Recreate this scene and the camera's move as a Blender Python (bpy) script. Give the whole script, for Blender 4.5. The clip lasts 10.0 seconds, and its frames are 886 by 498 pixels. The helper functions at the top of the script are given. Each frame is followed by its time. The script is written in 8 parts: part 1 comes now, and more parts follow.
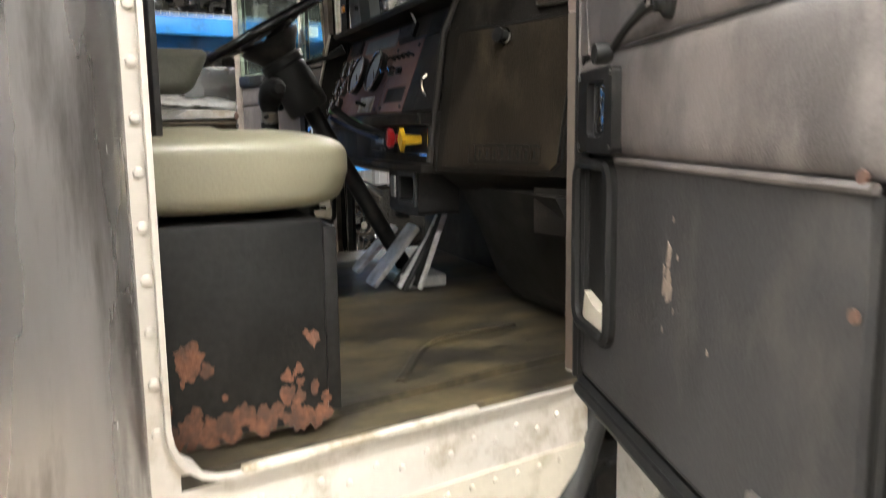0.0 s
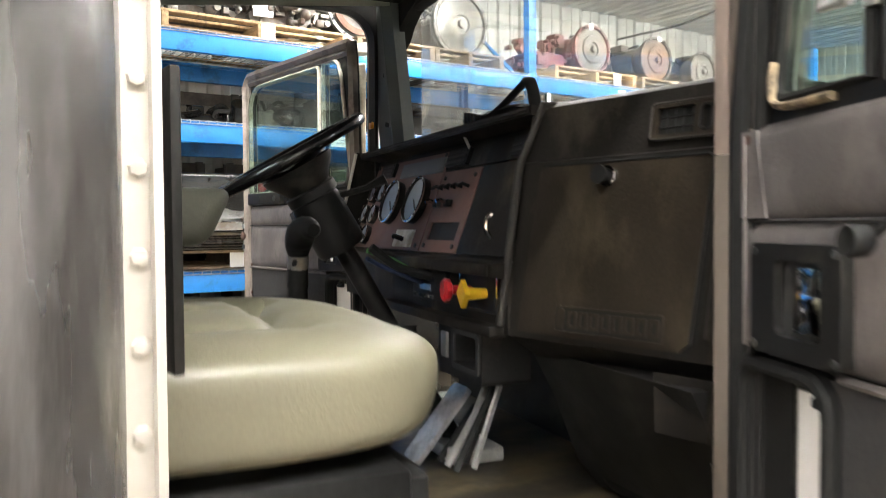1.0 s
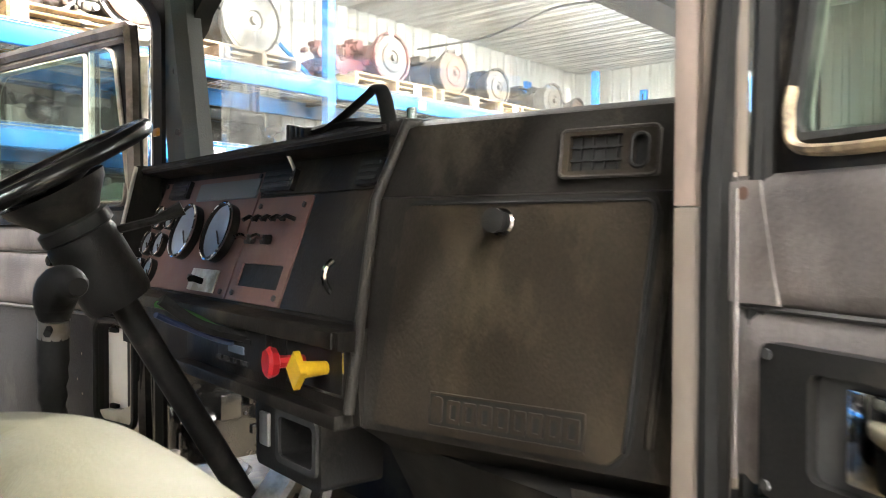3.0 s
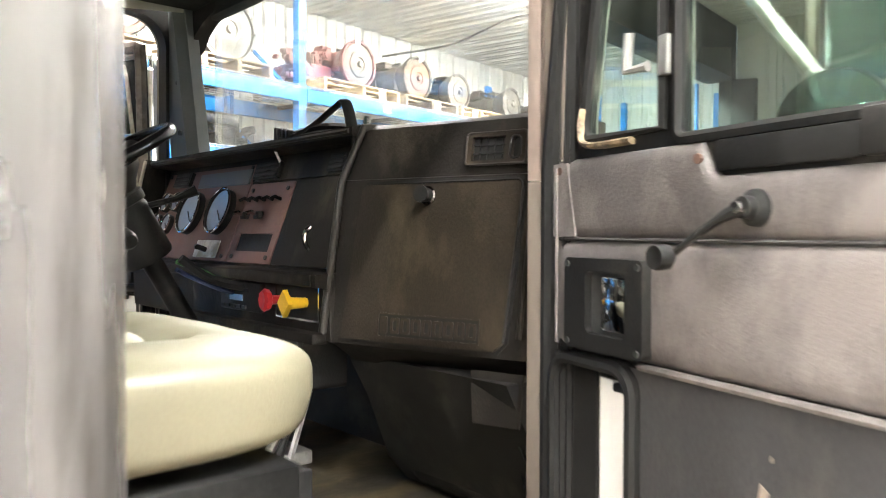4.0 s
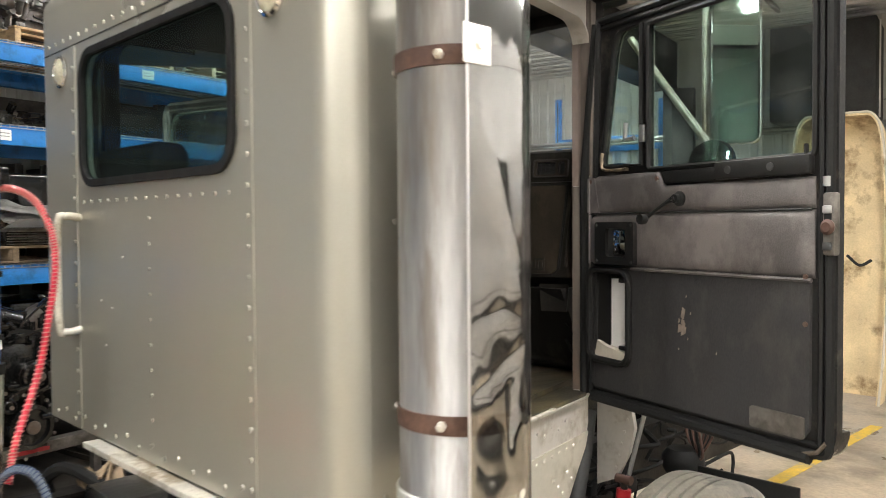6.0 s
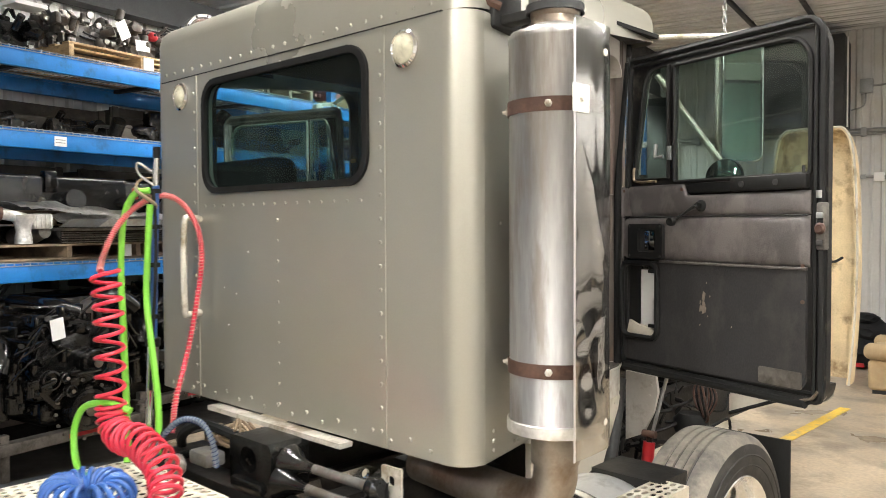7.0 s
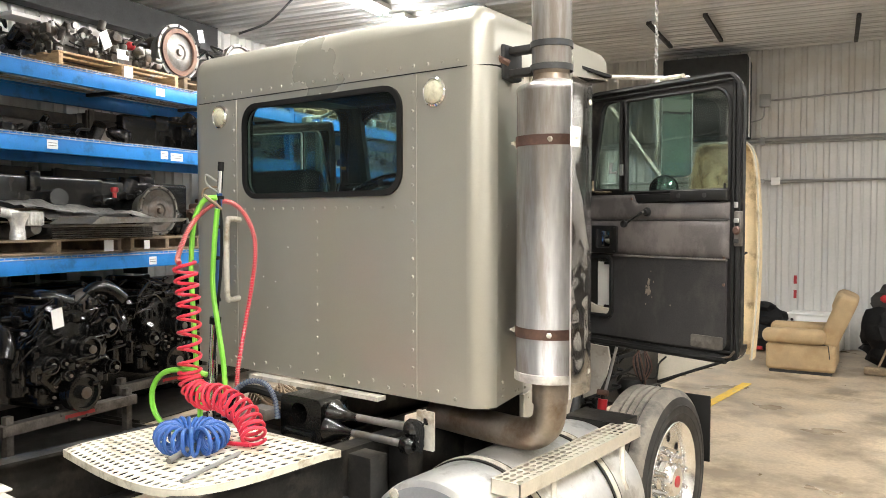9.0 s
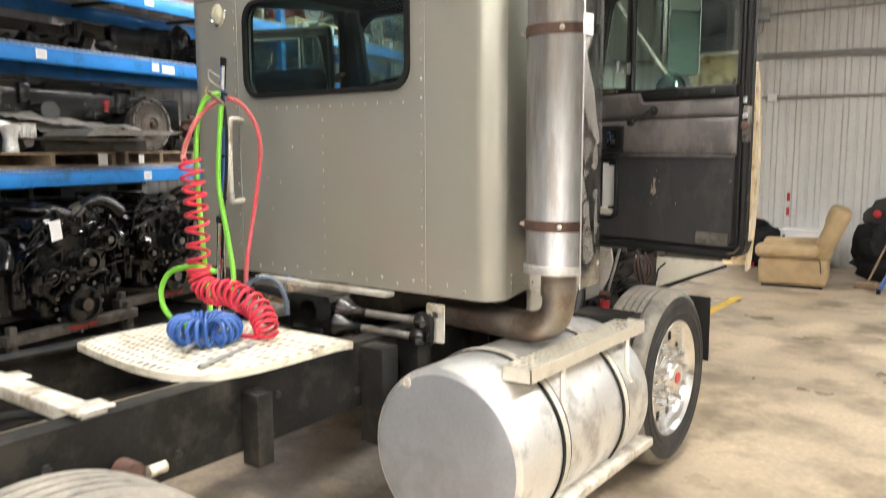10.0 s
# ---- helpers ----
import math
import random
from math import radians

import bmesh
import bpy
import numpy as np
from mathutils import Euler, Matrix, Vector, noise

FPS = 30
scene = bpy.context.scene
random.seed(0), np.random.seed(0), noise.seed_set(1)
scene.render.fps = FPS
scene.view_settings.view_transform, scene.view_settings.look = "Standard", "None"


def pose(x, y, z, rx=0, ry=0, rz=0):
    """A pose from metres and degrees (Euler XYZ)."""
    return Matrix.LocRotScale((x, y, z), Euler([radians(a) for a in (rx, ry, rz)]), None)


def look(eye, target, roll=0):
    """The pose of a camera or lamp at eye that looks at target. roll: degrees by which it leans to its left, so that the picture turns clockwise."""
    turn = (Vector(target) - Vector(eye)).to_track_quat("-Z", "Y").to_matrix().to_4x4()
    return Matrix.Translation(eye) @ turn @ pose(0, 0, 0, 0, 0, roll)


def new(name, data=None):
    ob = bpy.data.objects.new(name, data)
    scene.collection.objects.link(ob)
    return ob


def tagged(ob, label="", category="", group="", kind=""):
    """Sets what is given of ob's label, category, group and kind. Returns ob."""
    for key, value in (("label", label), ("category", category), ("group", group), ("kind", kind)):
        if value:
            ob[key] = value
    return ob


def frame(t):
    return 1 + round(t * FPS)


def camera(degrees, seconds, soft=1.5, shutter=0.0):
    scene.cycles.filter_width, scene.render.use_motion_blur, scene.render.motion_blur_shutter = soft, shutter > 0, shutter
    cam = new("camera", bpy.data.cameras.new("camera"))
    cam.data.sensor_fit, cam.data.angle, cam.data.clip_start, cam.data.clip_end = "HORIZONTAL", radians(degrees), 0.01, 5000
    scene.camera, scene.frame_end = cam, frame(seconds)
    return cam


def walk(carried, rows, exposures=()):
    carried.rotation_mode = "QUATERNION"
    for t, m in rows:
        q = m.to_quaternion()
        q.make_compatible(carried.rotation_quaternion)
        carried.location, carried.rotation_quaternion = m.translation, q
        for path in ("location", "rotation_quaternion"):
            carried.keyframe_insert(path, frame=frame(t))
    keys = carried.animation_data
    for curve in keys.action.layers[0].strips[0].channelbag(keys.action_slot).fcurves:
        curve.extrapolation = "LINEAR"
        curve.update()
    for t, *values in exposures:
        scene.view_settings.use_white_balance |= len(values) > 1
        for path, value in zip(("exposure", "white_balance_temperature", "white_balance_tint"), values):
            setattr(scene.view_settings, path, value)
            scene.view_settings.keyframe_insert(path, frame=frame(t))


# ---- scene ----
cam = camera(58.4, 10.0, soft=0.8, shutter=0.5)
PATH = [
    (0, (-0.045, 0.076, 1.705), (-1.879, 0.817, 1.407), -0.8),
    (0.5, (-0.227, 0.088, 1.748), (-2.076, 0.841, 1.622), -0.6),
    (1, (-0.504, 0.076, 1.828), (-2.346, 0.852, 1.767), -0.4),
    (1.5, (-0.76, 0.125, 1.895), (-2.558, 1.0, 1.843), -0.3),
    (2, (-0.943, 0.201, 1.926), (-2.656, 1.231, 1.875), -0.1),
    (2.5, (-0.995, 0.218, 1.921), (-2.622, 1.38, 1.872), -0.0),
    (4, (-0.48, -0.109, 1.84), (-1.997, 1.193, 1.798), 0.2),
    (4.5, (-0.226, -0.349, 1.805), (-1.727, 0.972, 1.768), -0.0),
    (5, (0.011, -0.725, 1.789), (-1.467, 0.622, 1.756), -0.0),
    (5.5, (0.161, -1.036, 1.796), (-1.296, 0.333, 1.743), -0.4),
    (6, (0.258, -1.387, 1.798), (-1.174, 0.008, 1.736), -0.4),
    (7.5, (0.496, -2.376, 1.811), (-0.849, -0.897, 1.749), -0.2),
    (8, (0.562, -2.649, 1.824), (-0.735, -1.128, 1.76), -0.1),
    (8.5, (0.598, -2.849, 1.845), (-0.652, -1.289, 1.778), 0.0),
    (9, (0.627, -2.912, 1.832), (-0.59, -1.328, 1.758), -0.0),
    (9.5, (0.606, -2.929, 1.753), (-0.596, -1.333, 1.656), -0.1),
    (10, (0.567, -2.968, 1.695), (-0.62, -1.379, 1.441), -0.2),
]
walk(cam, [(t, look(eye, target, roll)) for t, eye, target, roll in PATH],
     exposures=((0, 0.95), (0.5, 1.2), (1, 1.1), (1.5, 1.1), (2, 1.38), (2.5, 1.7), (3.2, 1.9), (4, 1.9), (4.5, 1.25), (5, 0.3), (5.5, 0.15), (6, 0.13), (7.5, 0.2), (9, 0.16), (10, 0.16)))
# ---- world and light ----
world = bpy.data.worlds.new("world")
scene.world = world
world.use_nodes = True
world.node_tree.nodes["Background"].inputs[0].default_value = (0.05, 0.05, 0.05, 1)
world.node_tree.nodes["Background"].inputs[1].default_value = 0.3
# ceiling lamps; most are unseen, added where more brightness was needed
LAMPS = ((-4.6, 6.5), (-4.6, 3.7), (-2.2, 0.3), (-4.3, 8.25), (1.2, -6.0), (1.5, -2.4), (0.15, 0.3), (3.0, 5.2), (-0.8, -4.6), (-1.7, -6.4))
BUILD = pose(0, 0, 0, 0, 0, 11.3)      # the building stands askew to the truck


# ---- materials ----
def material(name, col, rough=0.5, metal=0.0, var=0.15, scale=6.0, bump=0.1, bscale=60.0, stain=None, stain_amt=0.5, stain_scale=3.0,
             trans=0.0, emit=0.0, coat=0.0, stretch=(1, 1, 1), spec=0.5, tint=None, rvar=0.12):
    m = bpy.data.materials.new(name)
    m.use_nodes = True
    nt = m.node_tree
    n, l = nt.nodes, nt.links
    p = n["Principled BSDF"]
    p.inputs["Metallic"].default_value = metal
    p.inputs["Transmission Weight"].default_value = trans
    p.inputs["Coat Weight"].default_value = coat
    p.inputs["Coat Roughness"].default_value = 0.3
    p.inputs["Specular IOR Level"].default_value = spec
    tc = n.new("ShaderNodeTexCoord")
    mp = n.new("ShaderNodeMapping")
    mp.inputs["Scale"].default_value = stretch
    l.new(tc.outputs["Object"], mp.inputs["Vector"])
    n1 = n.new("ShaderNodeTexNoise")
    n1.inputs["Scale"].default_value, n1.inputs["Detail"].default_value = scale, 6
    n2 = n.new("ShaderNodeTexNoise")
    n2.inputs["Scale"].default_value, n2.inputs["Detail"].default_value = bscale, 3
    l.new(mp.outputs[0], n1.inputs["Vector"])
    l.new(mp.outputs[0], n2.inputs["Vector"])
    ramp = n.new("ShaderNodeMapRange")
    ramp.inputs[1].default_value, ramp.inputs[2].default_value = 0.3, 0.7
    ramp.inputs[3].default_value, ramp.inputs[4].default_value = 1 - var, 1 + var
    l.new(n1.outputs["Fac"], ramp.inputs[0])
    fine = n.new("ShaderNodeMapRange")
    fine.inputs[1].default_value, fine.inputs[2].default_value = 0.3, 0.7
    fine.inputs[3].default_value, fine.inputs[4].default_value = 1 - var * 0.5, 1 + var * 0.5
    l.new(n2.outputs["Fac"], fine.inputs[0])
    mul = n.new("ShaderNodeMath")
    mul.operation = "MULTIPLY"
    l.new(ramp.outputs[0], mul.inputs[0])
    l.new(fine.outputs[0], mul.inputs[1])
    mix = n.new("ShaderNodeMix")
    mix.data_type, mix.blend_type = "RGBA", "MULTIPLY"
    mix.inputs[0].default_value = 1
    mix.inputs[6].default_value = (*col, 1)
    l.new(mul.outputs[0], mix.inputs[7])
    out = mix.outputs[2]
    if stain:
        n3 = n.new("ShaderNodeTexNoise")
        n3.inputs["Scale"].default_value, n3.inputs["Detail"].default_value, n3.inputs["Roughness"].default_value = stain_scale, 8, 0.65
        l.new(mp.outputs[0], n3.inputs["Vector"])
        r3 = n.new("ShaderNodeMapRange")
        r3.inputs[1].default_value, r3.inputs[2].default_value = 0.62 - 0.3 * stain_amt, 0.72 - 0.2 * stain_amt
        l.new(n3.outputs["Fac"], r3.inputs[0])
        mx = n.new("ShaderNodeMix")
        mx.data_type = "RGBA"
        mx.inputs[7].default_value = (*stain, 1)
        l.new(r3.outputs[0], mx.inputs[0])
        l.new(out, mx.inputs[6])
        out = mx.outputs[2]
    l.new(out, p.inputs["Base Color"])
    rr = n.new("ShaderNodeMapRange")
    rr.inputs[1].default_value, rr.inputs[2].default_value = 0.3, 0.7
    rr.inputs[3].default_value, rr.inputs[4].default_value = max(0.02, rough - rvar * rough * 1.5), min(1, rough + rvar * rough * 1.5)
    l.new(n1.outputs["Fac"], rr.inputs[0])
    l.new(rr.outputs[0], p.inputs["Roughness"])
    if bump:
        b = n.new("ShaderNodeBump")
        b.inputs["Strength"].default_value, b.inputs["Distance"].default_value = bump, 0.004
        l.new(n2.outputs["Fac"], b.inputs["Height"])
        l.new(b.outputs[0], p.inputs["Normal"])
    if emit:
        p.inputs["Emission Color"].default_value = (*(tint or col), 1)
        p.inputs["Emission Strength"].default_value = emit
    return m


def glass_material(name, col, amount=0.85, gloss=0.35, dust=0.005):
    """Clear thin glass: mostly see-through with a reflecting skin and a little dust."""
    m = bpy.data.materials.new(name)
    m.use_nodes = True
    nt = m.node_tree
    n, l = nt.nodes, nt.links
    n.remove(n["Principled BSDF"])
    t = n.new("ShaderNodeBsdfTransparent")
    t.inputs[0].default_value = (*col, 1)
    g = n.new("ShaderNodeBsdfGlossy")
    g.inputs["Roughness"].default_value = 0.02
    lw = n.new("ShaderNodeLayerWeight")
    lw.inputs["Blend"].default_value = 0.25
    f = n.new("ShaderNodeMapRange")
    f.inputs[3].default_value, f.inputs[4].default_value = gloss * 0.07, gloss
    l.new(lw.outputs["Facing"], f.inputs[0])
    s = n.new("ShaderNodeMixShader")
    l.new(f.outputs[0], s.inputs[0])
    l.new(t.outputs[0], s.inputs[1])
    l.new(g.outputs[0], s.inputs[2])
    d = n.new("ShaderNodeBsdfTranslucent" if dust > 0.02 else "ShaderNodeBsdfDiffuse")
    d.inputs[0].default_value = (0.6, 0.6, 0.58, 1)
    tc = n.new("ShaderNodeTexCoord")
    nz = n.new("ShaderNodeTexNoise")
    nz.inputs["Scale"].default_value, nz.inputs["Detail"].default_value = 9, 8
    l.new(tc.outputs["Object"], nz.inputs["Vector"])
    r = n.new("ShaderNodeMapRange")
    r.inputs[1].default_value, r.inputs[2].default_value, r.inputs[3].default_value, r.inputs[4].default_value = 0.4, 0.8, dust, dust + 0.12 * (1 - amount) / 0.15
    l.new(nz.outputs["Fac"], r.inputs[0])
    s2 = n.new("ShaderNodeMixShader")
    l.new(r.outputs[0], s2.inputs[0])
    l.new(s.outputs[0], s2.inputs[1])
    l.new(d.outputs[0], s2.inputs[2])
    l.new(s2.outputs[0], n["Material Output"].inputs["Surface"])
    return m


PAINT = material("cab paint", (0.372, 0.361, 0.308), 0.31, 0.5, 0.035, 1.5, 0.03, 160, coat=0.25)
RIVETM = material("painted rivet heads", (0.37, 0.358, 0.308), 0.5, 0.3, 0.05, 30, 0.0)
CREAM = material("body paint", (0.52, 0.48, 0.40), 0.45, 0.0, 0.08, 4, 0.05, 80, (0.30, 0.26, 0.18), 0.35, 5.0)
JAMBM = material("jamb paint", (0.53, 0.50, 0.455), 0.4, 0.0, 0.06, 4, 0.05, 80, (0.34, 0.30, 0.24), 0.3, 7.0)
FRAMEM = material("worn dull window frame", (0.26, 0.23, 0.21), 0.35, 0.8, 0.2, 9, 0.1, 60, (0.12, 0.10, 0.09), 0.4, 7.0)
STAINLESS = material("polished stainless", (0.82, 0.81, 0.79), 0.09, 1.0, 0.04, 3, 0.008, 25, rvar=0.2)
HAZED = material("hazed stainless flange", (0.68, 0.665, 0.67), 0.26, 0.82, 0.12, 6, 0.05, 30, (0.36, 0.34, 0.33), 0.35, 7.0, stretch=(1, 1, 0.2))
# hinge pillar colour, far darker than the cream of the jamb
PILLARC = material("dark brown pillar paint", (0.105, 0.086, 0.072), 0.5, 0.0, 0.12, 6, 0.1, 80, (0.16, 0.11, 0.08), 0.35, 7.0, stretch=(1, 1, 0.4))
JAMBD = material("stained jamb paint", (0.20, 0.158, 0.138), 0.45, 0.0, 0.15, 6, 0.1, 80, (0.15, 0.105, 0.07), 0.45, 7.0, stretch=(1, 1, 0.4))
TANKEND = material("blue-grey brushed tank end", (0.43, 0.45, 0.50), 0.5, 0.6, 0.10, 5, 0.05, 70, (0.36, 0.37, 0.40), 0.4, 4.0)
BRUSHED = material("aluminised muffler steel", (0.37, 0.365, 0.36), 0.44, 0.8, 0.22, 9, 0.1, 60, (0.27, 0.245, 0.225), 0.5, 14.0, stretch=(1, 1, 0.15))
HOTPIPE = material("heat-stained exhaust pipe", (0.31, 0.265, 0.22), 0.40, 0.85, 0.16, 7, 0.06, 60, (0.19, 0.125, 0.08), 0.42, 4.0)
RUSTBAND = material("rusty steel band", (0.10, 0.055, 0.04), 0.75, 0.2, 0.3, 14, 0.3, 90, (0.06, 0.03, 0.022), 0.5, 8.0)
ALU = material("aluminium tank skin", (0.84, 0.84, 0.83), 0.42, 0.85, 0.06, 5, 0.04, 70, (0.55, 0.54, 0.52), 0.35, 6.0)
CAST = material("worn aluminium tread", (0.66, 0.63, 0.56), 0.5, 0.35, 0.12, 12, 0.2, 70, (0.33, 0.28, 0.2), 0.4, 8.0)
STEPM = material("scuffed step aluminium", (0.62, 0.58, 0.49), 0.42, 0.4, 0.08, 14, 0.1, 90, (0.44, 0.39, 0.30), 0.25, 6.0)
MIRRORM = material("mirror glass", (0.62, 0.72, 0.68), 0.03, 1.0, 0.02, 5, 0.0)
CHROME = material("chrome", (0.75, 0.75, 0.76), 0.06, 1.0, 0.03, 5, 0.0)
BLACKFRAME = material("black chassis paint", (0.013, 0.0125, 0.012), 0.45, 0.0, 0.35, 8, 0.25, 60, (0.04, 0.036, 0.03), 0.4, 5.0, spec=0.2)
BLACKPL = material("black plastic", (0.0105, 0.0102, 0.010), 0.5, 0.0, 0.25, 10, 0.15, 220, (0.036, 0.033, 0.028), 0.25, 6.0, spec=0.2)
RIMGLOSS = material("polished black wheel rim", (0.008, 0.008, 0.008), 0.22, 0.0, 0.2, 10, 0.05, 80)
RUBBER = material("black rubber seal", (0.010, 0.010, 0.010), 0.65, 0.0, 0.25, 12, 0.15, 120, spec=0.2)
DASHM = material("dirty black dash vinyl", (0.0108, 0.0092, 0.0076), 0.6, 0.0, 0.35, 5, 0.25, 260, (0.05, 0.042, 0.031), 0.33, 4.5, stretch=(1, 1, 0.5), spec=0.2)
GLOVEM = material("dusty dash lid vinyl", (0.0165, 0.0128, 0.0090), 0.45, 0.0, 0.45, 7, 0.25, 260, (0.040, 0.031, 0.020), 0.36, 5.0, stretch=(1.2, 1.2, 0.55), spec=0.2)
VINYL = material("grey door vinyl", (0.082, 0.073, 0.071), 0.55, 0.0, 0.3, 5, 0.3, 240, (0.15, 0.133, 0.128), 0.48, 4.0, stretch=(1.2, 1.2, 0.8))
VINYLD = material("dark door carpet", (0.032, 0.031, 0.032), 0.8, 0.0, 0.22, 6, 0.4, 160, (0.052, 0.049, 0.047), 0.33, 4.0, stretch=(1.3, 1.3, 0.7), spec=0.2)
SEATM = material("olive seat vinyl", (0.14, 0.13, 0.09), 0.45, 0.0, 0.08, 5, 0.12, 200, (0.16, 0.145, 0.098), 0.3, 4.0)
SEATBOX = material("scuffed black seat box", (0.010, 0.010, 0.010), 0.45, 0.1, 0.4, 6, 0.2, 80, (0.20, 0.09, 0.05), 0.05, 5.0, spec=0.2)
FLOORMAT = material("dirty tan floor vinyl", (0.088, 0.070, 0.038), 0.42, 0.0, 0.45, 4, 0.3, 60, (0.022, 0.019, 0.014), 0.75, 5.0, stretch=(1.6, 0.8, 1))
DOORSHELL = material("dusty black door shell", (0.011, 0.0107, 0.0105), 0.5, 0.0, 0.3, 8, 0.2, 120, (0.06, 0.052, 0.042), 0.22, 9.0, spec=0.3)
RIDGEM = material("scuffed grey dash divider", (0.024, 0.0215, 0.019), 0.6, 0.0, 0.35, 14, 0.4, 220, (0.02, 0.018, 0.015), 0.4, 9.0, spec=0.3)
TANSEAL = material("tan dirt-caked window seal", (0.25, 0.19, 0.12), 0.7, 0.0, 0.3, 20, 0.4, 120, (0.05, 0.04, 0.03), 0.45, 16.0)
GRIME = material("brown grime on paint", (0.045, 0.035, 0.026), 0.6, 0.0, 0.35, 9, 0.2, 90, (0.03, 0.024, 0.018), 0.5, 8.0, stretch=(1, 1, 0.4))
LINER = material("dark headliner", (0.013, 0.0125, 0.012), 0.8, 0.0, 0.15, 6, 0.2, 120, spec=0.2)
PILLAR = material("dark grey pillar trim", (0.085, 0.092, 0.092), 0.5, 0.0, 0.12, 6, 0.15, 200)
ROSE = material("copper-brown gauge panel", (0.125, 0.068, 0.056), 0.62, 0.0, 0.12, 8, 0.05, 100, (0.14, 0.07, 0.055), 0.3, 5.0)
SCREENG = glass_material("dusty windscreen glass", (0.78, 0.80, 0.785), 0.75, dust=0.045)
GLASSG = glass_material("green-tinted glass", (0.60, 0.70, 0.66), 0.94)
GLASSR = glass_material("dark green door glass", (0.57, 0.66, 0.63), 0.965)
GLASSD = glass_material("dark-tinted glass", (0.47, 0.60, 0.58), 0.99, 0.05)
TYREM = material("tyre rubber", (0.022, 0.021, 0.02), 0.7, 0.0, 0.25, 12, 0.2, 120, (0.06, 0.055, 0.048), 0.3, 6.0)
TREADM = material("dusty tyre tread", (0.22, 0.20, 0.17), 0.85, 0.0, 0.2, 12, 0.3, 90, (0.12, 0.11, 0.10), 0.4, 8.0)
RIMM = material("polished wheel", (0.78, 0.78, 0.77), 0.22, 1.0, 0.06, 8, 0.04, 60)
RED = material("red plastic", (0.38, 0.018, 0.024), 0.35, 0.0, 0.1, 10, 0.05, 80)
YELLOW = material("yellow plastic", (0.62, 0.38, 0.02), 0.35, 0.0, 0.1, 10, 0.05, 80)
HOSERED = material("red air hose", (0.58, 0.03, 0.06), 0.33, 0.0, 0.12, 12, 0.05, 80)
HOSEBLUE = material("blue air hose", (0.03, 0.10, 0.33), 0.33, 0.0, 0.15, 12, 0.05, 80)
HOSEGREEN = material("green cable", (0.20, 0.55, 0.06), 0.4, 0.0, 0.1, 12, 0.05, 80)
WIREGREEN = material("dull green wire", (0.05, 0.17, 0.04), 0.5, 0.0, 0.2, 12, 0.05, 80)
WIREBLUE = material("dull blue wire", (0.02, 0.035, 0.09), 0.5, 0.0, 0.2, 12, 0.05, 80)
HOSEGREY = material("grey hose", (0.12, 0.15, 0.18), 0.45, 0.0, 0.1, 12, 0.05, 80)
RACKBLUE = material("blue rack paint", (0.02, 0.215, 0.62), 0.38, 0.0, 0.12, 5, 0.05, 90, (0.014, 0.13, 0.36), 0.3, 6.0)
ZINC = material("zinc wire", (0.55, 0.56, 0.57), 0.4, 0.8, 0.15, 10, 0.05, 80)
WOOD = material("pallet wood", (0.50, 0.35, 0.19), 0.75, 0.0, 0.25, 5, 0.3, 60, (0.30, 0.20, 0.11), 0.4, 4.0, stretch=(1, 6, 6))
WOODD = material("old pallet wood", (0.27, 0.20, 0.13), 0.8, 0.0, 0.3, 5, 0.3, 60, (0.14, 0.10, 0.07), 0.5, 4.0)
ENGBLACK = material("oily black engine", (0.006, 0.006, 0.006), 0.22, 0.1, 0.4, 14, 0.3, 60, (0.030, 0.027, 0.024), 0.25, 9.0, spec=0.6)
ENGGREY = material("cast grey metal", (0.105, 0.097, 0.088), 0.55, 0.25, 0.35, 12, 0.3, 60, (0.075, 0.052, 0.038), 0.5, 8.0)
ENGALU = material("cast aluminium", (0.24, 0.233, 0.222), 0.45, 0.7, 0.25, 12, 0.25, 60, (0.2, 0.17, 0.14), 0.45, 8.0)
ENGRUST = material("rusted clutch plate", (0.15, 0.085, 0.06), 0.6, 0.4, 0.3, 12, 0.25, 60, (0.10, 0.06, 0.045), 0.5, 8.0)
ENGRED = material("faded red gearbox", (0.17, 0.028, 0.026), 0.5, 0.1, 0.3, 10, 0.2, 60, (0.12, 0.05, 0.04), 0.4, 8.0)
PAPER = material("white paper tag", (0.85, 0.85, 0.85), 0.7, 0.0, 0.04, 8, 0.05, 60)
CONCRETE = material("stained concrete floor", (0.46, 0.375, 0.272), 0.4, 0.0, 0.26, 1.6, 0.2, 30, (0.22, 0.175, 0.125), 0.52, 1.3, rvar=0.3)
WALLM = material("white ribbed steel wall", (0.56, 0.555, 0.535), 0.45, 0.0, 0.06, 1.5, 0.04, 30, (0.50, 0.47, 0.42), 0.25, 0.8)
CEILM = material("white ribbed steel ceiling", (0.50, 0.50, 0.49), 0.45, 0.0, 0.06, 1.5, 0.04, 30, (0.56, 0.54, 0.5), 0.25, 0.9)
DARKSTEEL = material("dark steel", (0.045, 0.045, 0.045), 0.55, 0.3, 0.2, 8, 0.15, 60, spec=0.2)
GREYSTEEL = material("grey conduit", (0.33, 0.33, 0.32), 0.45, 0.6, 0.12, 8, 0.1, 60)
YLINE = material("worn yellow floor paint", (0.72, 0.48, 0.06), 0.6, 0.0, 0.15, 8, 0.1, 60, (0.42, 0.34, 0.2), 0.4, 6.0)
SCUFF = material("bare scuffed backing", (0.21, 0.165, 0.135), 0.9, 0.0, 0.3, 30, 0.3, 90)
SUEDE = material("tan microfibre", (0.43, 0.315, 0.18), 0.95, 0.0, 0.14, 7, 0.4, 160, (0.38, 0.26, 0.14), 0.4, 5.0)
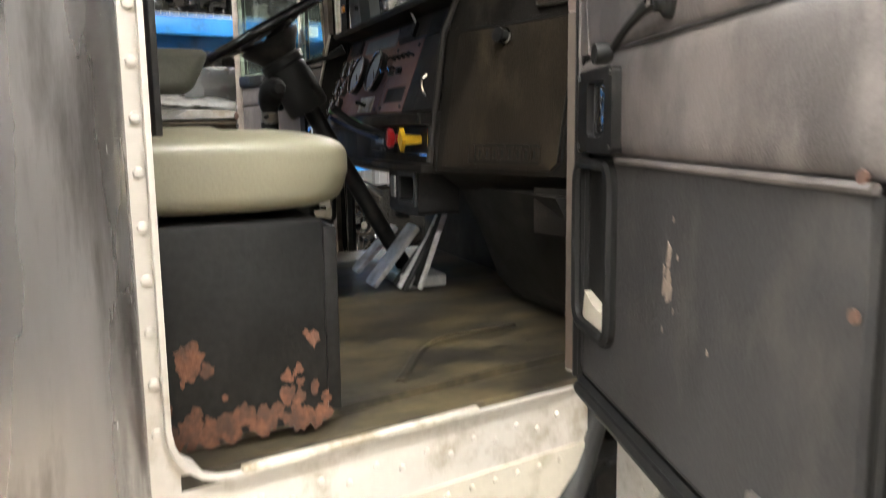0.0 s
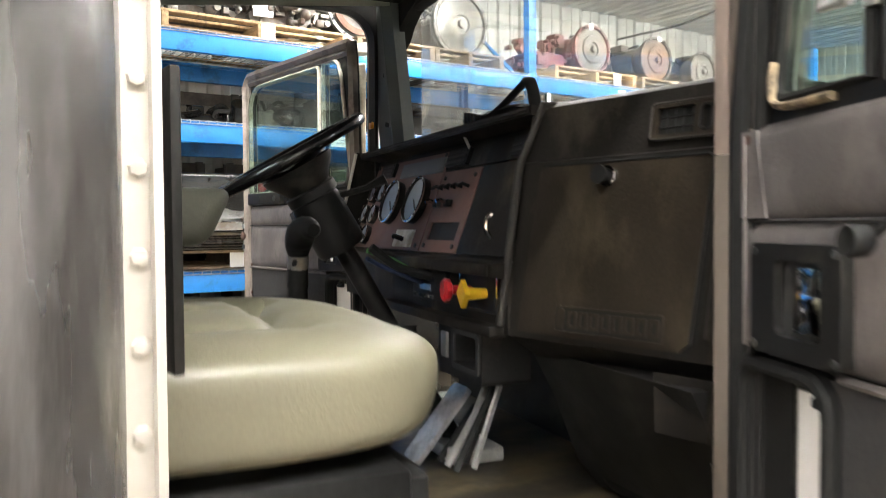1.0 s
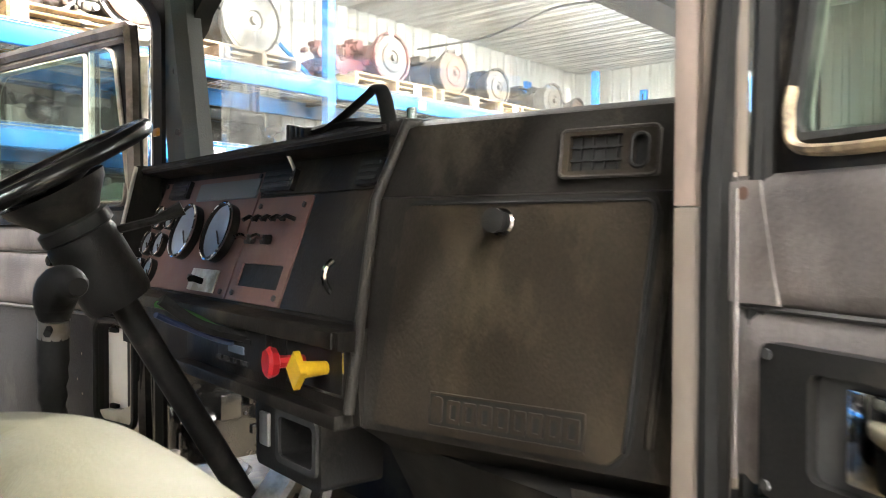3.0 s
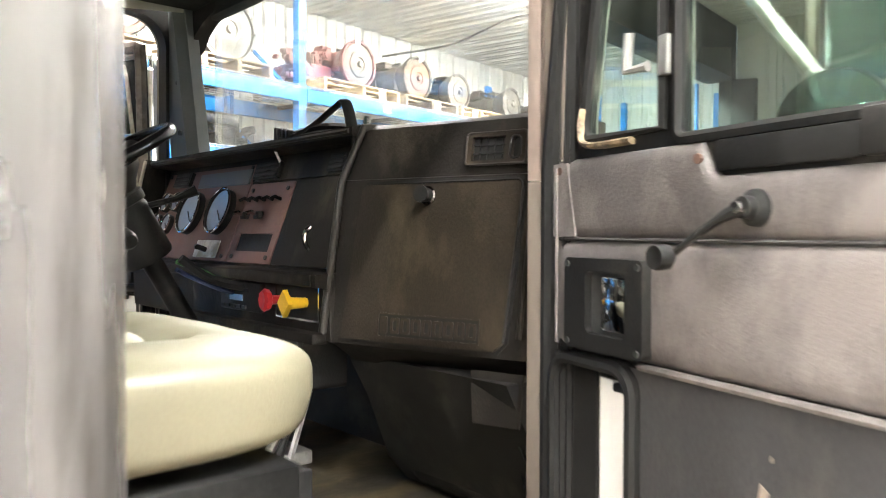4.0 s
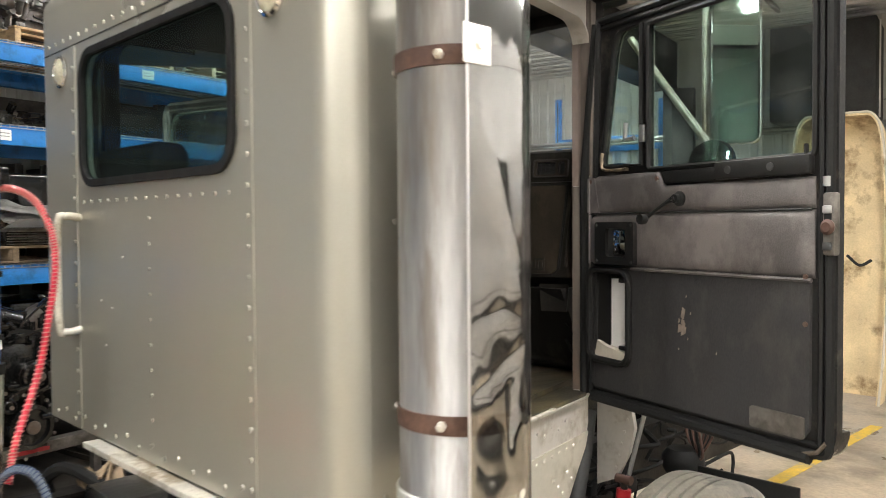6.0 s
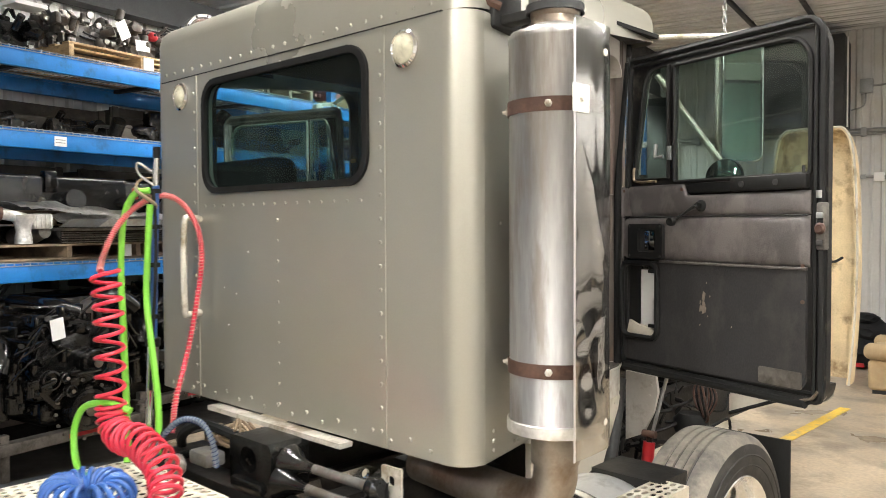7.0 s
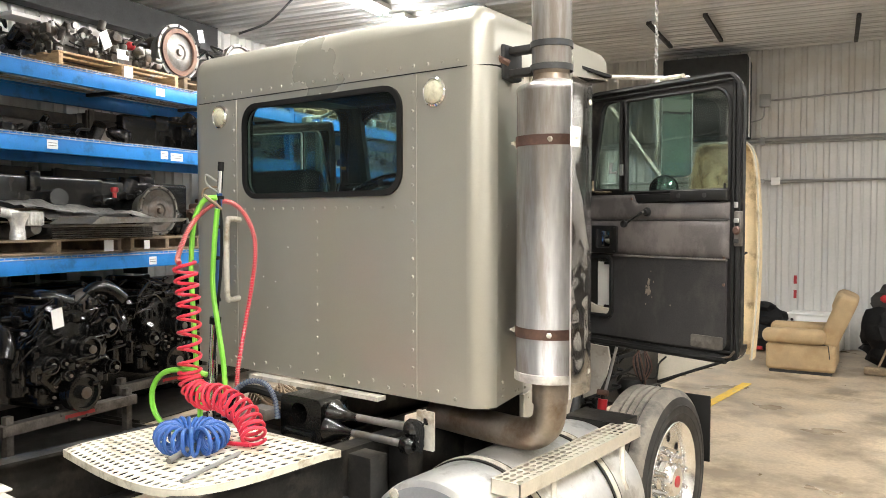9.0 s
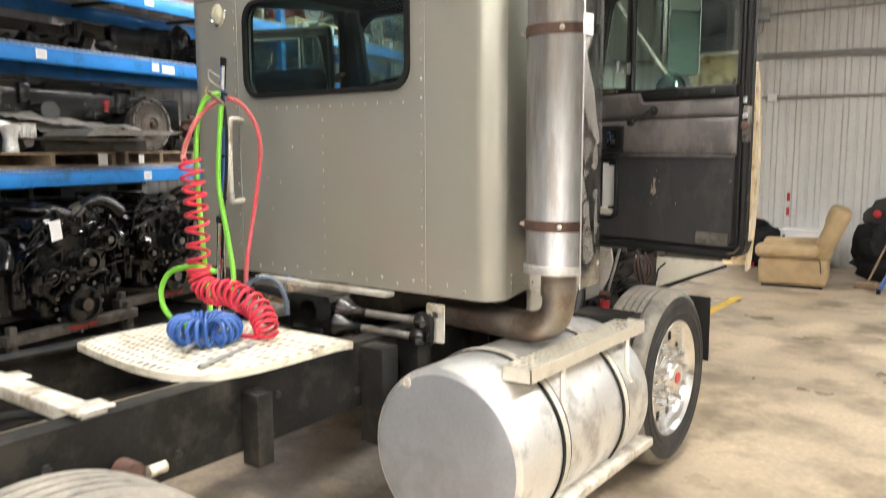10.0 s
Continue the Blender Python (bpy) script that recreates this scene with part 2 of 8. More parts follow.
FIBRE = material("tan fibreglass inside", (0.68, 0.55, 0.34), 0.6, 0.0, 0.15, 6, 0.3, 90, (0.28, 0.19, 0.10), 0.35, 5.0)
WHITEP = material("white panel", (0.82, 0.81, 0.79), 0.4, 0.0, 0.03, 3, 0.03, 60)
DECKM = material("cream tread plate", (0.70, 0.66, 0.55), 0.55, 0.1, 0.1, 10, 0.15, 90, (0.36, 0.31, 0.22), 0.3, 9.0)
LAMPEM = material("lit tube", (1, 1, 1), 0.5, 0, 0, 1, 0, emit=140.0, tint=(1.0, 0.978, 0.93))
LENSM = material("clear lamp lens", (0.52, 0.50, 0.38), 0.3, 0.0, 0.15, 30, 0.3, 90, coat=0.2)
AMBER = material("amber lens", (0.75, 0.30, 0.03), 0.3, 0.0, 0.1, 10, 0.05, 60)
BAG = material("black bag cloth", (0.012, 0.012, 0.013), 0.7, 0.0, 0.3, 12, 0.4, 60, spec=0.2)
GAUGE = material("gauge glass", (0.20, 0.24, 0.30), 0.12, 0.0, 0.1, 10, 0.0, coat=0.6)

DUSTY = material("brown road dust on black", (0.11, 0.088, 0.065), 0.85, 0.0, 0.4, 12, 0.3, 60, (0.02, 0.018, 0.015), 0.6, 9.0)
BRIGHTALU = material("bright cast aluminium", (0.72, 0.71, 0.69), 0.38, 0.45, 0.2, 12, 0.2, 60, (0.35, 0.33, 0.30), 0.4, 9.0)
# near-black of the engine trays and crate cores that stand in for shade
SHADEFILL = material("near-black shade filler", (0.018, 0.016, 0.014), 0.4, 0.2, 0.4, 6, 0.2, 50, (0.04, 0.033, 0.026), 0.4, 4.0)
CRATEM = material("dark crate boards", (0.040, 0.034, 0.028), 0.8, 0.0, 0.4, 5, 0.3, 60, (0.018, 0.016, 0.014), 0.5, 4.0)
STANDM = material("oily bare stand steel", (0.11, 0.10, 0.09), 0.55, 0.4, 0.3, 8, 0.2, 60, (0.04, 0.034, 0.028), 0.5, 6.0)

# ---- mesh helpers ----
BASE = {}


def thing(name, label, category, group="", at=(0, 0, 0), kind=""):
    ob = tagged(new(name), label, category, group, kind)
    ob.location = at
    ob.empty_display_size = 0.1
    BASE[ob.name] = Matrix.Translation(at).inverted()
    return ob


def mesh_of(bm, name, mat, angle=40):
    bmesh.ops.recalc_face_normals(bm, faces=bm.faces)
    me = bpy.data.meshes.new(name)
    bm.to_mesh(me)
    bm.free()
    me.materials.append(mat)
    me.shade_smooth()
    me.set_sharp_from_angle(angle=radians(angle))
    return me


def part(name, bm, mat, parent=None, label="", kind=""):
    ob = new(name, mesh_of(bm, name, mat))
    if parent:
        ob.parent = parent
        ob.matrix_parent_inverse = BASE.get(parent.name, Matrix())
    return tagged(ob, label, kind=kind)


def single(name, bm, mat, label, category, group="", kind=""):
    """A thing that is one mesh."""
    return tagged(new(name, mesh_of(bm, name, mat)), label, category, group, kind)


def B():
    return bmesh.new()


def merge(bm, tmp, m=None):
    if m is not None:
        bmesh.ops.transform(tmp, matrix=m, verts=tmp.verts)
    me = bpy.data.meshes.new("tmp")
    tmp.to_mesh(me)
    tmp.free()
    bm.from_mesh(me)
    bpy.data.meshes.remove(me)
    return bm


def box(bm, c, s, m=None, bev=0.0, seg=2):
    t = bmesh.new()
    bmesh.ops.create_cube(t, size=1)
    bmesh.ops.transform(t, matrix=Matrix.Translation(c) @ Matrix.Diagonal((*s, 1)), verts=t.verts)
    if bev:
        bmesh.ops.bevel(t, geom=t.edges[:], offset=bev, segments=seg, profile=0.5, affect="EDGES")
    return merge(bm, t, m)


def span(bm, lo, hi, m=None, bev=0.0, seg=2):
    c = [(a + b) / 2 for a, b in zip(lo, hi)]
    return box(bm, c, [abs(b - a) for a, b in zip(lo, hi)], m, bev, seg)


def frame_of(d):
    d = Vector(d).normalized()
    a = Vector((0, 0, 1)) if abs(d.z) < 0.9 else Vector((1, 0, 0))
    x = a.cross(d).normalized()
    return x, d.cross(x), d


def lathe(bm, prof, at, axis=(0, 0, 1), n=24):
    """Turns (radius, height) pairs round an axis through at."""
    x, y, d = frame_of(axis)
    at = Vector(at)
    rings = []
    for r, h in prof:
        if r < 1e-6:
            rings.append([bm.verts.new(at + d * h)])
        else:
            rings.append([bm.verts.new(at + d * h + (x * math.cos(2 * math.pi * i / n) + y * math.sin(2 * math.pi * i / n)) * r) for i in range(n)])
    for a, b in zip(rings, rings[1:]):
        for i in range(n):
            j = (i + 1) % n
            vs = [a[i % len(a)], a[j % len(a)], b[j % len(b)], b[i % len(b)]]
            vs = [v for k, v in enumerate(vs) if v not in vs[:k]]
            if len(vs) > 2:
                try:
                    bm.faces.new(vs)
                except ValueError:
                    pass
    return bm


def cyl(bm, a, b, r, r2=None, n=16):
    a, b = Vector(a), Vector(b)
    h = (b - a).length
    return lathe(bm, [(0, 0), (r, 0), (r if r2 is None else r2, h), (0, h)], a, b - a, n)


def smooth_path(pts, k=6):
    """A Catmull-Rom path through the points."""
    p = [Vector(q) for q in pts]
    p = [p[0] * 2 - p[1]] + p + [p[-1] * 2 - p[-2]]
    out = []
    for i in range(1, len(p) - 2):
        for j in range(k):
            t = j / k
            a, b, c, d = p[i - 1:i + 3]
            out.append(0.5 * ((2 * b) + (c - a) * t + (2 * a - 5 * b + 4 * c - d) * t * t + (3 * b - a - 3 * c + d) * t ** 3))
    return out + [p[-2]]


def tube(bm, pts, r, n=8, closed=False, flat=1.0):
    """Sweeps a round (or flattened) section along a polyline."""
    p = [Vector(q) for q in pts]
    m = len(p)
    rings, up = [], None
    for i in range(m):
        d = (p[(i + 1) % m] - p[i - 1]) if closed else (p[min(i + 1, m - 1)] - p[max(i - 1, 0)])
        d.normalize()
        if up is None:
            up = frame_of(d)[0]
        up = (up - d * up.dot(d)).normalized()
        v = d.cross(up)
        rr = r[i] if isinstance(r, (list, tuple)) else r
        rings.append([bm.verts.new(p[i] + (up * math.cos(2 * math.pi * k / n) + v * flat * math.sin(2 * math.pi * k / n)) * rr) for k in range(n)])
    for i in range(m if closed else m - 1):
        a, b = rings[i], rings[(i + 1) % m]
        for k in range(n):
            bm.faces.new((a[k], a[(k + 1) % n], b[(k + 1) % n], b[k]))
    if not closed:
        bm.faces.new(rings[0][::-1])
        bm.faces.new(rings[-1])
    return bm


def rrect(x0, y0, x1, y1, r, n=6):
    """Points of a rounded rectangle; r may be one radius or four (from x0,y0 anticlockwise)."""
    rs = r if isinstance(r, (list, tuple)) else [r] * 4
    out = []
    for (cx, cy, a), q in zip(((x0, y0, 180), (x1, y0, 270), (x1, y1, 0), (x0, y1, 90)), rs):
        ox, oy = cx + (q if cx == x0 else -q), cy + (q if cy == y0 else -q)
        for i in range(n + 1):
            t = radians(a + 90 * i / n)
            out.append((ox + q * math.cos(t), oy + q * math.sin(t)))
    return out


def plate(bm, outer, holes, depth, m=None, bev=0.0):
    """A flat plate in local x, y with holes, thick along local z from 0 to depth."""
    t = bmesh.new()
    edges = []
    for loop in [outer, *holes]:
        vs = [t.verts.new((x, y, 0)) for x, y in loop]
        edges += [t.edges.new((vs[i], vs[(i + 1) % len(vs)])) for i in range(len(vs))]
    bmesh.ops.triangle_fill(t, use_beauty=True, edges=edges)
    if depth:
        r = bmesh.ops.extrude_face_region(t, geom=t.faces[:])
        bmesh.ops.translate(t, vec=(0, 0, depth), verts=[v for v in r["geom"] if isinstance(v, bmesh.types.BMVert)])
    bmesh.ops.recalc_face_normals(t, faces=t.faces)
    return merge(bm, t, m)


def axes(o, x, y):
    """A matrix with origin o and local x, y along the given ways."""
    x, y = Vector(x).normalized(), Vector(y)
    z = x.cross(y).normalized()
    y = z.cross(x)
    m = Matrix((x, y, z)).transposed().to_4x4()
    m.translation = o
    return m


def ribbed(bm, length, height, m, pitch=0.3, proud=0.025):
    """A trapezoid-ribbed sheet: x along, y up, ribs towards +z."""
    xs = [(0, 0)]
    k = 0
    while (k + 1) * pitch <= length + 1e-6:
        a = k * pitch
        xs += [(a + 0.02, 0), (a + 0.04, proud), (a + 0.09, proud), (a + 0.11, 0), (a + 0.19, 0), (a + 0.2, proud * 0.35), (a + 0.225, proud * 0.35), (a + 0.235, 0)]
        k += 1
    xs.append((length, 0))
    t = bmesh.new()
    lo = [t.verts.new((x, 0, z)) for x, z in xs]
    hi = [t.verts.new((x, height, z)) for x, z in xs]
    for i in range(len(xs) - 1):
        t.faces.new((lo[i], lo[i + 1], hi[i + 1], hi[i]))
    return merge(bm, t, m)


def domes(bm, places, normal, r=0.006):
    """Small rivet heads."""
    for p in places:
        lathe(bm, [(r * 1.15, 0), (r * 0.95, r * 0.55), (0, r * 0.9)], p, normal, 7)
    return bm


RIVET_MESH = {}


def rivets(parent, places, normal, r, mat):
    """Rivet heads, each an object on one shared mesh."""
    x, y, d = frame_of(normal)
    rot = Matrix((x, y, d)).transposed().to_4x4()
    key = (round(r, 4), mat.name)
    if key not in RIVET_MESH:
        RIVET_MESH[key] = mesh_of(domes(B(), [(0, 0, 0)], (0, 0, 1), r), "rivet", mat)
    for p in places:
        ob = new("rivet", RIVET_MESH[key])
        ob.parent = parent
        ob.matrix_parent_inverse = BASE.get(parent.name, Matrix())
        ob.matrix_basis = Matrix.Translation(p) @ rot
        tagged(ob)


def pad(bm, x0, x1, bottom, top, d, m, s=1, nx=40, ny=8):
    """A padded panel: top may step with x; swells to d and rolls over at its borders."""
    rows_ = []
    for i in range(nx + 1):
        x = x0 + (x1 - x0) * i / nx
        t_ = top(x) if callable(top) else top
        e = min(x - x0, x1 - x)
        col_ = []
        for j in range(ny + 1):
            f = 0.5 - 0.5 * math.cos(math.pi * j / ny)
            y = bottom + (t_ - bottom) * f
            g = min(e, y - bottom, t_ - y) / 0.028
            h = d * (0.25 + 0.75 * math.sqrt(max(0, 1 - (1 - min(1, g)) ** 2))) * (1 + 0.10 * noise.noise(Vector((x * 9, y * 9, 3.3))))
            col_.append(bm.verts.new(m @ Vector((x, y, h * s))))
        rows_.append(col_)
    for a, b in zip(rows_, rows_[1:]):
        for j in range(ny):
            bm.faces.new((a[j], a[j + 1], b[j + 1], b[j]))
    loop_ = [r[0] for r in rows_] + rows_[-1][1:] + [r[-1] for r in rows_[::-1]][1:] + rows_[0][::-1][1:-1]
    n_ = m.to_3x3() @ Vector((0, 0, 1))
    low_ = [bm.verts.new(v.co - n_ * (d * 0.25 * s)) for v in loop_]
    for i in range(len(loop_)):
        k = (i + 1) % len(loop_)
        bm.faces.new((loop_[i], loop_[k], low_[k], low_[i]))
    return bm


def lump(bm, c, s, seed=0, rough=0.15, freq=2.0, sub=3):
    """An uneven rounded mass."""
    t = bmesh.new()
    bmesh.ops.create_icosphere(t, subdivisions=sub, radius=1)
    for v in t.verts:
        k = 1 + rough * noise.noise(v.co * freq + Vector((seed * 7.1, seed * 3.3, 0)))
        v.co = Vector((v.co.x * s[0], v.co.y * s[1], v.co.z * s[2])) * k
    return merge(bm, t, Matrix.Translation(c))
# ---- the building ----
U0, U1, V0, V1, HIGH = -7.2, 7.5, -9.0, 9.5, 4.3
V2, UJ = 10.95, -3.55       # the rack bay runs deeper than the rest


def at(u, v, z):
    return BUILD @ Vector((u, v, z))


bm = span(B(), (U0 - 0.2, V0 - 0.2, -0.2), (U1 + 0.2, V2 + 0.2, 0), BUILD)
tagged(new("floor", mesh_of(bm, "floor", CONCRETE)), "stained tan concrete workshop floor", "floor", kind="structure")
for nm, o, along, length in (("wall_far", (U1, V1, 0), (-1, 0, 0), U1 - UJ), ("wall_bay", (UJ, V2, 0), (-1, 0, 0), UJ - U0), ("wall_jog", (UJ, V1 + 0.18, 0), (0, 1, 0), V2 - V1 - 0.2),
                             ("wall_rack", (U0, V2, 0), (0, -1, 0), V2 - V0),
                             ("wall_behind", (U0, V0, 0), (1, 0, 0), U1 - U0), ("wall_open", (U1, V0, 0), (0, 1, 0), V1 - V0)):
    n = Vector(along).cross(Vector((0, 0, 1)))
    bm = ribbed(B(), length, HIGH, BUILD @ axes(o, along, (0, 0, 1)) @ Matrix.Diagonal((1, 1, -1, 1)))
    back = plate(B(), [(0, 0), (length, 0), (length, HIGH), (0, HIGH)], [], 0.15, BUILD @ axes(Vector(o) + n * 0.01, along, (0, 0, 1)))
    tagged(new(nm, mesh_of(merge(bm, back), nm, WALLM)), "white ribbed steel workshop wall", "wall", kind="structure")
bm = ribbed(B(), V2 - V0, U1 - U0, BUILD @ axes((U0, V2, HIGH), (0, -1, 0), (1, 0, 0)) @ Matrix.Diagonal((1, 1, -1, 1)), pitch=0.3)
span(bm, (U0 - 0.2, V0 - 0.2, HIGH + 0.01), (U1 + 0.2, V2 + 0.2, HIGH + 0.2), BUILD)
tagged(new("ceiling", mesh_of(bm, "ceiling", CEILM)), "white ribbed steel ceiling", "ceiling", kind="structure")
# yellow floor lines
for lo, hi in (((-2.09, 2.8, 0), (-1.99, 6.15, 0.004)),):
    tagged(new("floor_marking", mesh_of(span(B(), lo, hi), "floor_marking", YLINE)), "worn yellow line painted on the floor", "floor marking", kind="structure")

for u, v in LAMPS:
    lamp = thing("strip_light", "lit white strip light under the ceiling", "ceiling light", "strip lights", at(u, v, HIGH - 0.1))
    part("housing", span(B(), (u - 0.09, v - 1.25, HIGH - 0.09), (u + 0.09, v + 1.25, HIGH - 0.03), BUILD, 0.01), WHITEP, lamp)
    if u < -4 and v > 3:
        for k in (-0.045, 0.045):
            part("tube", cyl(B(), at(u + k, v - 1.2, HIGH - 0.12), at(u + k, v + 1.2, HIGH - 0.12), 0.02, n=10), LAMPEM, lamp)
    else:
        part("diffuser", span(B(), (u - 0.075, v - 1.2, HIGH - 0.1), (u + 0.075, v + 1.2, HIGH - 0.091), BUILD), LAMPEM, lamp, "lit white diffuser")
        for k in (-0.085, 0.085):
            part("side_skirt", span(B(), (u + k - 0.005, v - 1.22, HIGH - 0.115), (u + k + 0.005, v + 1.22, HIGH - 0.091), BUILD), WHITEP, lamp)

# ---- the pallet rack ----
RF, RB = -5.73, -6.8
POSTS = (-6.7, -2.95, 0.82, 4.68, 9.0)
LEVELS = (1.53, 2.52, 3.11)
rack = thing("pallet_rack", "blue steel pallet rack with loaded wire decks", "pallet rack", at=at((RF + RB) / 2, 1, 0))
for v in POSTS:
    for u, s in ((RF, 1), (RB, -1)):
        bm = B()
        span(bm, (u - 0.004, v - 0.04, 0), (u + 0.002, v + 0.04, 3.85), BUILD)
        for d in (-0.04, 0.036):
            span(bm, (u - 0.07 if s > 0 else u, v + d, 0), (u if s > 0 else u + 0.07, v + d + 0.004, 3.85), BUILD)
        span(bm, (u - 0.1, v - 0.07, 0), (u + 0.04, v + 0.07, 0.01), BUILD)
        post = part("post", bm, RACKBLUE, rack)
        bm = B()
        if s > 0:
            for k in range(36):
                for dv in (-0.02, 0.02):
                    span(bm, (u + 0.002, v + dv - 0.006, 0.2 + k * 0.1), (u + 0.0045, v + dv + 0.006, 0.235 + k * 0.1), BUILD)
            part("slot_row", bm, DARKSTEEL, post, kind="stuff")
    for k in range(4):
        part("brace", tube(B(), [at(RF - 0.05, v, 0.3 + k * 0.9), at(RB + 0.05, v, 1.1 + k * 0.9)], 0.02, 4), RACKBLUE, rack)
for z in LEVELS:
    for v, w in zip(POSTS, POSTS[1:]):
        for u, s in ((RF, 1), (RB, -1)):
            bm = B()
            span(bm, (u - 0.022, v + 0.042, z - 0.14), (u + 0.028, w - 0.042, z - 0.022), BUILD, 0.006)
            span(bm, (u - 0.022 if s > 0 else u + 0.004, v + 0.042, z - 0.022), (u + 0.002 if s > 0 else u + 0.028, w - 0.042, z), BUILD)
            beam = part("beam", bm, RACKBLUE, rack)
            for q in (v + 0.042, w - 0.046):
                part("beam_connector", span(B(), (u + 0.006, q - 0.045 if q < v + 1 else q, z - 0.19), (u + 0.012, q if q < v + 1 else q + 0.045, z + 0.02), BUILD), RACKBLUE, beam)
        bm = B()
        k = v + 0.07
        while k < w - 0.05:
            tube(bm, [at(RB - 0.01, k, z + 0.006), at(RF + 0.034, k, z + 0.006), at(RF + 0.034, k, z - 0.02)], 0.003, 4)
            k += 0.06
        for i in range(9):
            u = RB + 0.05 + i * 0.13
            tube(bm, [at(u, v + 0.05, z + 0.003), at(u, w - 0.05, z + 0.003)], 0.003, 4)
        tube(bm, [at(RF + 0.035, v + 0.05, z - 0.018), at(RF + 0.035, w - 0.05, z - 0.018)], 0.0035, 4)
        part("wire_deck", bm, ZINC, rack)
        for i in range(3):
            vv = v + 0.6 + i * 1.25
            part("deck_channel", span(B(), (RB, vv, z - 0.035), (RF - 0.03, vv + 0.05, z - 0.004), BUILD), DARKSTEEL, rack)
EV = 9.98      # front of the rack along the bay's end wall
end_rack = thing("pallet_rack", "short blue pallet rack along the end wall", "pallet rack", at=at(-4.95, EV + 0.4, 0))
for u in (-5.62, -4.25):
    bm = span(B(), (u - 0.04, EV - 0.002, 0), (u + 0.04, EV + 0.004, 3.75), BUILD)
    for d in (-0.04, 0.036):
        span(bm, (u + d, EV, 0), (u + d + 0.004, EV + 0.07, 3.75), BUILD)
    post = part("post", bm, RACKBLUE, end_rack)
    part("slot_row", span(B(), (u - 0.012, EV - 0.004, 0.2), (u + 0.012, EV - 0.002, 3.7), BUILD), DARKSTEEL, post)
    part("rear_post", span(B(), (u - 0.04, EV + 0.84, 0), (u + 0.04, EV + 0.9, 3.75), BUILD), RACKBLUE, end_rack)
for z in LEVELS:
    part("beam", span(B(), (-5.58, EV - 0.03, z - 0.14), (-4.29, EV + 0.03, z), BUILD, 0.006), RACKBLUE, end_rack)
    part("rear_beam", span(B(), (-5.58, EV + 0.84, z - 0.14), (-4.29, EV + 0.9, z), BUILD, 0.006), RACKBLUE, end_rack)
    bm = B()
    for i in range(22):
        tube(bm, [at(-5.56 + i * 0.06, EV, z + 0.006), at(-5.56 + i * 0.06, EV + 0.88, z + 0.006)], 0.003, 4)
    part("wire_deck", bm, ZINC, end_rack)
# white shelf tags with unreadable print
for v, z, w in ((2.62, 3.04, 0.11), (2.66, 2.45, 0.09), (2.82, 2.44, 0.16), (2.5, 1.45, 0.09), (5.75, 3.04, 0.1), (1.45, 2.45, 0.1), (3.6, 2.45, 0.12)):
    tag = thing("shelf_tag", "white paper tag stuck on a blue rack beam", "label", "shelf tags", at(RF + 0.03, v, z))
    part("paper", span(B(), (RF + 0.029, v - w / 2, z - 0.04), (RF + 0.0305, v + w / 2, z + 0.035), BUILD), PAPER, tag)
    for k in range(2):
        part("print_bar", span(B(), (RF + 0.0305, v - w * 0.38, z - 0.015 + k * 0.022), (RF + 0.0312, v + w * 0.38, z - 0.009 + k * 0.022), BUILD), GREYSTEEL, tag)

# ---- the truck ----
truck = thing("truck", "silver-grey highway tractor cab with both doors open", "truck", at=(-2.09, 0.5, 0))
CX = -2.09
for x, s in ((-1.585, 1), (-2.555, -1)):
    bm = plate(B(), [(0, 0), (-0.09 * s, 0), (-0.09 * s, 0.012), (-0.012 * s, 0.012), (-0.012 * s, 0.258), (-0.09 * s, 0.258), (-0.09 * s, 0.27), (0, 0.27)], [], 7.6,
               axes((x, 4.0, 0.645), (1, 0, 0), (0, 0, 1)))
    rail = part("chassis_rail", bm, BLACKFRAME, truck, "black painted steel chassis rail")
    for k in range(9):
        y = -3.2 + 0.42 * k
        part("rail_bolt", cyl(B(), (x, y, 0.72 + 0.09 * (k % 2)), (x + 0.014 * s, y, 0.72 + 0.09 * (k % 2)), 0.014, n=6), DARKSTEEL, rail)
for y in (-3.2, -0.5, 1.6, 3.6):
    part("crossmember", span(B(), (-2.545, y - 0.06, 0.68), (-1.595, y + 0.06, 0.86), None, 0.01), BLACKFRAME, truck)
part("crossbar", span(B(), (-2.5, -1.82, 0.88), (-1.60, -1.735, 0.928), None, 0.008), CAST, truck, "pale dusty crossbar between the rails")
for x in (-2.15, -1.64):
    part("bar_flange", span(B(), (x - 0.05, -1.84, 0.929), (x + 0.05, -1.715, 0.938), None, 0.004), CAST, truck)
part("rail_bracket", span(B(), (-1.582, -1.26, 0.60), (-1.5, -1.19, 0.86), None, 0.004), BLACKFRAME, truck)
part("rail_bracket", span(B(), (-1.582, -0.66, 0.50), (-1.46, -0.56, 0.90), None, 0.004), BLACKFRAME, truck)
bm = tube(B(), smooth_path([(-1.95, -1.15, 0.74), (-2.1, -1.5, 0.72), (-2.3, -1.7, 0.75), (-2.45, -2.3, 0.72)], 5), 0.02, 8)
tube(bm, smooth_path([(-1.8, -1.0, 0.7), (-1.9, -1.6, 0.68), (-2.2, -2.2, 0.7), (-2.3, -2.8, 0.72)], 5), 0.02, 8)
part("air_line", bm, RUBBER, truck)
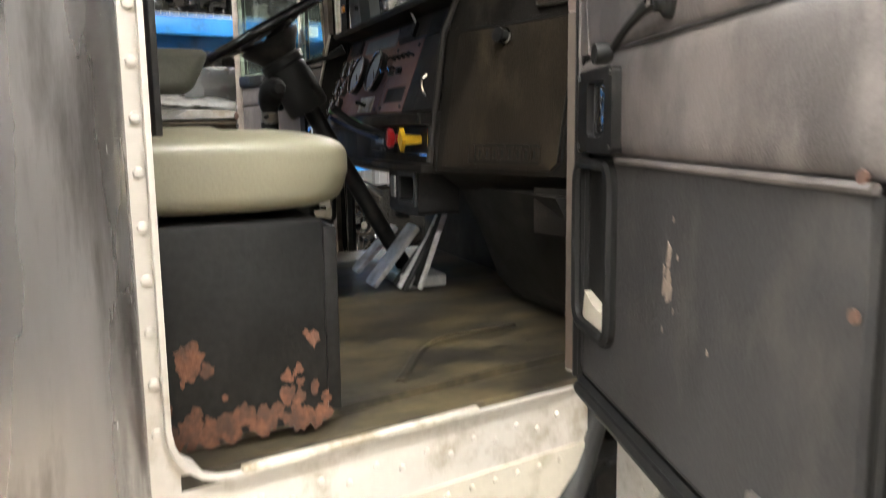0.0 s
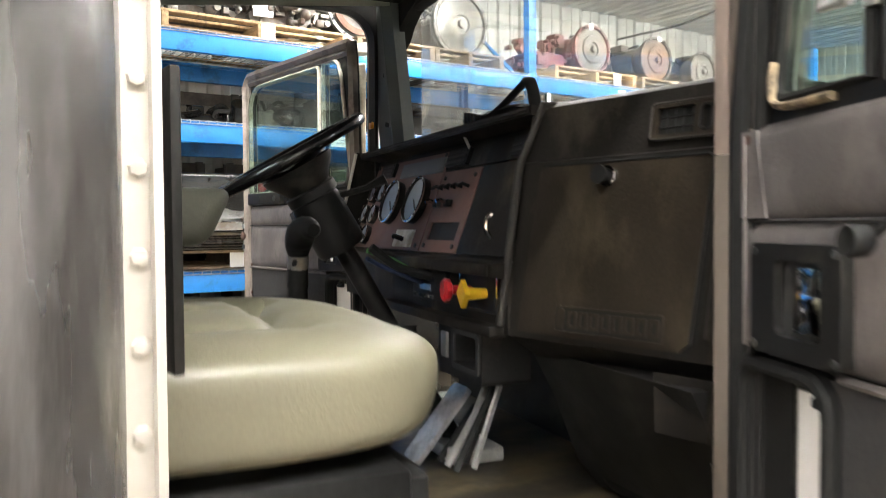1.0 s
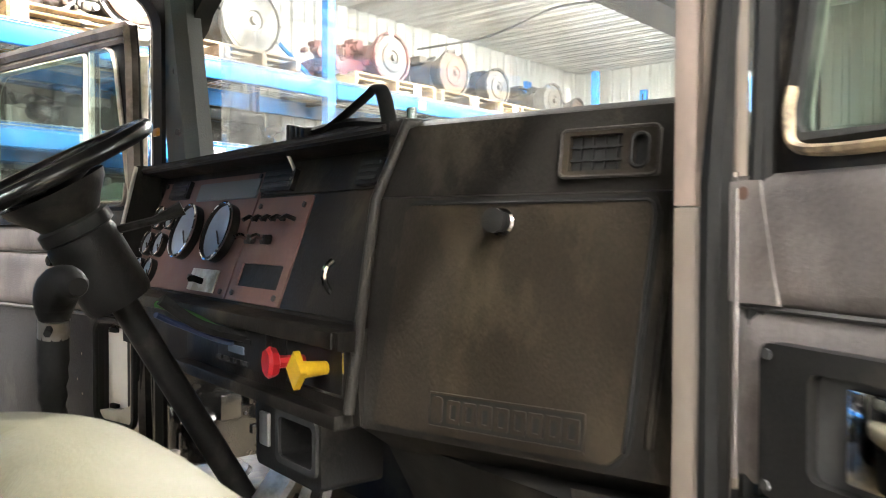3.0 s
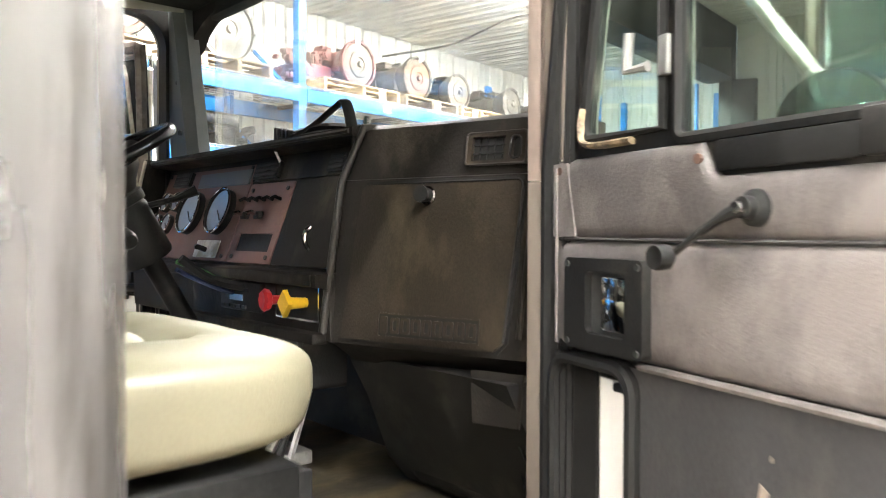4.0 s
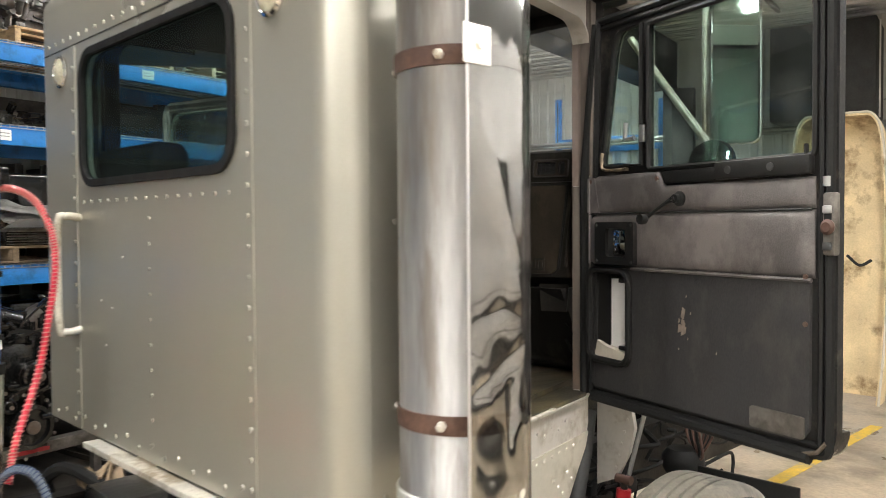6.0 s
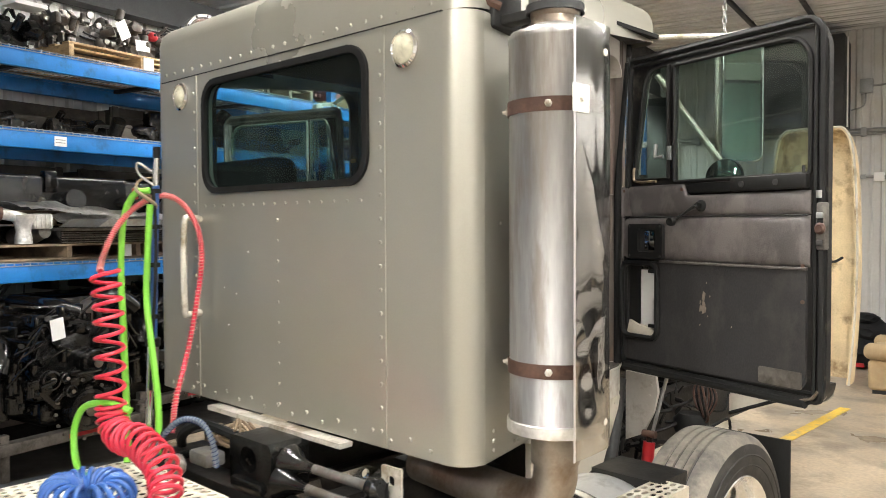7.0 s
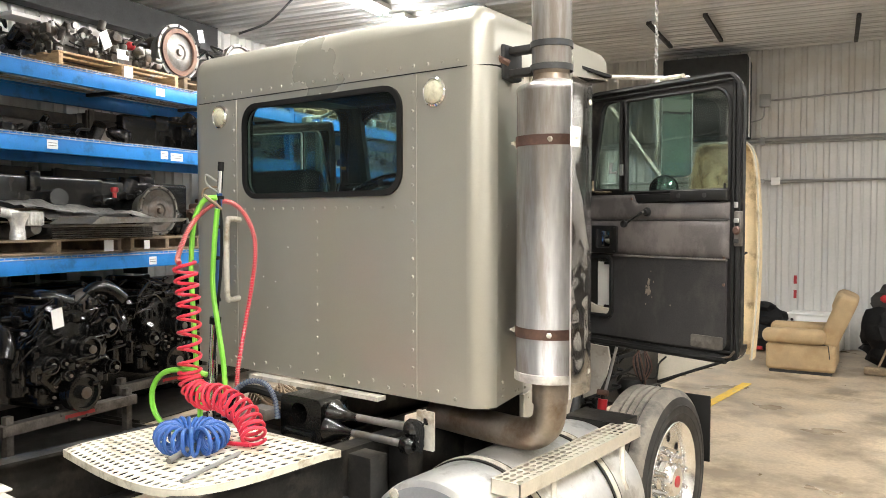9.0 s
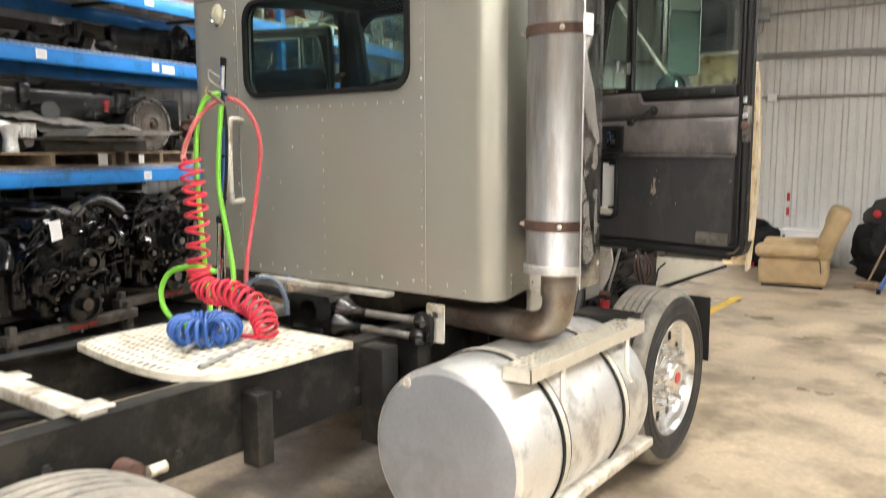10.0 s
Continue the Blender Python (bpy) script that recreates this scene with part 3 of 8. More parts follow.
# rear axle wheels
for x, s in ((-0.87, 1), (-3.31, -1)):
    c = (x - 0.28 * s, -2.22, 0.5)
    w = part("drive_wheel", lathe(B(), [(0.29, 0.03), (0.34, 0.0), (0.45, 0.005), (0.47, 0.02)], c, (s, 0, 0), 48), TYREM, truck, "wide drive wheel")
    prof = [(0.47, 0.02), (0.497, 0.04)]
    for g in range(4):
        y = 0.04 + 0.04 * (g + 1)
        prof += [(0.5, y - 0.006), (0.486, y - 0.004), (0.486, y + 0.004), (0.5, y + 0.006)]
    part("tread", lathe(B(), prof + [(0.497, 0.24), (0.47, 0.26)], c, (s, 0, 0), 64), TREADM, w, "dusty tread")
    part("tyre_wall", lathe(B(), [(0.47, 0.26), (0.45, 0.275), (0.34, 0.28), (0.29, 0.25), (0.0, 0.2)], c, (s, 0, 0), 48), TYREM, w)
part("rear_axle", span(B(), (-3.0, -2.38, 0.42), (-1.15, -2.22, 0.58), None, 0.03), BLACKFRAME, truck)
vb = part("rail_valve", cyl(B(), (-1.575, -1.72, 0.74), (-1.50, -1.72, 0.74), 0.035, n=14), RUSTBAND, truck, "rusty valve on the chassis rail")
part("valve_port", cyl(B(), (-1.53, -1.66, 0.72), (-1.53, -1.60, 0.72), 0.018, n=10), CAST, vb)

# cab shell
WX0, WX1, ZB, ZS = -2.96, -1.225, 1.075, 2.44
FACE = axes((0, -0.35, 0), (1, 0, 0), (0, 0, 1))       # local z points back, out of the cab
WIN = rrect(-2.59, 1.95, -1.57, 2.39, 0.085)
bm = plate(B(), [(WX0, ZB), (WX1, ZB), (WX1, ZS), (WX0, ZS)], [WIN], -0.03, FACE)
cab_rear = part("rear_wall", bm, PAINT, truck, "riveted silver-grey rear cab wall")
for x, s in ((WX1, 1), (WX0, -1)):
    bm = B()
    arc = [(x + 0.09 * s * math.sin(radians(a)), -0.35 + 0.09 * (1 - math.cos(radians(a)))) for a in range(0, 91, 10)]
    arc += [(px - 0.02 * s * math.sin(radians(a)), py + 0.02 * math.cos(radians(a))) for (px, py), a in list(zip(arc, range(0, 91, 10)))[::-1]]
    plate(bm, arc, [], ZS - ZB, axes((0, 0, ZB), (1, 0, 0), (0, 1, 0)))
    part("rear_corner", bm, PAINT, truck)
# lapped rivet strips and seam
for x in (-1.5, -2.68):
    part("lap_strip", span(B(), (x - 0.022, -0.3535, ZB + 0.003), (x + 0.022, -0.35, ZS - 0.003)), PAINT, cab_rear)
part("roof_seam", span(B(), (-2.965, -0.3525, ZS - 0.002), (-1.22, -0.35, ZS + 0.002)), RUBBER, cab_rear)
for i in range(17):
    z = 1.13 + i * 0.077
    rivets(cab_rear, [(-1.5, -0.3535, z), (-2.68, -0.3535, z)], (0, -1, 0), 0.0068, RIVETM)
    if z < 1.86:
        rivets(cab_rear, [(-2.08, -0.35, z)], (0, -1, 0), 0.0058, RIVETM)
rivets(cab_rear, [(-2.6 + i * 0.0715, -0.35, 1.885) for i in range(15)], (0, -1, 0), 0.0058, RIVETM)
rivets(cab_rear, [(-2.92 + i * 0.075, -0.35, 2.47) for i in range(23)], (0, -1, 0), 0.0068, RIVETM)
rivets(cab_rear, [(-2.9 + i * 0.09, -0.35, 1.105 + (0.02 if i % 2 else 0)) for i in range(19)], (0, -1, 0), 0.0075, RIVETM)
rivets(truck, [(-1.135, -0.22, 1.11 + i * 0.03) for i in range(3)] + [(-1.135, -0.1, 1.12), (-1.135, -0.05, 1.12), (-1.135, -0.185, 1.805), (-1.135, -0.12, 1.12)], (1, 0, 0), 0.006, RIVETM)
bm = B()
for cx, cz, d in ((-2.46, 1.55, 0.0), (-2.37, 1.53, 0), (-2.43, 1.4, 0), (-2.28, 1.7, 0)):
    lathe(bm, [(0.004, 0), (0.002, 0.002), (0, 0.002)], (cx, -0.35, cz), (0, -1, 0), 6)
part("paint_chip", bm, WHITEP, cab_rear, kind="stuff")
part("bottom_strip", span(B(), (-2.52, -0.40, 1.048), (-1.66, -0.345, 1.066)), CAST, truck, "bare aluminium strip under the cab")
for x, z in ((-1.383, 2.352), (-2.79, 2.362)):
    lamp = part("load_lamp", lathe(B(), [(0.058, 0), (0.06, 0.008), (0.052, 0.014), (0.048, 0.008)], (x, -0.35, z), (0, -1, 0), 28), CHROME, truck, "round chrome-ringed work lamp")
    part("lens", lathe(B(), [(0.049, 0.0), (0.045, 0.012), (0.025, 0.02), (0, 0.022)], (x, -0.35, z), (0, -1, 0), 24), LENSM, lamp, "clear ribbed lens")
grab = tube(B(), smooth_path([(-2.64, -0.35, 1.83), (-2.64, -0.40, 1.835), (-2.645, -0.425, 1.80), (-2.65, -0.425, 1.465), (-2.65, -0.40, 1.43), (-2.65, -0.35, 1.435)], 5), 0.014, 10)
part("grab_handle", grab, CAST, truck, "grey grab handle")

SIDE_R = [(-1.135, -0.26), (-1.205, 0.05), (-1.395, 0.94)]
SIDE_L = [(-3.05, -0.26), (-3.06, -0.12), (-3.19, 0.94)]
for pts, s in ((SIDE_R, 1), (SIDE_L, -1)):
    (xa, ya), (xb, yb), (xc, yc) = pts
    d0 = Vector((xb - xa, yb - ya, 0))
    part("side_wall", plate(B(), [(0, ZB), (d0.length, ZB), (d0.length, ZS), (0, ZS)], [], -0.03 * s, axes((xa, ya, 0), d0, (0, 0, 1))), PAINT, truck)
    d = Vector((xc - xb, yc - yb, 0))
    L = d.length
    SM = axes((xb, yb, 0), d, (0, 0, 1))
    top = 2.5 if s > 0 else 2.56
    hole = rrect(0.068, 1.19, L - 0.012, top, (0.09, 0.03, 0.1, 0.08))
    # the left surround and its lip take darker materials than the right
    sur = part("door_surround", plate(B(), [(0, 1.06), (L, 1.06), (L, 2.62), (0, 2.62)], [hole], -0.05 * s, SM), JAMBM if s > 0 else BLACKPL, truck, "riveted door surround, cream on the right, black on the left")
    nrm = SM.to_3x3() @ Vector((0, 0, s))
    rivets(sur, [SM @ Vector((0.05, z, 0)) for z in [1.275 + 0.0753 * i for i in range(17)]], nrm, 0.0075, JAMBM)
    rivets(sur, [SM @ Vector((0.2 + 0.052 * i, 1.135 - 0.018 * (i % 2), 0)) for i in range(13)], nrm, 0.006, JAMBM)
    lip = [(x, y) for x, y in rrect(0.06, 1.182, L - 0.006, top + 0.008, (0.095, 0.03, 0.1, 0.08))]
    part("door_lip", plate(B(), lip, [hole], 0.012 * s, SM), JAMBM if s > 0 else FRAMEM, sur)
    if s > 0:
        part("sill_edge", span(B(), (0.17, 1.186, 0.0), (0.62, 1.199, 0.016), SM, 0.003), CAST, sur, "bare metal sill edge")
        part("pillar_strip", span(B(), (L - 0.0165, 1.965, -0.03), (L + 0.002, 2.47, 0.0155), SM, 0.002), PILLARC, sur, "dark brown pillar edge")
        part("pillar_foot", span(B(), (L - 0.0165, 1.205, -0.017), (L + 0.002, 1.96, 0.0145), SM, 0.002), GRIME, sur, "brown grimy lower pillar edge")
        part("pillar_edge", span(B(), (L - 0.0165, 1.205, -0.053), (L + 0.002, 1.929, -0.018), SM, 0.002), PILLARC, sur, "dark brown lower pillar edge")
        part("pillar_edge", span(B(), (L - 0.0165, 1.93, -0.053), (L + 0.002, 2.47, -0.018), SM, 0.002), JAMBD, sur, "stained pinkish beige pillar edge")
        part("pillar_wedge", plate(B(), [(L - 0.012, 1.96), (L + 0.004, 1.96), (L + 0.07, 2.62), (L - 0.012, 2.62)], [], -0.03, SM @ pose(0, 0, 0.004)), PILLARC, sur, "dark brown pillar widening towards the roof")
        rivets(sur, [SM @ Vector((L + 0.022, z, 0.004)) for z in (2.26, 2.36, 2.46)], nrm, 0.006, RUSTBAND)
        part("strike_strip", span(B(), (0.074, 1.70, -0.02), (0.084, 1.965, 0.012), SM, 0.003), BLACKFRAME, sur, "black steel strike strip")
part("sill", plate(B(), [(-1.30, 0.12), (-1.22, 0.12), (-1.385, 0.92), (-1.5, 0.95)], [], 0.025, axes((0, 0, 1.178), (1, 0, 0), (0, 1, 0))), FLOORMAT, truck, "tan painted sill ledge")
# rocker panel under the door
KM = axes((-1.198, 0.05, 0), (-0.19, 0.89, 0), (0, 0, 1))
kick = part("rocker_panel", plate(B(), [(0.0, 0.82), (0.70, 0.82), (0.80, 0.93), (0.90, 1.03), (0.90, 1.062), (0.0, 1.062)], [], 0.02, KM @ pose(0, 0, -0.022)), CREAM, truck, "riveted cream rocker panel")
rivets(kick, [KM @ Vector((0.06 + 0.055 * i, 1.04, -0.002)) for i in range(15)], (0.98, 0.2, 0), 0.006, CREAM)
rivets(kick, [KM @ Vector((0.62 + 0.035 * i, 0.96 - 0.03 * (i % 3), -0.002)) for i in range(5)], (0.98, 0.2, 0), 0.006, CAST)
part("fender_stay", tube(B(), [(-1.42, 0.98, 1.12), (-1.40, 0.92, 0.98), (-1.36, 0.80, 0.78)], 0.03, 10), DARKSTEEL, truck, "dark steel tube stay")

# roof cap
t = bmesh.new()
bmesh.ops.create_cube(t, size=1)
bmesh.ops.transform(t, matrix=Matrix.Translation((CX, 0.375, 2.565)) @ Matrix.Diagonal((1.915, 1.45, 0.25, 1)), verts=t.verts)
for v in t.verts:
    if v.co.y > 0.5:
        v.co.x = CX + (v.co.x - CX) * 0.93 - 0.1
        v.co.z += 0.05 if v.co.z > 2.5 else 0.145
edges = [e for e in t.edges if max(v.co.z for v in e.verts) > 2.6]
bmesh.ops.bevel(t, geom=edges, offset=0.088, segments=6, profile=0.5, affect="EDGES")
bmesh.ops.delete(t, geom=[f for f in t.faces if f.normal.z < -0.9], context="FACES")
part("roof", merge(B(), t), PAINT, truck, "silver-grey roof cap with rounded edges")
part("headliner", span(B(), (-3.1, -0.31, 2.585), (-1.25, 1.02, 2.6)), LINER, truck)
part("cab_floor", plate(B(), [(-3.1, -0.32), (-1.19, -0.32), (-1.23, 0.1), (-1.30, 0.12), (-1.5, 0.95), (-1.5, 1.27), (-3.15, 1.27)], [], 0.05, axes((0, 0, 1.172), (1, 0, 0), (0, 1, 0))), FLOORMAT, truck, "dirty tan vinyl cab floor")
part("floor_rib", tube(B(), smooth_path([(-1.45, 0.55, 1.224), (-1.7, 0.72, 1.226), (-1.75, 0.95, 1.226)], 5), 0.012, 6, flat=0.5), FLOORMAT, truck)
part("firewall", span(B(), (-3.15, 1.25, 1.1), (-1.46, 1.3, 2.03)), BLACKPL, truck)
part("rear_lining", plate(B(), [(-3.0, 1.2), (-1.19, 1.2), (-1.19, 2.58), (-3.0, 2.58)], [rrect(-2.6, 1.94, -1.56, 2.40, 0.08)], 0.02, axes((0, -0.295, 0), (1, 0, 0), (0, 0, 1))), LINER, truck)
# rear window
bm = plate(B(), rrect(-2.605, 1.935, -1.555, 2.405, 0.1), [rrect(-2.581, 1.959, -1.579, 2.381, 0.08)], 0.022, axes((0, -0.341, 0), (1, 0, 0), (0, 0, 1)))
rw = part("rear_window", bm, RUBBER, truck, "black rubber window seal")
o = part("pane", plate(B(), rrect(-2.588, 1.952, -1.572, 2.388, 0.08), [], 0.005, axes((0, -0.346, 0), (1, 0, 0), (0, 0, 1))), GLASSD, rw, "dark tinted glass")
o.visible_shadow = False
# windscreen and pillars
part("header", span(B(), (-3.15, 1.0, 2.535), (-1.4, 1.06, 2.6), None, 0.02), LINER, truck)
o = part("windscreen", span(B(), (-3.12, 1.10, 2.03), (-1.44, 1.105, 2.6)), SCREENG, truck)
o.visible_shadow = False
bm = plate(B(), [(-0.10, -0.035), (0.02, -0.03), (0.05, 0.0), (0.05, 0.04), (-0.10, 0.05)], [], 0.56, axes((-3.06, 1.0, 2.04), (1, 0, 0), (0, 1, 0)) @ Matrix.Shear("XY", 4, (-0.12, -0.05)))
part("marker_lens", span(B(), (-3.19, 0.925, 2.165), (-3.15, 0.945, 2.188), None, 0.004), AMBER, truck, "small amber lens on the door pillar")
pt = part("pillar_trim", bm, PILLAR, truck, "dark grey plastic pillar trim")
for z in (2.17, 2.34):
    part("screw", cyl(B(), (-3.07 - 0.1 * (z - 2.04), 0.97, z), (-3.065 - 0.1 * (z - 2.04), 0.955, z), 0.009, n=8), DARKSTEEL, pt)
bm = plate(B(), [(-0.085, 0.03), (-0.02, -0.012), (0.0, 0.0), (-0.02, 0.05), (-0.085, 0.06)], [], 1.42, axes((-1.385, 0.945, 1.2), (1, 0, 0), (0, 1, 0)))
fp = part("front_pillar", bm, PILLARC, truck, "dark brown hinge pillar")
for z in (1.66, 1.5, 2.28, 1.9):
    part("screw", cyl(B(), (-1.44, 0.96, z), (-1.436, 0.953, z), 0.006, n=8), RUSTBAND, fp)
part("pillar_gusset", plate(B(), [(-3.14, 2.44), (-3.09, 2.46), (-3.05, 2.50), (-2.99, 2.53), (-2.90, 2.55), (-2.90, 2.58), (-3.14, 2.58)], [], 0.05, axes((0, 1.05, 0), (1, 0, 0), (0, 0, 1))), LINER, truck)
part("pillar_seal", tube(B(), [(-1.47, 0.985, 1.2), (-1.47, 0.985, 2.6)], 0.012, 8), RUBBER, truck)
part("hinge_seal", tube(B(), [(-1.395, 0.921, 1.2), (-1.395, 0.921, 1.95), (-1.385, 0.918, 2.1), (-1.342, 0.906, 2.48)], [0.017, 0.017, 0.012, 0.010], 8), RUBBER, truck)

# ---- doors: local x from the hinge outwards, y up, z out of the inside face ----
DL = 0.948


def mirror_parts(parent, M, s):
    head = part("mirror_arm", tube(B(), [M @ Vector((0.05, 1.96, -0.09 * s)), M @ Vector((0.36, 1.98, -0.26 * s))], 0.012, 8), CHROME, parent)
    part("mirror_arm", tube(B(), [M @ Vector((0.12, 2.42, -0.08 * s)), M @ Vector((0.37, 1.99, -0.24 * s))], 0.013, 8), CAST, parent, "bright tubular mirror brace")
    part("mirror_arm", tube(B(), [M @ Vector((0.0, 2.60, -0.08 * s)), M @ Vector((0.30, 2.57, -0.29 * s)), M @ Vector((0.44, 2.56, -0.26 * s))], 0.012, 8), CAST, parent, "pale mirror bracket arm")
    mm = M @ axes((0.32, 0, -0.24 * s), (1, 0, -0.65 * s), (0, 1, 0))
    m = part("mirror_head", plate(B(), rrect(0.0, 2.05, 0.155, 2.535, 0.03), [], -0.035 * s, mm), CHROME, parent, "tall chrome-backed mirror head")
    part("mirror_glass", plate(B(), rrect(0.01, 2.062, 0.145, 2.522, 0.022), [], 0.003 * s, mm), MIRRORM, m, "green-grey mirror glass")
    part("mirror_rim", tube(B(), [mm @ Vector((x, y, 0.002 * s)) for x, y in rrect(0.004, 2.054, 0.151, 2.531, 0.028)], 0.006, 6, closed=True), CHROME, m)
    part("mirror_post", tube(B(), [mm @ Vector((-0.02, 1.98, -0.03 * s)), mm @ Vector((-0.02, 2.56, -0.03 * s))], 0.011, 8), CAST, m)
    part("mirror_clamp", span(B(), (0.06, 2.53, -0.05), (0.14, 2.57, 0.0), mm, 0.008), CAST, m)
    cm = part("convex_mirror", lathe(B(), [(0, 0.009), (0.045, 0.008), (0.071, 0.0), (0.075, -0.008), (0.071, -0.016), (0, -0.02)], M @ Vector((0.40, 1.985, -0.16 * s)), M.to_3x3() @ Vector((0.45 * s, 0.1, s)), 32), RUBBER, parent, "round convex mirror")
    part("mirror_glass", lathe(B(), [(0.069, 0.0), (0.04, 0.006), (0, 0.009)], M @ Vector((0.40, 1.985, -0.16 * s)) + M.to_3x3() @ Vector((0.004 * s, 0, 0.01 * s)), M.to_3x3() @ Vector((0.45 * s, 0.1, s)), 28), MIRRORM, cm)


def build_door(hinge, free, s, chrome_frame=False):
    """s=1: the inside face looks along local +z; s=-1: along local -z."""
    M = axes(hinge, Vector(free) - Vector(hinge), (0, 0, 1))
    slant = [(0.088, 1.985), (0.262, 1.985), (0.262, 2.43), (0.175, 2.43), (0.15, 2.415), (0.133, 2.37), (0.074, 2.02), (0.074, 2.0)]
    main = rrect(0.292, 1.965, 0.885, 2.425, (0.015, 0.015, 0.09, 0.015))
    outer = rrect(0.0, 1.195, DL, 2.495, (0.06, 0.08, 0.13, 0.10), 8)
    outer = [(max(x, 0.0 + max(0, (y - 1.98)) * 0.13), y) for x, y in outer]
    pocket = rrect(0.03, 1.345, 0.212, 1.632, 0.035)
    d = part("door", plate(B(), outer, [slant, main, pocket], -0.022 * s, M), DOORSHELL, truck, "open cab door with black inner shell")
    low_ = [(x, min(y, 1.962)) for x, y in outer if y < 2.3]
    low_ = sorted(set(low_), key=lambda q: low_.index(q))
    part("door_core", plate(B(), [(x + (0.004 if x < 0.4 else -0.004), y) for x, y in low_], [pocket], -0.036 * s, M @ pose(0, 0, -0.0225 * s)), DOORSHELL, d)
    part("door_skin", plate(B(), [(min(x, DL - 0.014), y) for x, y in low_], [], -0.005 * s, M @ pose(0, 0, -0.059 * s)), PAINT, d)
    part("frame_skin", plate(B(), [(min(x, DL - 0.014), y) for x, y in outer], [slant, main], -0.003 * s, M @ pose(0, 0, -0.0225 * s)), PAINT, d)
    # window frame ridges and glass
    for r, k in ((0.02, 0.02), (0.012, 0.05)) if chrome_frame else ((0.012, 0.018), (0.008, 0.042)):
        loop = [M @ Vector((min(max(x, k), DL - k), min(max(y, 1.195 + k), 2.495 - k), 0.004 * s)) for x, y in outer]
        part("weather_seal", tube(B(), loop, r, 6, closed=True), RUBBER if not chrome_frame else FRAMEM, d)
    for hole in (slant, main):
        part("glass_channel", tube(B(), [M @ Vector((x, y, 0.002 * s)) for x, y in hole], 0.009, 6, closed=True), RUBBER if not chrome_frame else CAST, d)
    o = part("vent_pane", plate(B(), slant, [], 0.004, M @ pose(0, 0, -0.013)), GLASSG, d)
    o.visible_shadow = False
    o = part("window_pane", plate(B(), main, [], 0.004, M @ pose(0, 0, -0.015)), GLASSG if chrome_frame else GLASSR, d)
    o.visible_shadow = False
    # trim panels
    part("top_trim", pad(B(), 0.008, 0.888, 1.832, lambda x: 1.958 - 0.046 * min(1, max(0, (x - 0.345) / 0.02)), 0.016, M, s, 60), VINYL, d, "grey padded vinyl top trim")
    part("trim_flap", plate(B(), [(0.012, 1.834), (0.075, 1.834), (0.05, 1.952), (0.012, 1.952)], [], 0.004 * s, M @ pose(0, 0, 0.0135 * s)), VINYL, d)
    part("middle_trim", pad(B(), 0.008, 0.888, 1.656, 1.829, 0.018, M, s, 48, 12), VINYL, d, "grey padded vinyl panel")
    part("lower_trim", plate(B(), rrect(0.01, 1.235, 0.878, 1.646, (0.05, 0.05, 0.005, 0.005)), [rrect(0.02, 1.335, 0.222, 1.64, 0.04)], 0.011 * s, M), VINYLD, d, "dark grey carpeted lower panel")
    part("piping", tube(B(), [M @ Vector((0.23, 1.651, 0.014 * s)), M @ Vector((0.885, 1.651, 0.014 * s))], 0.006, 6), VINYL, d)
    part("stitching", tube(B(), [M @ Vector((0.02, 1.83, 0.013 * s)), M @ Vector((0.885, 1.83, 0.013 * s))], 0.003, 4), VINYLD, d)
    # pull pocket
    pk = part("pull_pocket", plate(B(), rrect(0.012, 1.325, 0.23, 1.65, 0.045), [rrect(0.03, 1.345, 0.212, 1.632, 0.035)], 0.022 * s, M), BLACKPL, d, "black moulded pull pocket")
    part("pocket_back", plate(B(), [(0.03, 1.345), (0.102, 1.345), (0.102, 1.632), (0.03, 1.632)], [], 0.004 * s, M @ pose(0.0, 0, 0) @ Matrix.Translation((0.03, 0, 0.004 * s)) @ Matrix.Rotation(radians(12 * s), 4, "Y") @ Matrix.Translation((-0.03, 0, 0))), BLACKPL, pk)
    part("bare_back", plate(B(), [(0.098, 1.37), (0.212, 1.37), (0.212, 1.612), (0.098, 1.612)], [], 0.004 * s, M @ pose(0, 0, -0.02 * s)), WHITEP, pk, "bright painted pocket back")
    part("pocket_bottom", plate(B(), [(0.045, 1.346), (0.21, 1.346), (0.21, 1.37), (0.10, 1.384), (0.06, 1.40)], [], 0.034 * s, M @ pose(0, 0, -0.02 * s)), CREAM, pk, "dusty pale pocket bottom")
    part("pocket_rim", tube(B(), [M @ Vector((x, y, 0.02 * s)) for x, y in rrect(0.022, 1.336, 0.221, 1.641, 0.04)], 0.011, 8, closed=True), RUBBER, pk)
    for y in (1.376, 1.60):
        part("pocket_clip", span(B(), (0.15, y, -0.014 * s), (0.185, y + 0.014, 0.0), M, 0.003), RUBBER, pk)
    # latch handle
    lp = part("latch_plate", plate(B(), rrect(0.07, 1.662, 0.26, 1.802, 0.012), [rrect(0.125, 1.688, 0.222, 1.782, 0.012)], 0.034 * s, M), BLACKPL, d, "black latch surround")
    part("latch_cup", plate(B(), rrect(0.125, 1.688, 0.222, 1.782, 0.012), [], 0.004 * s, M @ pose(0, 0, 0.0175 * s)), DARKSTEEL, lp)
    part("latch_handle", span(B(), (0.16, 1.695, 0.022 * s), (0.215, 1.775, 0.03 * s), M, 0.003), CHROME, lp, "chrome latch paddle")
    for x, y in ((0.08, 1.672), (0.25, 1.672), (0.08, 1.792), (0.25, 1.792)):
        part("screw", cyl(B(), M @ Vector((x, y, 0.034 * s)), M @ Vector((x, y, 0.037 * s)), 0.005, n=8), DARKSTEEL, lp)
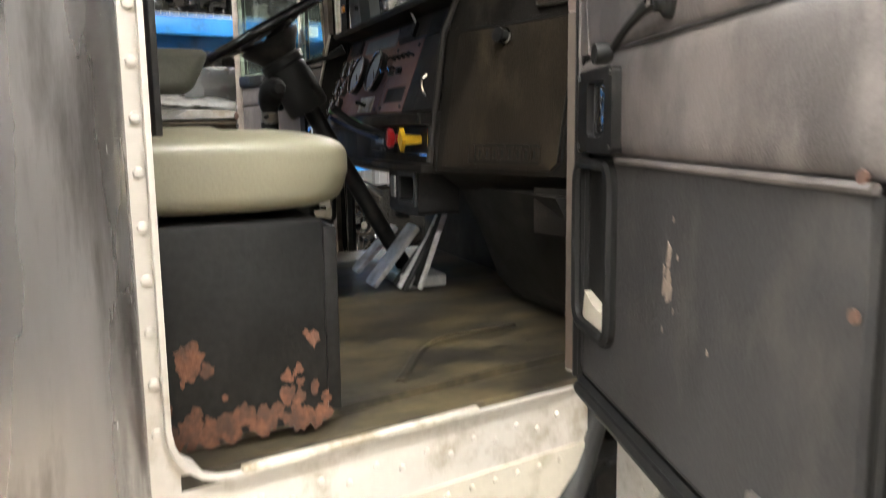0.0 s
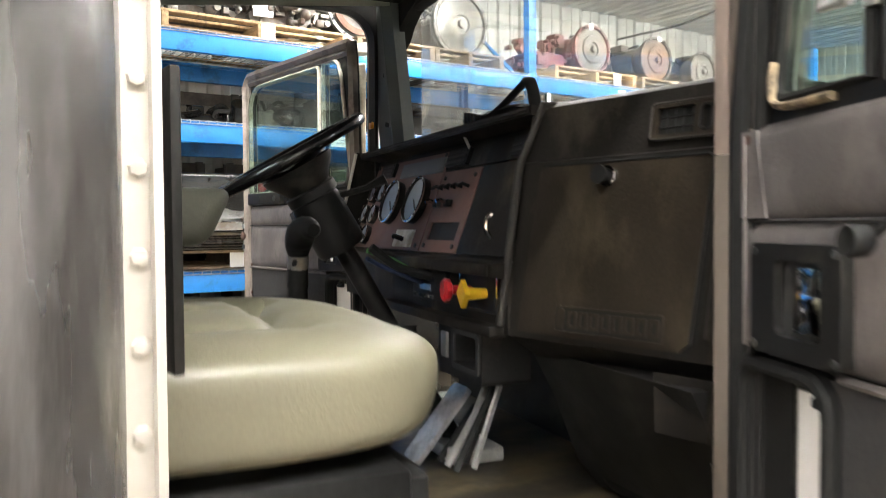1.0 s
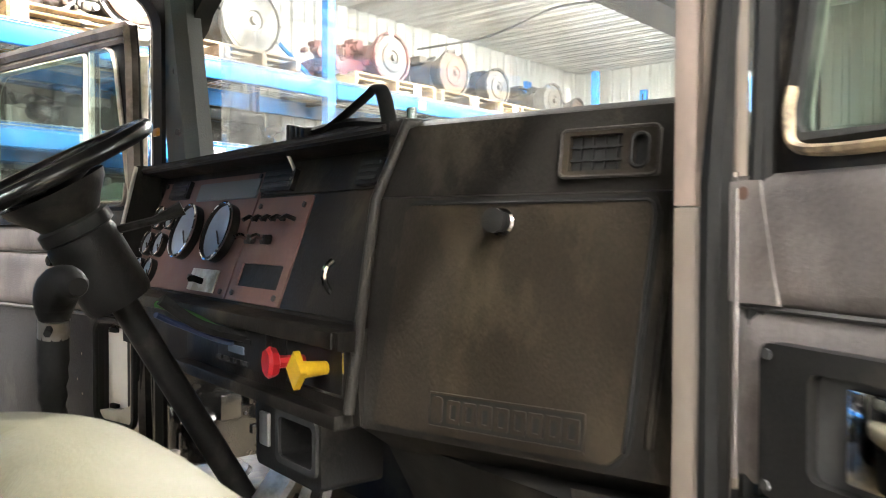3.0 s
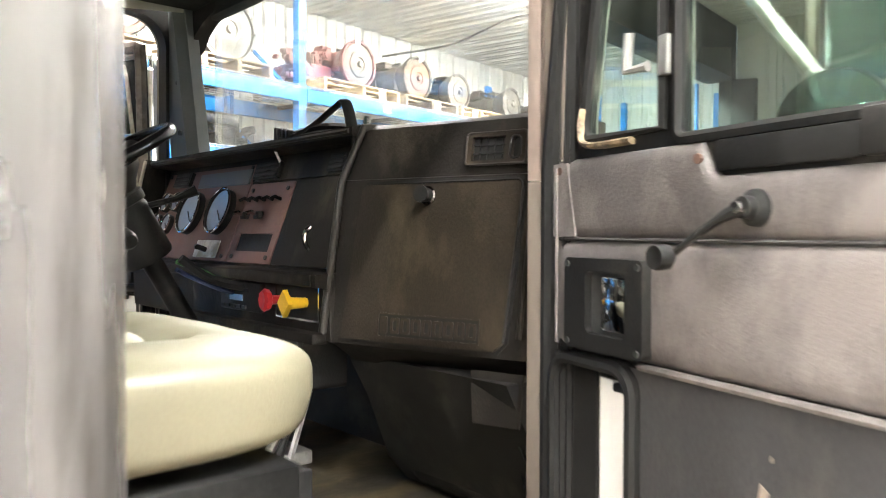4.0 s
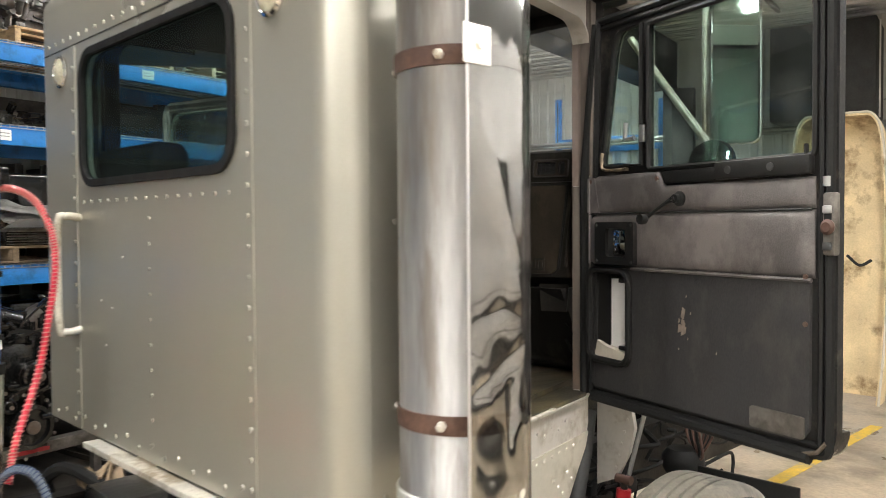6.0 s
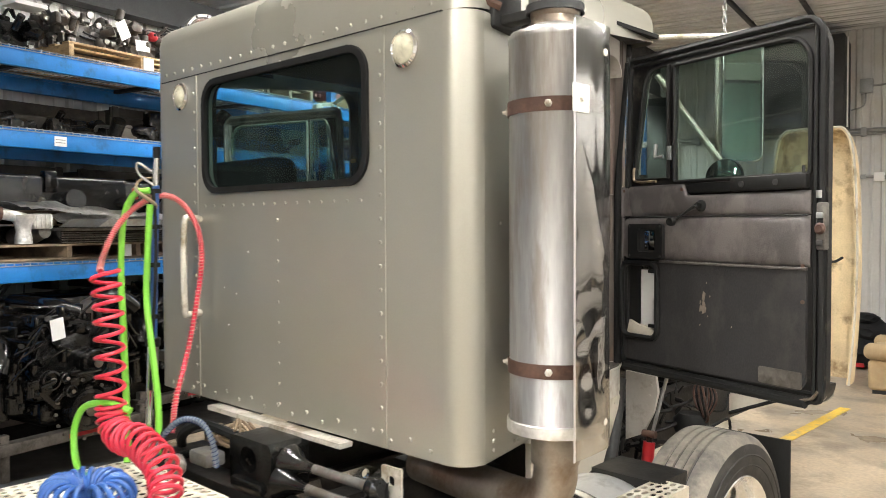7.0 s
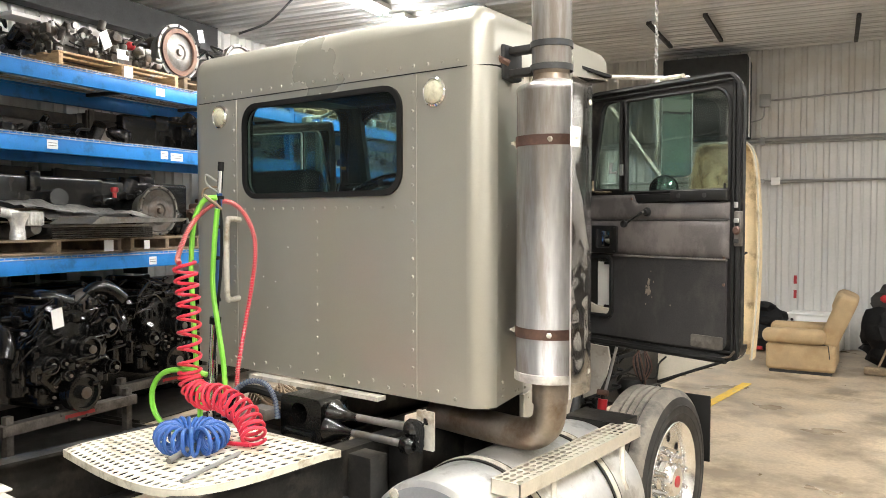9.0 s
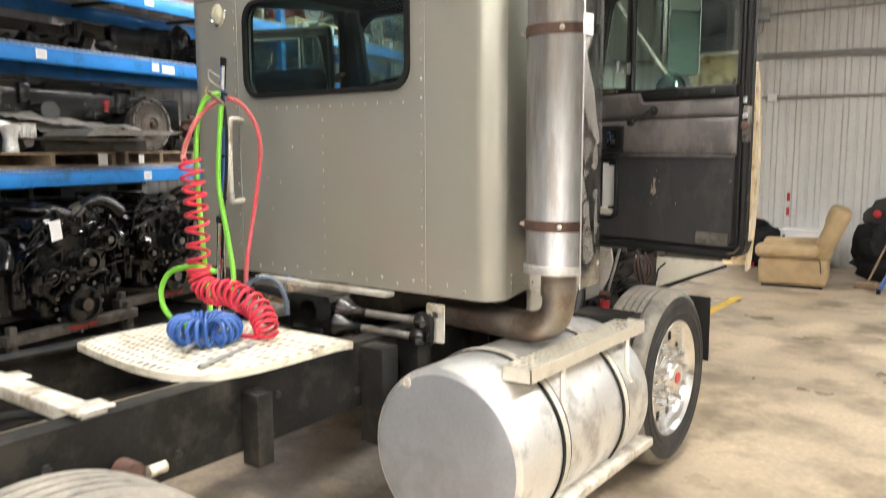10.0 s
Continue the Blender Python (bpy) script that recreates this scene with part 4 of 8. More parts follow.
    # window crank
    ck = part("window_crank", lathe(B(), [(0.023, 0), (0.022, 0.008), (0.014, 0.014), (0.013, 0.026), (0, 0.028)], M @ Vector((0.442, 1.870, 0.014 * s)), M.to_3x3() @ Vector((0, 0, s)), 20), RUBBER, d, "black window crank")
    part("crank_arm", tube(B(), smooth_path([M @ Vector((0.442, 1.87, 0.036 * s)), M @ Vector((0.425, 1.862, 0.046 * s)), M @ Vector((0.395, 1.84, 0.06 * s)), M @ Vector((0.355, 1.812, 0.068 * s))], 4), [0.013, 0.013, 0.0125, 0.012, 0.011, 0.009, 0.008, 0.0075, 0.007, 0.007, 0.007, 0.007, 0.007], 8, flat=0.7), RUBBER, ck)
    part("crank_screw", cyl(B(), M @ Vector((0.442, 1.87, 0.046 * s)), M @ Vector((0.442, 1.87, 0.051 * s)), 0.007, n=8), CHROME, ck)
    part("crank_knob", lathe(B(), [(0.011, 0), (0.016, 0.006), (0.017, 0.02), (0.015, 0.026), (0.008, 0.022), (0, 0.022)], M @ Vector((0.352, 1.81, 0.066 * s)), M.to_3x3() @ Vector((0, 0, s)), 16), RUBBER, ck)
    part("vent_seal", tube(B(), smooth_path([M @ Vector((0.079, 2.035, 0.006 * s)), M @ Vector((0.077, 2.01, 0.009 * s)), M @ Vector((0.085, 1.982, 0.01 * s)), M @ Vector((0.12, 1.974, 0.01 * s)), M @ Vector((0.2, 1.974, 0.006 * s))], 5), 0.009, 8, flat=0.6), TANSEAL if not chrome_frame else FRAMEM, d, "dirt-caked vent window seal")
    part("seam_flange", tube(B(), [M @ Vector((0.022, y, 0.017 * s)) for y in (1.66, 1.75, 1.84, 1.945)], 0.003, 5), VINYL, d)
    # rubbing bars under the glass
    part("glass_bar", span(B(), (0.37, 1.918, 0), (0.575, 1.957, 0.012 * s), M, 0.004), RUBBER, d)
    gb = part("glass_bar", span(B(), (0.58, 1.918, 0.0), (0.885, 1.968, 0.026 * s), M, 0.006), BLACKPL, d, "black bar with two screw holes")
    for x in (0.63, 0.77):
        part("screw_hole", lathe(B(), [(0.011, 0.0), (0.011, 0.002), (0.006, 0.003), (0, 0.001)], M @ Vector((x, 1.943, 0.026 * s)), M.to_3x3() @ Vector((0, 0, s)), 12), DARKSTEEL, gb)
    part("lock_button", cyl(B(), M @ Vector((0.862, 1.965, 0.005)), M @ Vector((0.862, 1.995, 0.005)), 0.006, n=8), BLACKPL, d)
    # vent latch
    vl = part("vent_latch", span(B(), (0.262, 2.055, 0), (0.282, 2.11, 0.014 * s), M, 0.003), GREYSTEEL, d)
    part("vent_lever", tube(B(), [M @ Vector((0.25, 2.07, 0.02 * s)), M @ Vector((0.215, 2.068, 0.028 * s)), M @ Vector((0.222, 2.12, 0.03 * s))], 0.008, 8), GREYSTEEL, vl)
    # foot plate, scuff, screws
    if not chrome_frame:
        part("bottom_lip", tube(B(), [M @ Vector((x, y, 0.013 * s)) for x, y in ((0.07, 1.207), (0.3, 1.206), (0.6, 1.206), (0.86, 1.208), (0.905, 1.222), (0.928, 1.25))], 0.006, 6), DUSTY, d, "dust-browned bottom lip")
        part("foot_plate", plate(B(), rrect(0.7, 1.245, 0.868, 1.302, 0.008), [], 0.006 * s, M @ pose(0, 0, 0.011 * s)), STANDM, d, "dirty worn corner plate")
    bm = B()
    for k in range(20):
        a, b = random.gauss(0.452, 0.008), random.gauss(1.5, 0.014)
        if k > 14:
            a, b = random.uniform(0.3, 0.6), random.uniform(1.4, 1.62)
        w = random.uniform(0.003, 0.009) if k <= 14 else 0.0025
        plate(bm, [(a - w, b - w * 1.5), (a + w * 0.6, b - w), (a + w, b + w), (a - w * 0.4, b + w * 1.8)], [], 0.0008 * s, M @ pose(0, 0, 0.0112 * s))
    part("scuff_mark", bm, SCUFF, d, kind="stuff")
    for x, y in ((0.03, 1.94), (0.87, 1.66), (0.87, 1.54), (0.345, 1.935)):
        part("trim_screw", cyl(B(), M @ Vector((x, y, 0.014 * s)), M @ Vector((x, y, 0.018 * s)), 0.007, n=8), RUSTBAND, d)
    # lock on the free edge
    lk = part("door_lock", span(B(), (0.918, 1.715, -0.005), (0.951, 1.87, 0.02 * s), M, 0.006), STANDM, d, "worn zinc door lock")
    part("lock_claw", lathe(B(), [(0.018, 0), (0.02, 0.006), (0.012, 0.012), (0, 0.01)], M @ Vector((0.936, 1.785, 0.02 * s)), M.to_3x3() @ Vector((0, 0, s)), 12), RUSTBAND, lk)
    for k in range(3):
        part("lock_bolt", span(B(), (0.922, 1.728 + 0.045 * k, 0.02 * s), (0.946, 1.748 + 0.045 * k, 0.027 * s), M, 0.003), (DARKSTEEL, RUSTBAND, GREYSTEEL)[k], lk)
    part("lock_slot", span(B(), (0.924, 1.80, 0.0195 * s), (0.944, 1.835, 0.0215 * s), M), RUBBER, lk)
    part("lock_rod", cyl(B(), M @ Vector((0.925, 1.885, 0.01 * s)), M @ Vector((0.925, 1.91, 0.01 * s)), 0.011, n=10), GREYSTEEL, lk)
    part("bottom_seal", tube(B(), [M @ Vector((0.03, 1.20, 0.01 * s)), M @ Vector((0.88, 1.2, 0.01 * s))], 0.016, 8), RUBBER, d)
    mirror_parts(d, M, s)
    return d, M


door_r, DOOR_R = build_door((-1.365, 0.906, 0), (-0.455, 0.650, 0), 1)
door_l, DOOR_L = build_door((-3.18, 0.90, 0), (-4.109, 0.638, 0), -1, True)
# ---- dash ----
PA, PB = Vector((-1.945, 0.83, 0)), Vector((-1.475, 0.97, 0))
POD = axes(PA, PB - PA, (0, 0, 1))       # local z points to the seats
PL = (PB - PA).length


def pod_face(x, z):
    """A point on the sloping lid face of the passenger pod."""
    return POD @ Vector((x, z, -0.035 * (z - 1.60) / 0.355))


LID = axes(pod_face(0, 1.60), PB - PA, pod_face(0, 1.955) - pod_face(0, 1.60))   # local y up the slope from z = 1.60
UPF = axes(POD @ Vector((0, 1.955, -0.05)), PB - PA, POD @ Vector((0, 2.065, -0.07)) - POD @ Vector((0, 1.955, -0.05)))
prof = [(0.0, 1.60), (-0.035, 1.952), (-0.05, 1.955), (-0.07, 2.065), (-0.085, 2.075), (-0.33, 2.08), (-0.33, 1.55), (-0.08, 1.55)]
dash = part("dash", plate(B(), prof, [], -(PL + 0.005), POD @ axes((0, 0, 0), (0, 0, 1), (0, 1, 0))), DASHM, truck, "dirty black dashboard")
lid = part("glove_lid", plate(B(), [(0.03, 0.012), (0.405, 0.012), (0.425, 0.03), (0.452, 0.325), (0.445, 0.342), (0.08, 0.342), (0.066, 0.33)], [], 0.01, LID), GLOVEM, dash, "dusty glove box lid")
part("lid_gap", tube(B(), [LID @ Vector((x, y, 0.0105)) for x, y in ((0.079, 0.3425), (0.443, 0.3425), (0.4495, 0.338), (0.4525, 0.326), (0.426, 0.031))], 0.0026, 6), RUBBER, lid, "dark gap round the lid")
part("lid_gap", plate(B(), [(0.026, 0.006), (0.41, 0.006), (0.432, 0.03), (0.459, 0.325), (0.45, 0.349), (0.076, 0.349), (0.06, 0.33)], [], 0.002, LID), RUBBER, dash)
kn = part("lid_knob", lathe(B(), [(0.016, 0), (0.013, 0.01), (0.011, 0.018), (0.017, 0.022), (0.017, 0.03), (0, 0.033)], LID @ Vector((0.238, 0.315, 0.01)), LID.to_3x3() @ Vector((0, 0, 1)), 20), BLACKPL, lid, "black lid knob in a chrome ring")
part("knob_ring", lathe(B(), [(0.019, 0), (0.0195, 0.005), (0.016, 0.007), (0.0145, 0.005)], LID @ Vector((0.238, 0.315, 0.01)), LID.to_3x3() @ Vector((0, 0, 1)), 24), CHROME, kn)
# embossed maker's plate as plain bars
pl_ = part("embossed_plate", plate(B(), rrect(0.13, 0.022, 0.375, 0.072, 0.003), [rrect(0.133, 0.025, 0.372, 0.069, 0.002)], 0.003, LID @ pose(0, 0, 0.01)), GLOVEM, lid)
part("plate_recess", plate(B(), rrect(0.133, 0.025, 0.372, 0.069, 0.002), [], 0.0008, LID @ pose(0, 0, 0.01)), RUBBER, pl_)
for i in range(8):
    part("embossed_bar", plate(B(), rrect(0.164 + i * 0.026, 0.031, 0.186 + i * 0.026, 0.063, 0.003), [rrect(0.170 + i * 0.026, 0.037, 0.180 + i * 0.026, 0.057, 0.002)], 0.003, LID @ pose(0, 0, 0.0105)), GLOVEM, pl_)
part("embossed_bar", plate(B(), rrect(0.138, 0.029, 0.156, 0.066, 0.006), [], 0.003, LID @ pose(0, 0, 0.0105)), GLOVEM, pl_)
# vent on the upper face
VNF = UPF @ pose(-0.016, 0, 0)
vt = part("dash_vent", plate(B(), rrect(0.328, 0.018, 0.463, 0.082, 0.004), [rrect(0.34, 0.026, 0.415, 0.074, 0.002), rrect(0.43, 0.03, 0.448, 0.07, 0.008)], 0.012, VNF), GLOVEM, dash, "black air vent in a dusty frame")
for i in range(4):
    part("vent_fin", span(B(), (0.352 + i * 0.017, 0.026, 0.001), (0.355 + i * 0.017, 0.074, 0.005), VNF), RUBBER, vt)
for i in range(2):
    part("vent_fin", span(B(), (0.34, 0.04 + i * 0.018, 0.001), (0.415, 0.043 + i * 0.018, 0.0055), VNF), RUBBER, vt)
part("vent_rim", tube(B(), [VNF @ Vector((x, y, 0.012)) for x, y in rrect(0.428, 0.028, 0.450, 0.072, 0.01)], 0.003, 6, closed=True), BLACKPL, vt)
part("vent_lip", tube(B(), [VNF @ Vector((x, y, 0.011)) for x, y in rrect(0.328, 0.018, 0.463, 0.082, 0.008)], 0.003, 6, closed=True), RIDGEM, vt)
part("vent_dark", span(B(), (0.335, 0.022, -0.001), (0.455, 0.078, 0.0008), VNF), RUBBER, vt)
# ridge between the two halves
part("dash_ridge", tube(B(), [(-1.960, 0.815, 1.62), (-1.945, 0.855, 1.95), (-1.925, 0.90, 2.07), (-1.925, 1.1, 2.08)], 0.009, 10), RIDGEM, dash, "dash divider ridge")
# instrument housing round a recessed sloping panel
PANEL = axes((-2.49, 0.90, 1.895), (1, 0, 0), (0, 0.347, 0.938))   # local z points to the seats
YZ = axes((-3.15, 0, 0), (0, 1, 0), (0, 0, 1))
part("instrument_housing", plate(B(), [(0.79, 1.72), (0.79, 1.747), (0.85, 1.75), (0.955, 2.045), (0.885, 2.055), (0.885, 2.075), (1.24, 2.082), (1.24, 1.55), (1.0, 1.55), (0.83, 1.60), (0.825, 1.715)], [], 1.2, YZ), DASHM, dash)
part("housing_cheek", plate(B(), [(0.785, 1.72), (0.87, 2.078), (0.99, 2.08), (0.86, 1.74)], [], 0.02, axes((-3.168, 0, 0), (0, 1, 0), (0, 0, 1))), DASHM, dash)
part("housing_edge", tube(B(), [(-3.15, 0.784, 1.72), (-3.15, 0.868, 2.075)], 0.006, 6), CAST, dash, "pale worn housing edge")
part("housing_brow", tube(B(), [(-3.14, 0.884, 2.066), (-1.96, 0.884, 2.066)], 0.006, 6), RIDGEM, dash, "worn brow edge")
part("pod_edge", tube(B(), [POD @ Vector((0.472, 2.0, -0.052)), POD @ Vector((0.476, 1.93, -0.028)), POD @ Vector((0.455, 1.64, 0.0))], 0.006, 8), DASHM, dash, "worn edge of the dash pod")


def ip(x, z):
    return (x + 2.49, (z - 1.895) / 0.938)


def panel_plate(name, x0, z0, x1, z1, mat, parent, d=0.006, r=0.004, holes=(), lift=0.0, label=""):
    (a, b), (c, e) = ip(x0, z0), ip(x1, z1)
    hs = []
    for h in holes:
        (ha, hb), (hc, hd) = ip(h[0], h[1]), ip(h[2], h[3])
        hs.append(rrect(ha, hb, hc, hd, 0.002))
    return part(name, plate(B(), rrect(a, b, c, e, r), hs, d, PANEL @ pose(0, 0, lift)), mat, parent, label)


brown = panel_plate("gauge_panel", -3.115, 1.757, -2.503, 2.026, ROSE, dash, label="copper-brown gauge panel")
brown2 = panel_plate("switch_panel", -2.495, 1.757, -2.256, 1.968, ROSE, dash, holes=((-2.466, 1.787, -2.284, 1.833),), label="copper-brown switch panel with an empty slot")
panel_plate("slot_back", -2.47, 1.783, -2.28, 1.837, RUBBER, brown2, 0.0015, lift=0.0)
panel_plate("key_panel", -2.248, 1.757, -1.98, 1.968, DASHM, dash)
panel_plate("top_panel", -2.495, 1.974, -1.98, 2.03, DASHM, dash)
panel_plate("blank_strip", -2.85, 1.97, -2.51, 2.012, PILLAR, brown, 0.004, lift=0.006, label="grey blanking strip")
for x0, x1 in ((-3.035, -2.91), (-2.48, -2.345), (-2.105, -2.03)):
    v_ = panel_plate("vent", x0, 1.978, x1, 2.022, BLACKPL, dash, 0.012, lift=0.005)
    for i in range(3):
        panel_plate("vent_fin", x0 + 0.008, 1.984 + i * 0.013, x1 - 0.008, 1.99 + i * 0.013, DARKSTEEL, v_, 0.003, 0.001, lift=0.017)
nP = PANEL.to_3x3() @ Vector((0, 0, 1))
for x, z, r, h in ((-2.82, 1.892, 0.068, 0.024), (-2.614, 1.892, 0.068, 0.024), (-2.957, 1.928, 0.032, 0.018), (-3.045, 1.928, 0.032, 0.018), (-3.07, 1.861, 0.032, 0.018),
                   (-2.982, 1.859, 0.032, 0.018), (-3.078, 1.793, 0.032, 0.018), (-2.993, 1.793, 0.032, 0.018)):
    a, b = ip(x, z)
    c = PANEL @ Vector((a, b, 0.006))
    g = part("gauge", lathe(B(), [(r, 0), (r * 1.02, h * 0.8), (r, h), (r * 0.93, h), (r * 0.9, h * 0.3)], c, nP, 32), BLACKPL, dash, "round gauge")
    part("bezel", lathe(B(), [(r * 1.025, h * 0.82), (r * 1.03, h * 0.98), (r * 0.98, h * 1.06), (r * 0.93, h * 0.96)], c, nP, 32), CHROME, g, "bright bezel ring")
    part("dial", lathe(B(), [(r * 0.93, h * 0.7), (0, h * 0.7)], c, nP, 28), GAUGE, g)
    part("needle", tube(B(), [c + nP * h * 0.8, c + nP * h * 0.8 + PANEL.to_3x3() @ Vector((r * 0.5, -r * 0.45, 0))], 0.0018, 4), BLACKPL, g)
for i in range(5):
    a, b = ip(-2.47 + i * 0.042, 1.922)
    c = PANEL @ Vector((a, b, 0.006))
    part("toggle", tube(B(), [c, c + nP * 0.02, c + nP * 0.034 + Vector((0, 0, -0.012))], 0.005, 6), BLACKPL, brown2)
for i in range(2):
    a, b = ip(-2.46 + i * 0.075, 1.88)
    c = PANEL @ Vector((a, b, 0.006))
    tg = part("rocker", box(B(), c + nP * 0.006, (0.03, 0.016, 0.02), None, 0.003), BLACKPL, brown2)
    part("toggle", tube(B(), [c, c + nP * 0.03, c + nP * 0.042 + Vector((0, 0, -0.008))], 0.006, 6), CHROME, tg)
for x, z in ((-2.47, 1.95), (-2.28, 1.95), (-2.47, 1.772), (-2.28, 1.772), (-2.52, 2.018), (-3.1, 2.018), (-2.53, 1.77)):
    a, b = ip(x, z)
    part("panel_screw", cyl(B(), PANEL @ Vector((a, b, 0.006)), PANEL @ Vector((a, b, 0.010)), 0.006, n=8), DARKSTEEL, brown)
sp = panel_plate("starter_plate", -2.715, 1.764, -2.565, 1.812, CAST, brown, 0.003, lift=0.006, label="silver switch plate")
a, b = ip(-2.64, 1.785)
c = PANEL @ Vector((a, b, 0.009))
part("starter_key", tube(B(), [c, c + nP * 0.03, c + nP * 0.035 + Vector((0.02, 0, -0.004))], 0.008, 6), BLACKPL, sp)
a, b = ip(-2.09, 1.818)
c = PANEL @ Vector((a, b, 0.006))
part("panel_latch", tube(B(), smooth_path([c + Vector((0, 0, -0.03)), c + nP * 0.018 + Vector((0.0, 0, -0.012)), c + nP * 0.02 + Vector((0.005, 0, 0.012)), c + nP * 0.008 + Vector((0.012, 0, 0.03))], 3), 0.006, 8), CHROME, dash, "small chrome latch")
a, b = ip(-2.354, 2.04)
c = PANEL @ Vector((a, b, 0.02))
part("hook", tube(B(), [c + Vector((0, 0, -0.03)), c + nP * 0.02, c + Vector((0.005, -0.01, 0.03))], 0.004, 6), GREYSTEEL, dash)
# lower dash
low = part("lower_dash", span(B(), (-2.67, 0.825, 1.60), (-1.97, 0.95, 1.735), None, 0.006), DASHM, dash)
part("lower_lip", span(B(), (-2.67, 0.795, 1.592), (-1.97, 0.84, 1.617), None, 0.006), DASHM, dash)
part("upper_lip", span(B(), (-3.13, 0.785, 1.72), (-1.965, 0.85, 1.748), None, 0.006), DASHM, dash)
rad = part("radio", span(B(), (-2.46, 0.812, 1.64), (-2.24, 0.83, 1.715), None, 0.003), BLACKPL, low, "dark radio")
part("radio_slot", span(B(), (-2.40, 0.809, 1.688), (-2.30, 0.813, 1.697)), RUBBER, rad)
part("radio_display", span(B(), (-2.40, 0.809, 1.665), (-2.33, 0.813, 1.68)), GAUGE, rad)
for i in range(5):
    part("radio_button", span(B(), (-2.45 + i * 0.03, 0.808, 1.646), (-2.43 + i * 0.03, 0.813, 1.654)), DARKSTEEL, rad)
vp = part("valve_plate", plate(B(), rrect(-2.18, 1.637, -1.985, 1.722, 0.004), [rrect(-2.175, 1.642, -1.99, 1.717, 0.003)], 0.003, axes((0, 0.825, 0), (1, 0, 0), (0, 0, 1))), CHROME, low, "black valve plate with a bright rim")
part("valve_back", span(B(), (-2.176, 0.8225, 1.641), (-1.989, 0.826, 1.718)), BLACKPL, vp)
part("red_knob", lathe(B(), [(0.01, 0), (0.011, 0.045), (0.024, 0.05), (0.027, 0.062), (0.022, 0.068), (0, 0.066)], (-2.115, 0.823, 1.682), (-0.15, -1, 0.02), 8), RED, vp, "red octagonal valve knob")
c = Vector((-2.04, 0.823, 1.68))
ky = lathe(B(), [(0.011, 0), (0.014, 0.04), (0.016, 0.048), (0, 0.049)], c, (-0.1, -1, 0), 12)
plate(ky, [(0.031, 0), (0, 0.031), (-0.031, 0), (0, -0.031)], [], 0.011, axes(c + Vector((-0.005, -0.046, 0)), (0.99, -0.1, 0), (0, 0, 1)))
part("yellow_knob", ky, YELLOW, vp, "yellow diamond valve knob")
hp = part("heater_pod", plate(B(), rrect(-2.275, 1.475, -2.035, 1.597, 0.015), [rrect(-2.175, 1.51, -2.055, 1.58, 0.012)], -0.12, axes((0, 0.81, 0), (1, 0, 0), (0, 0, 1))), BLACKPL, dash, "black panel with an open square")
part("pod_rim", plate(B(), rrect(-2.187, 1.498, -2.043, 1.592, 0.014), [rrect(-2.175, 1.51, -2.055, 1.58, 0.01)], 0.006, axes((0, 0.81, 0), (1, 0, 0), (0, 0, 1))), DARKSTEEL, hp)
part("pod_back", span(B(), (-2.19, 0.92, 1.50), (-2.04, 0.93, 1.59)), RUBBER, hp)
part("pod_switch", span(B(), (-2.25, 0.803, 1.515), (-2.215, 0.812, 1.575), None, 0.003), GREYSTEEL, hp)
# under the dash
part("heater_box", span(B(), (-1.98, 1.06, 1.24), (-1.5, 1.24, 1.56), None, 0.04, 3), BLACKPL, dash)
part("heater_duct", plate(B(), [(0.92, 1.56), (1.24, 1.56), (1.24, 1.23), (1.10, 1.23), (1.04, 1.3), (0.98, 1.45)], [], 0.52, axes((-2.02, 0, 0), (0, 1, 0), (0, 0, 1))), BLACKPL, dash)
part("hanging_flap", plate(B(), [(0, 0), (0.1, 0.0), (0.105, 0.1), (-0.01, 0.1)], [], 0.006, axes((-1.592, 0.925, 1.475), (0.96, 0.27, 0), (0, 0.1, 1))), DASHM, dash, "hanging grey flap")
bm = tube(B(), smooth_path([(-1.56, 1.0, 1.45), (-1.5, 0.98, 1.4), (-1.47, 0.96, 1.38)], 4), 0.004, 5)
tube(bm, smooth_path([(-1.6, 1.05, 1.4), (-1.52, 1.0, 1.34), (-1.46, 0.97, 1.3), (-1.45, 0.97, 1.24)], 4), 0.006, 5)
part("loose_wire", bm, RUBBER, dash)
# straps and odds on the dash top
bm = tube(B(), smooth_path([(-2.34, 0.93, 2.085), (-2.25, 0.95, 2.10), (-2.12, 0.96, 2.15), (-2.08, 0.95, 2.155), (-2.06, 0.95, 2.13), (-2.045, 0.95, 2.085)], 5), 0.014, 6, flat=0.25)
tube(bm, smooth_path([(-2.35, 0.94, 2.09), (-2.2, 0.97, 2.105), (-2.06, 0.99, 2.09)], 5), 0.018, 6, flat=0.5)
part("strap", bm, RUBBER, dash, "black strap lying on the dash top")
for i in range(4):
    part("strap_buckle", span(B(), (-2.37 + i * 0.02, 0.92, 2.08), (-2.355 + i * 0.02, 0.95, 2.115 - 0.004 * i), None, 0.003), BLACKPL, dash)
part("defrost_knob", cyl(B(), (-1.94, 0.92, 2.08), (-1.94, 0.92, 2.098), 0.008, n=8), CHROME, dash)

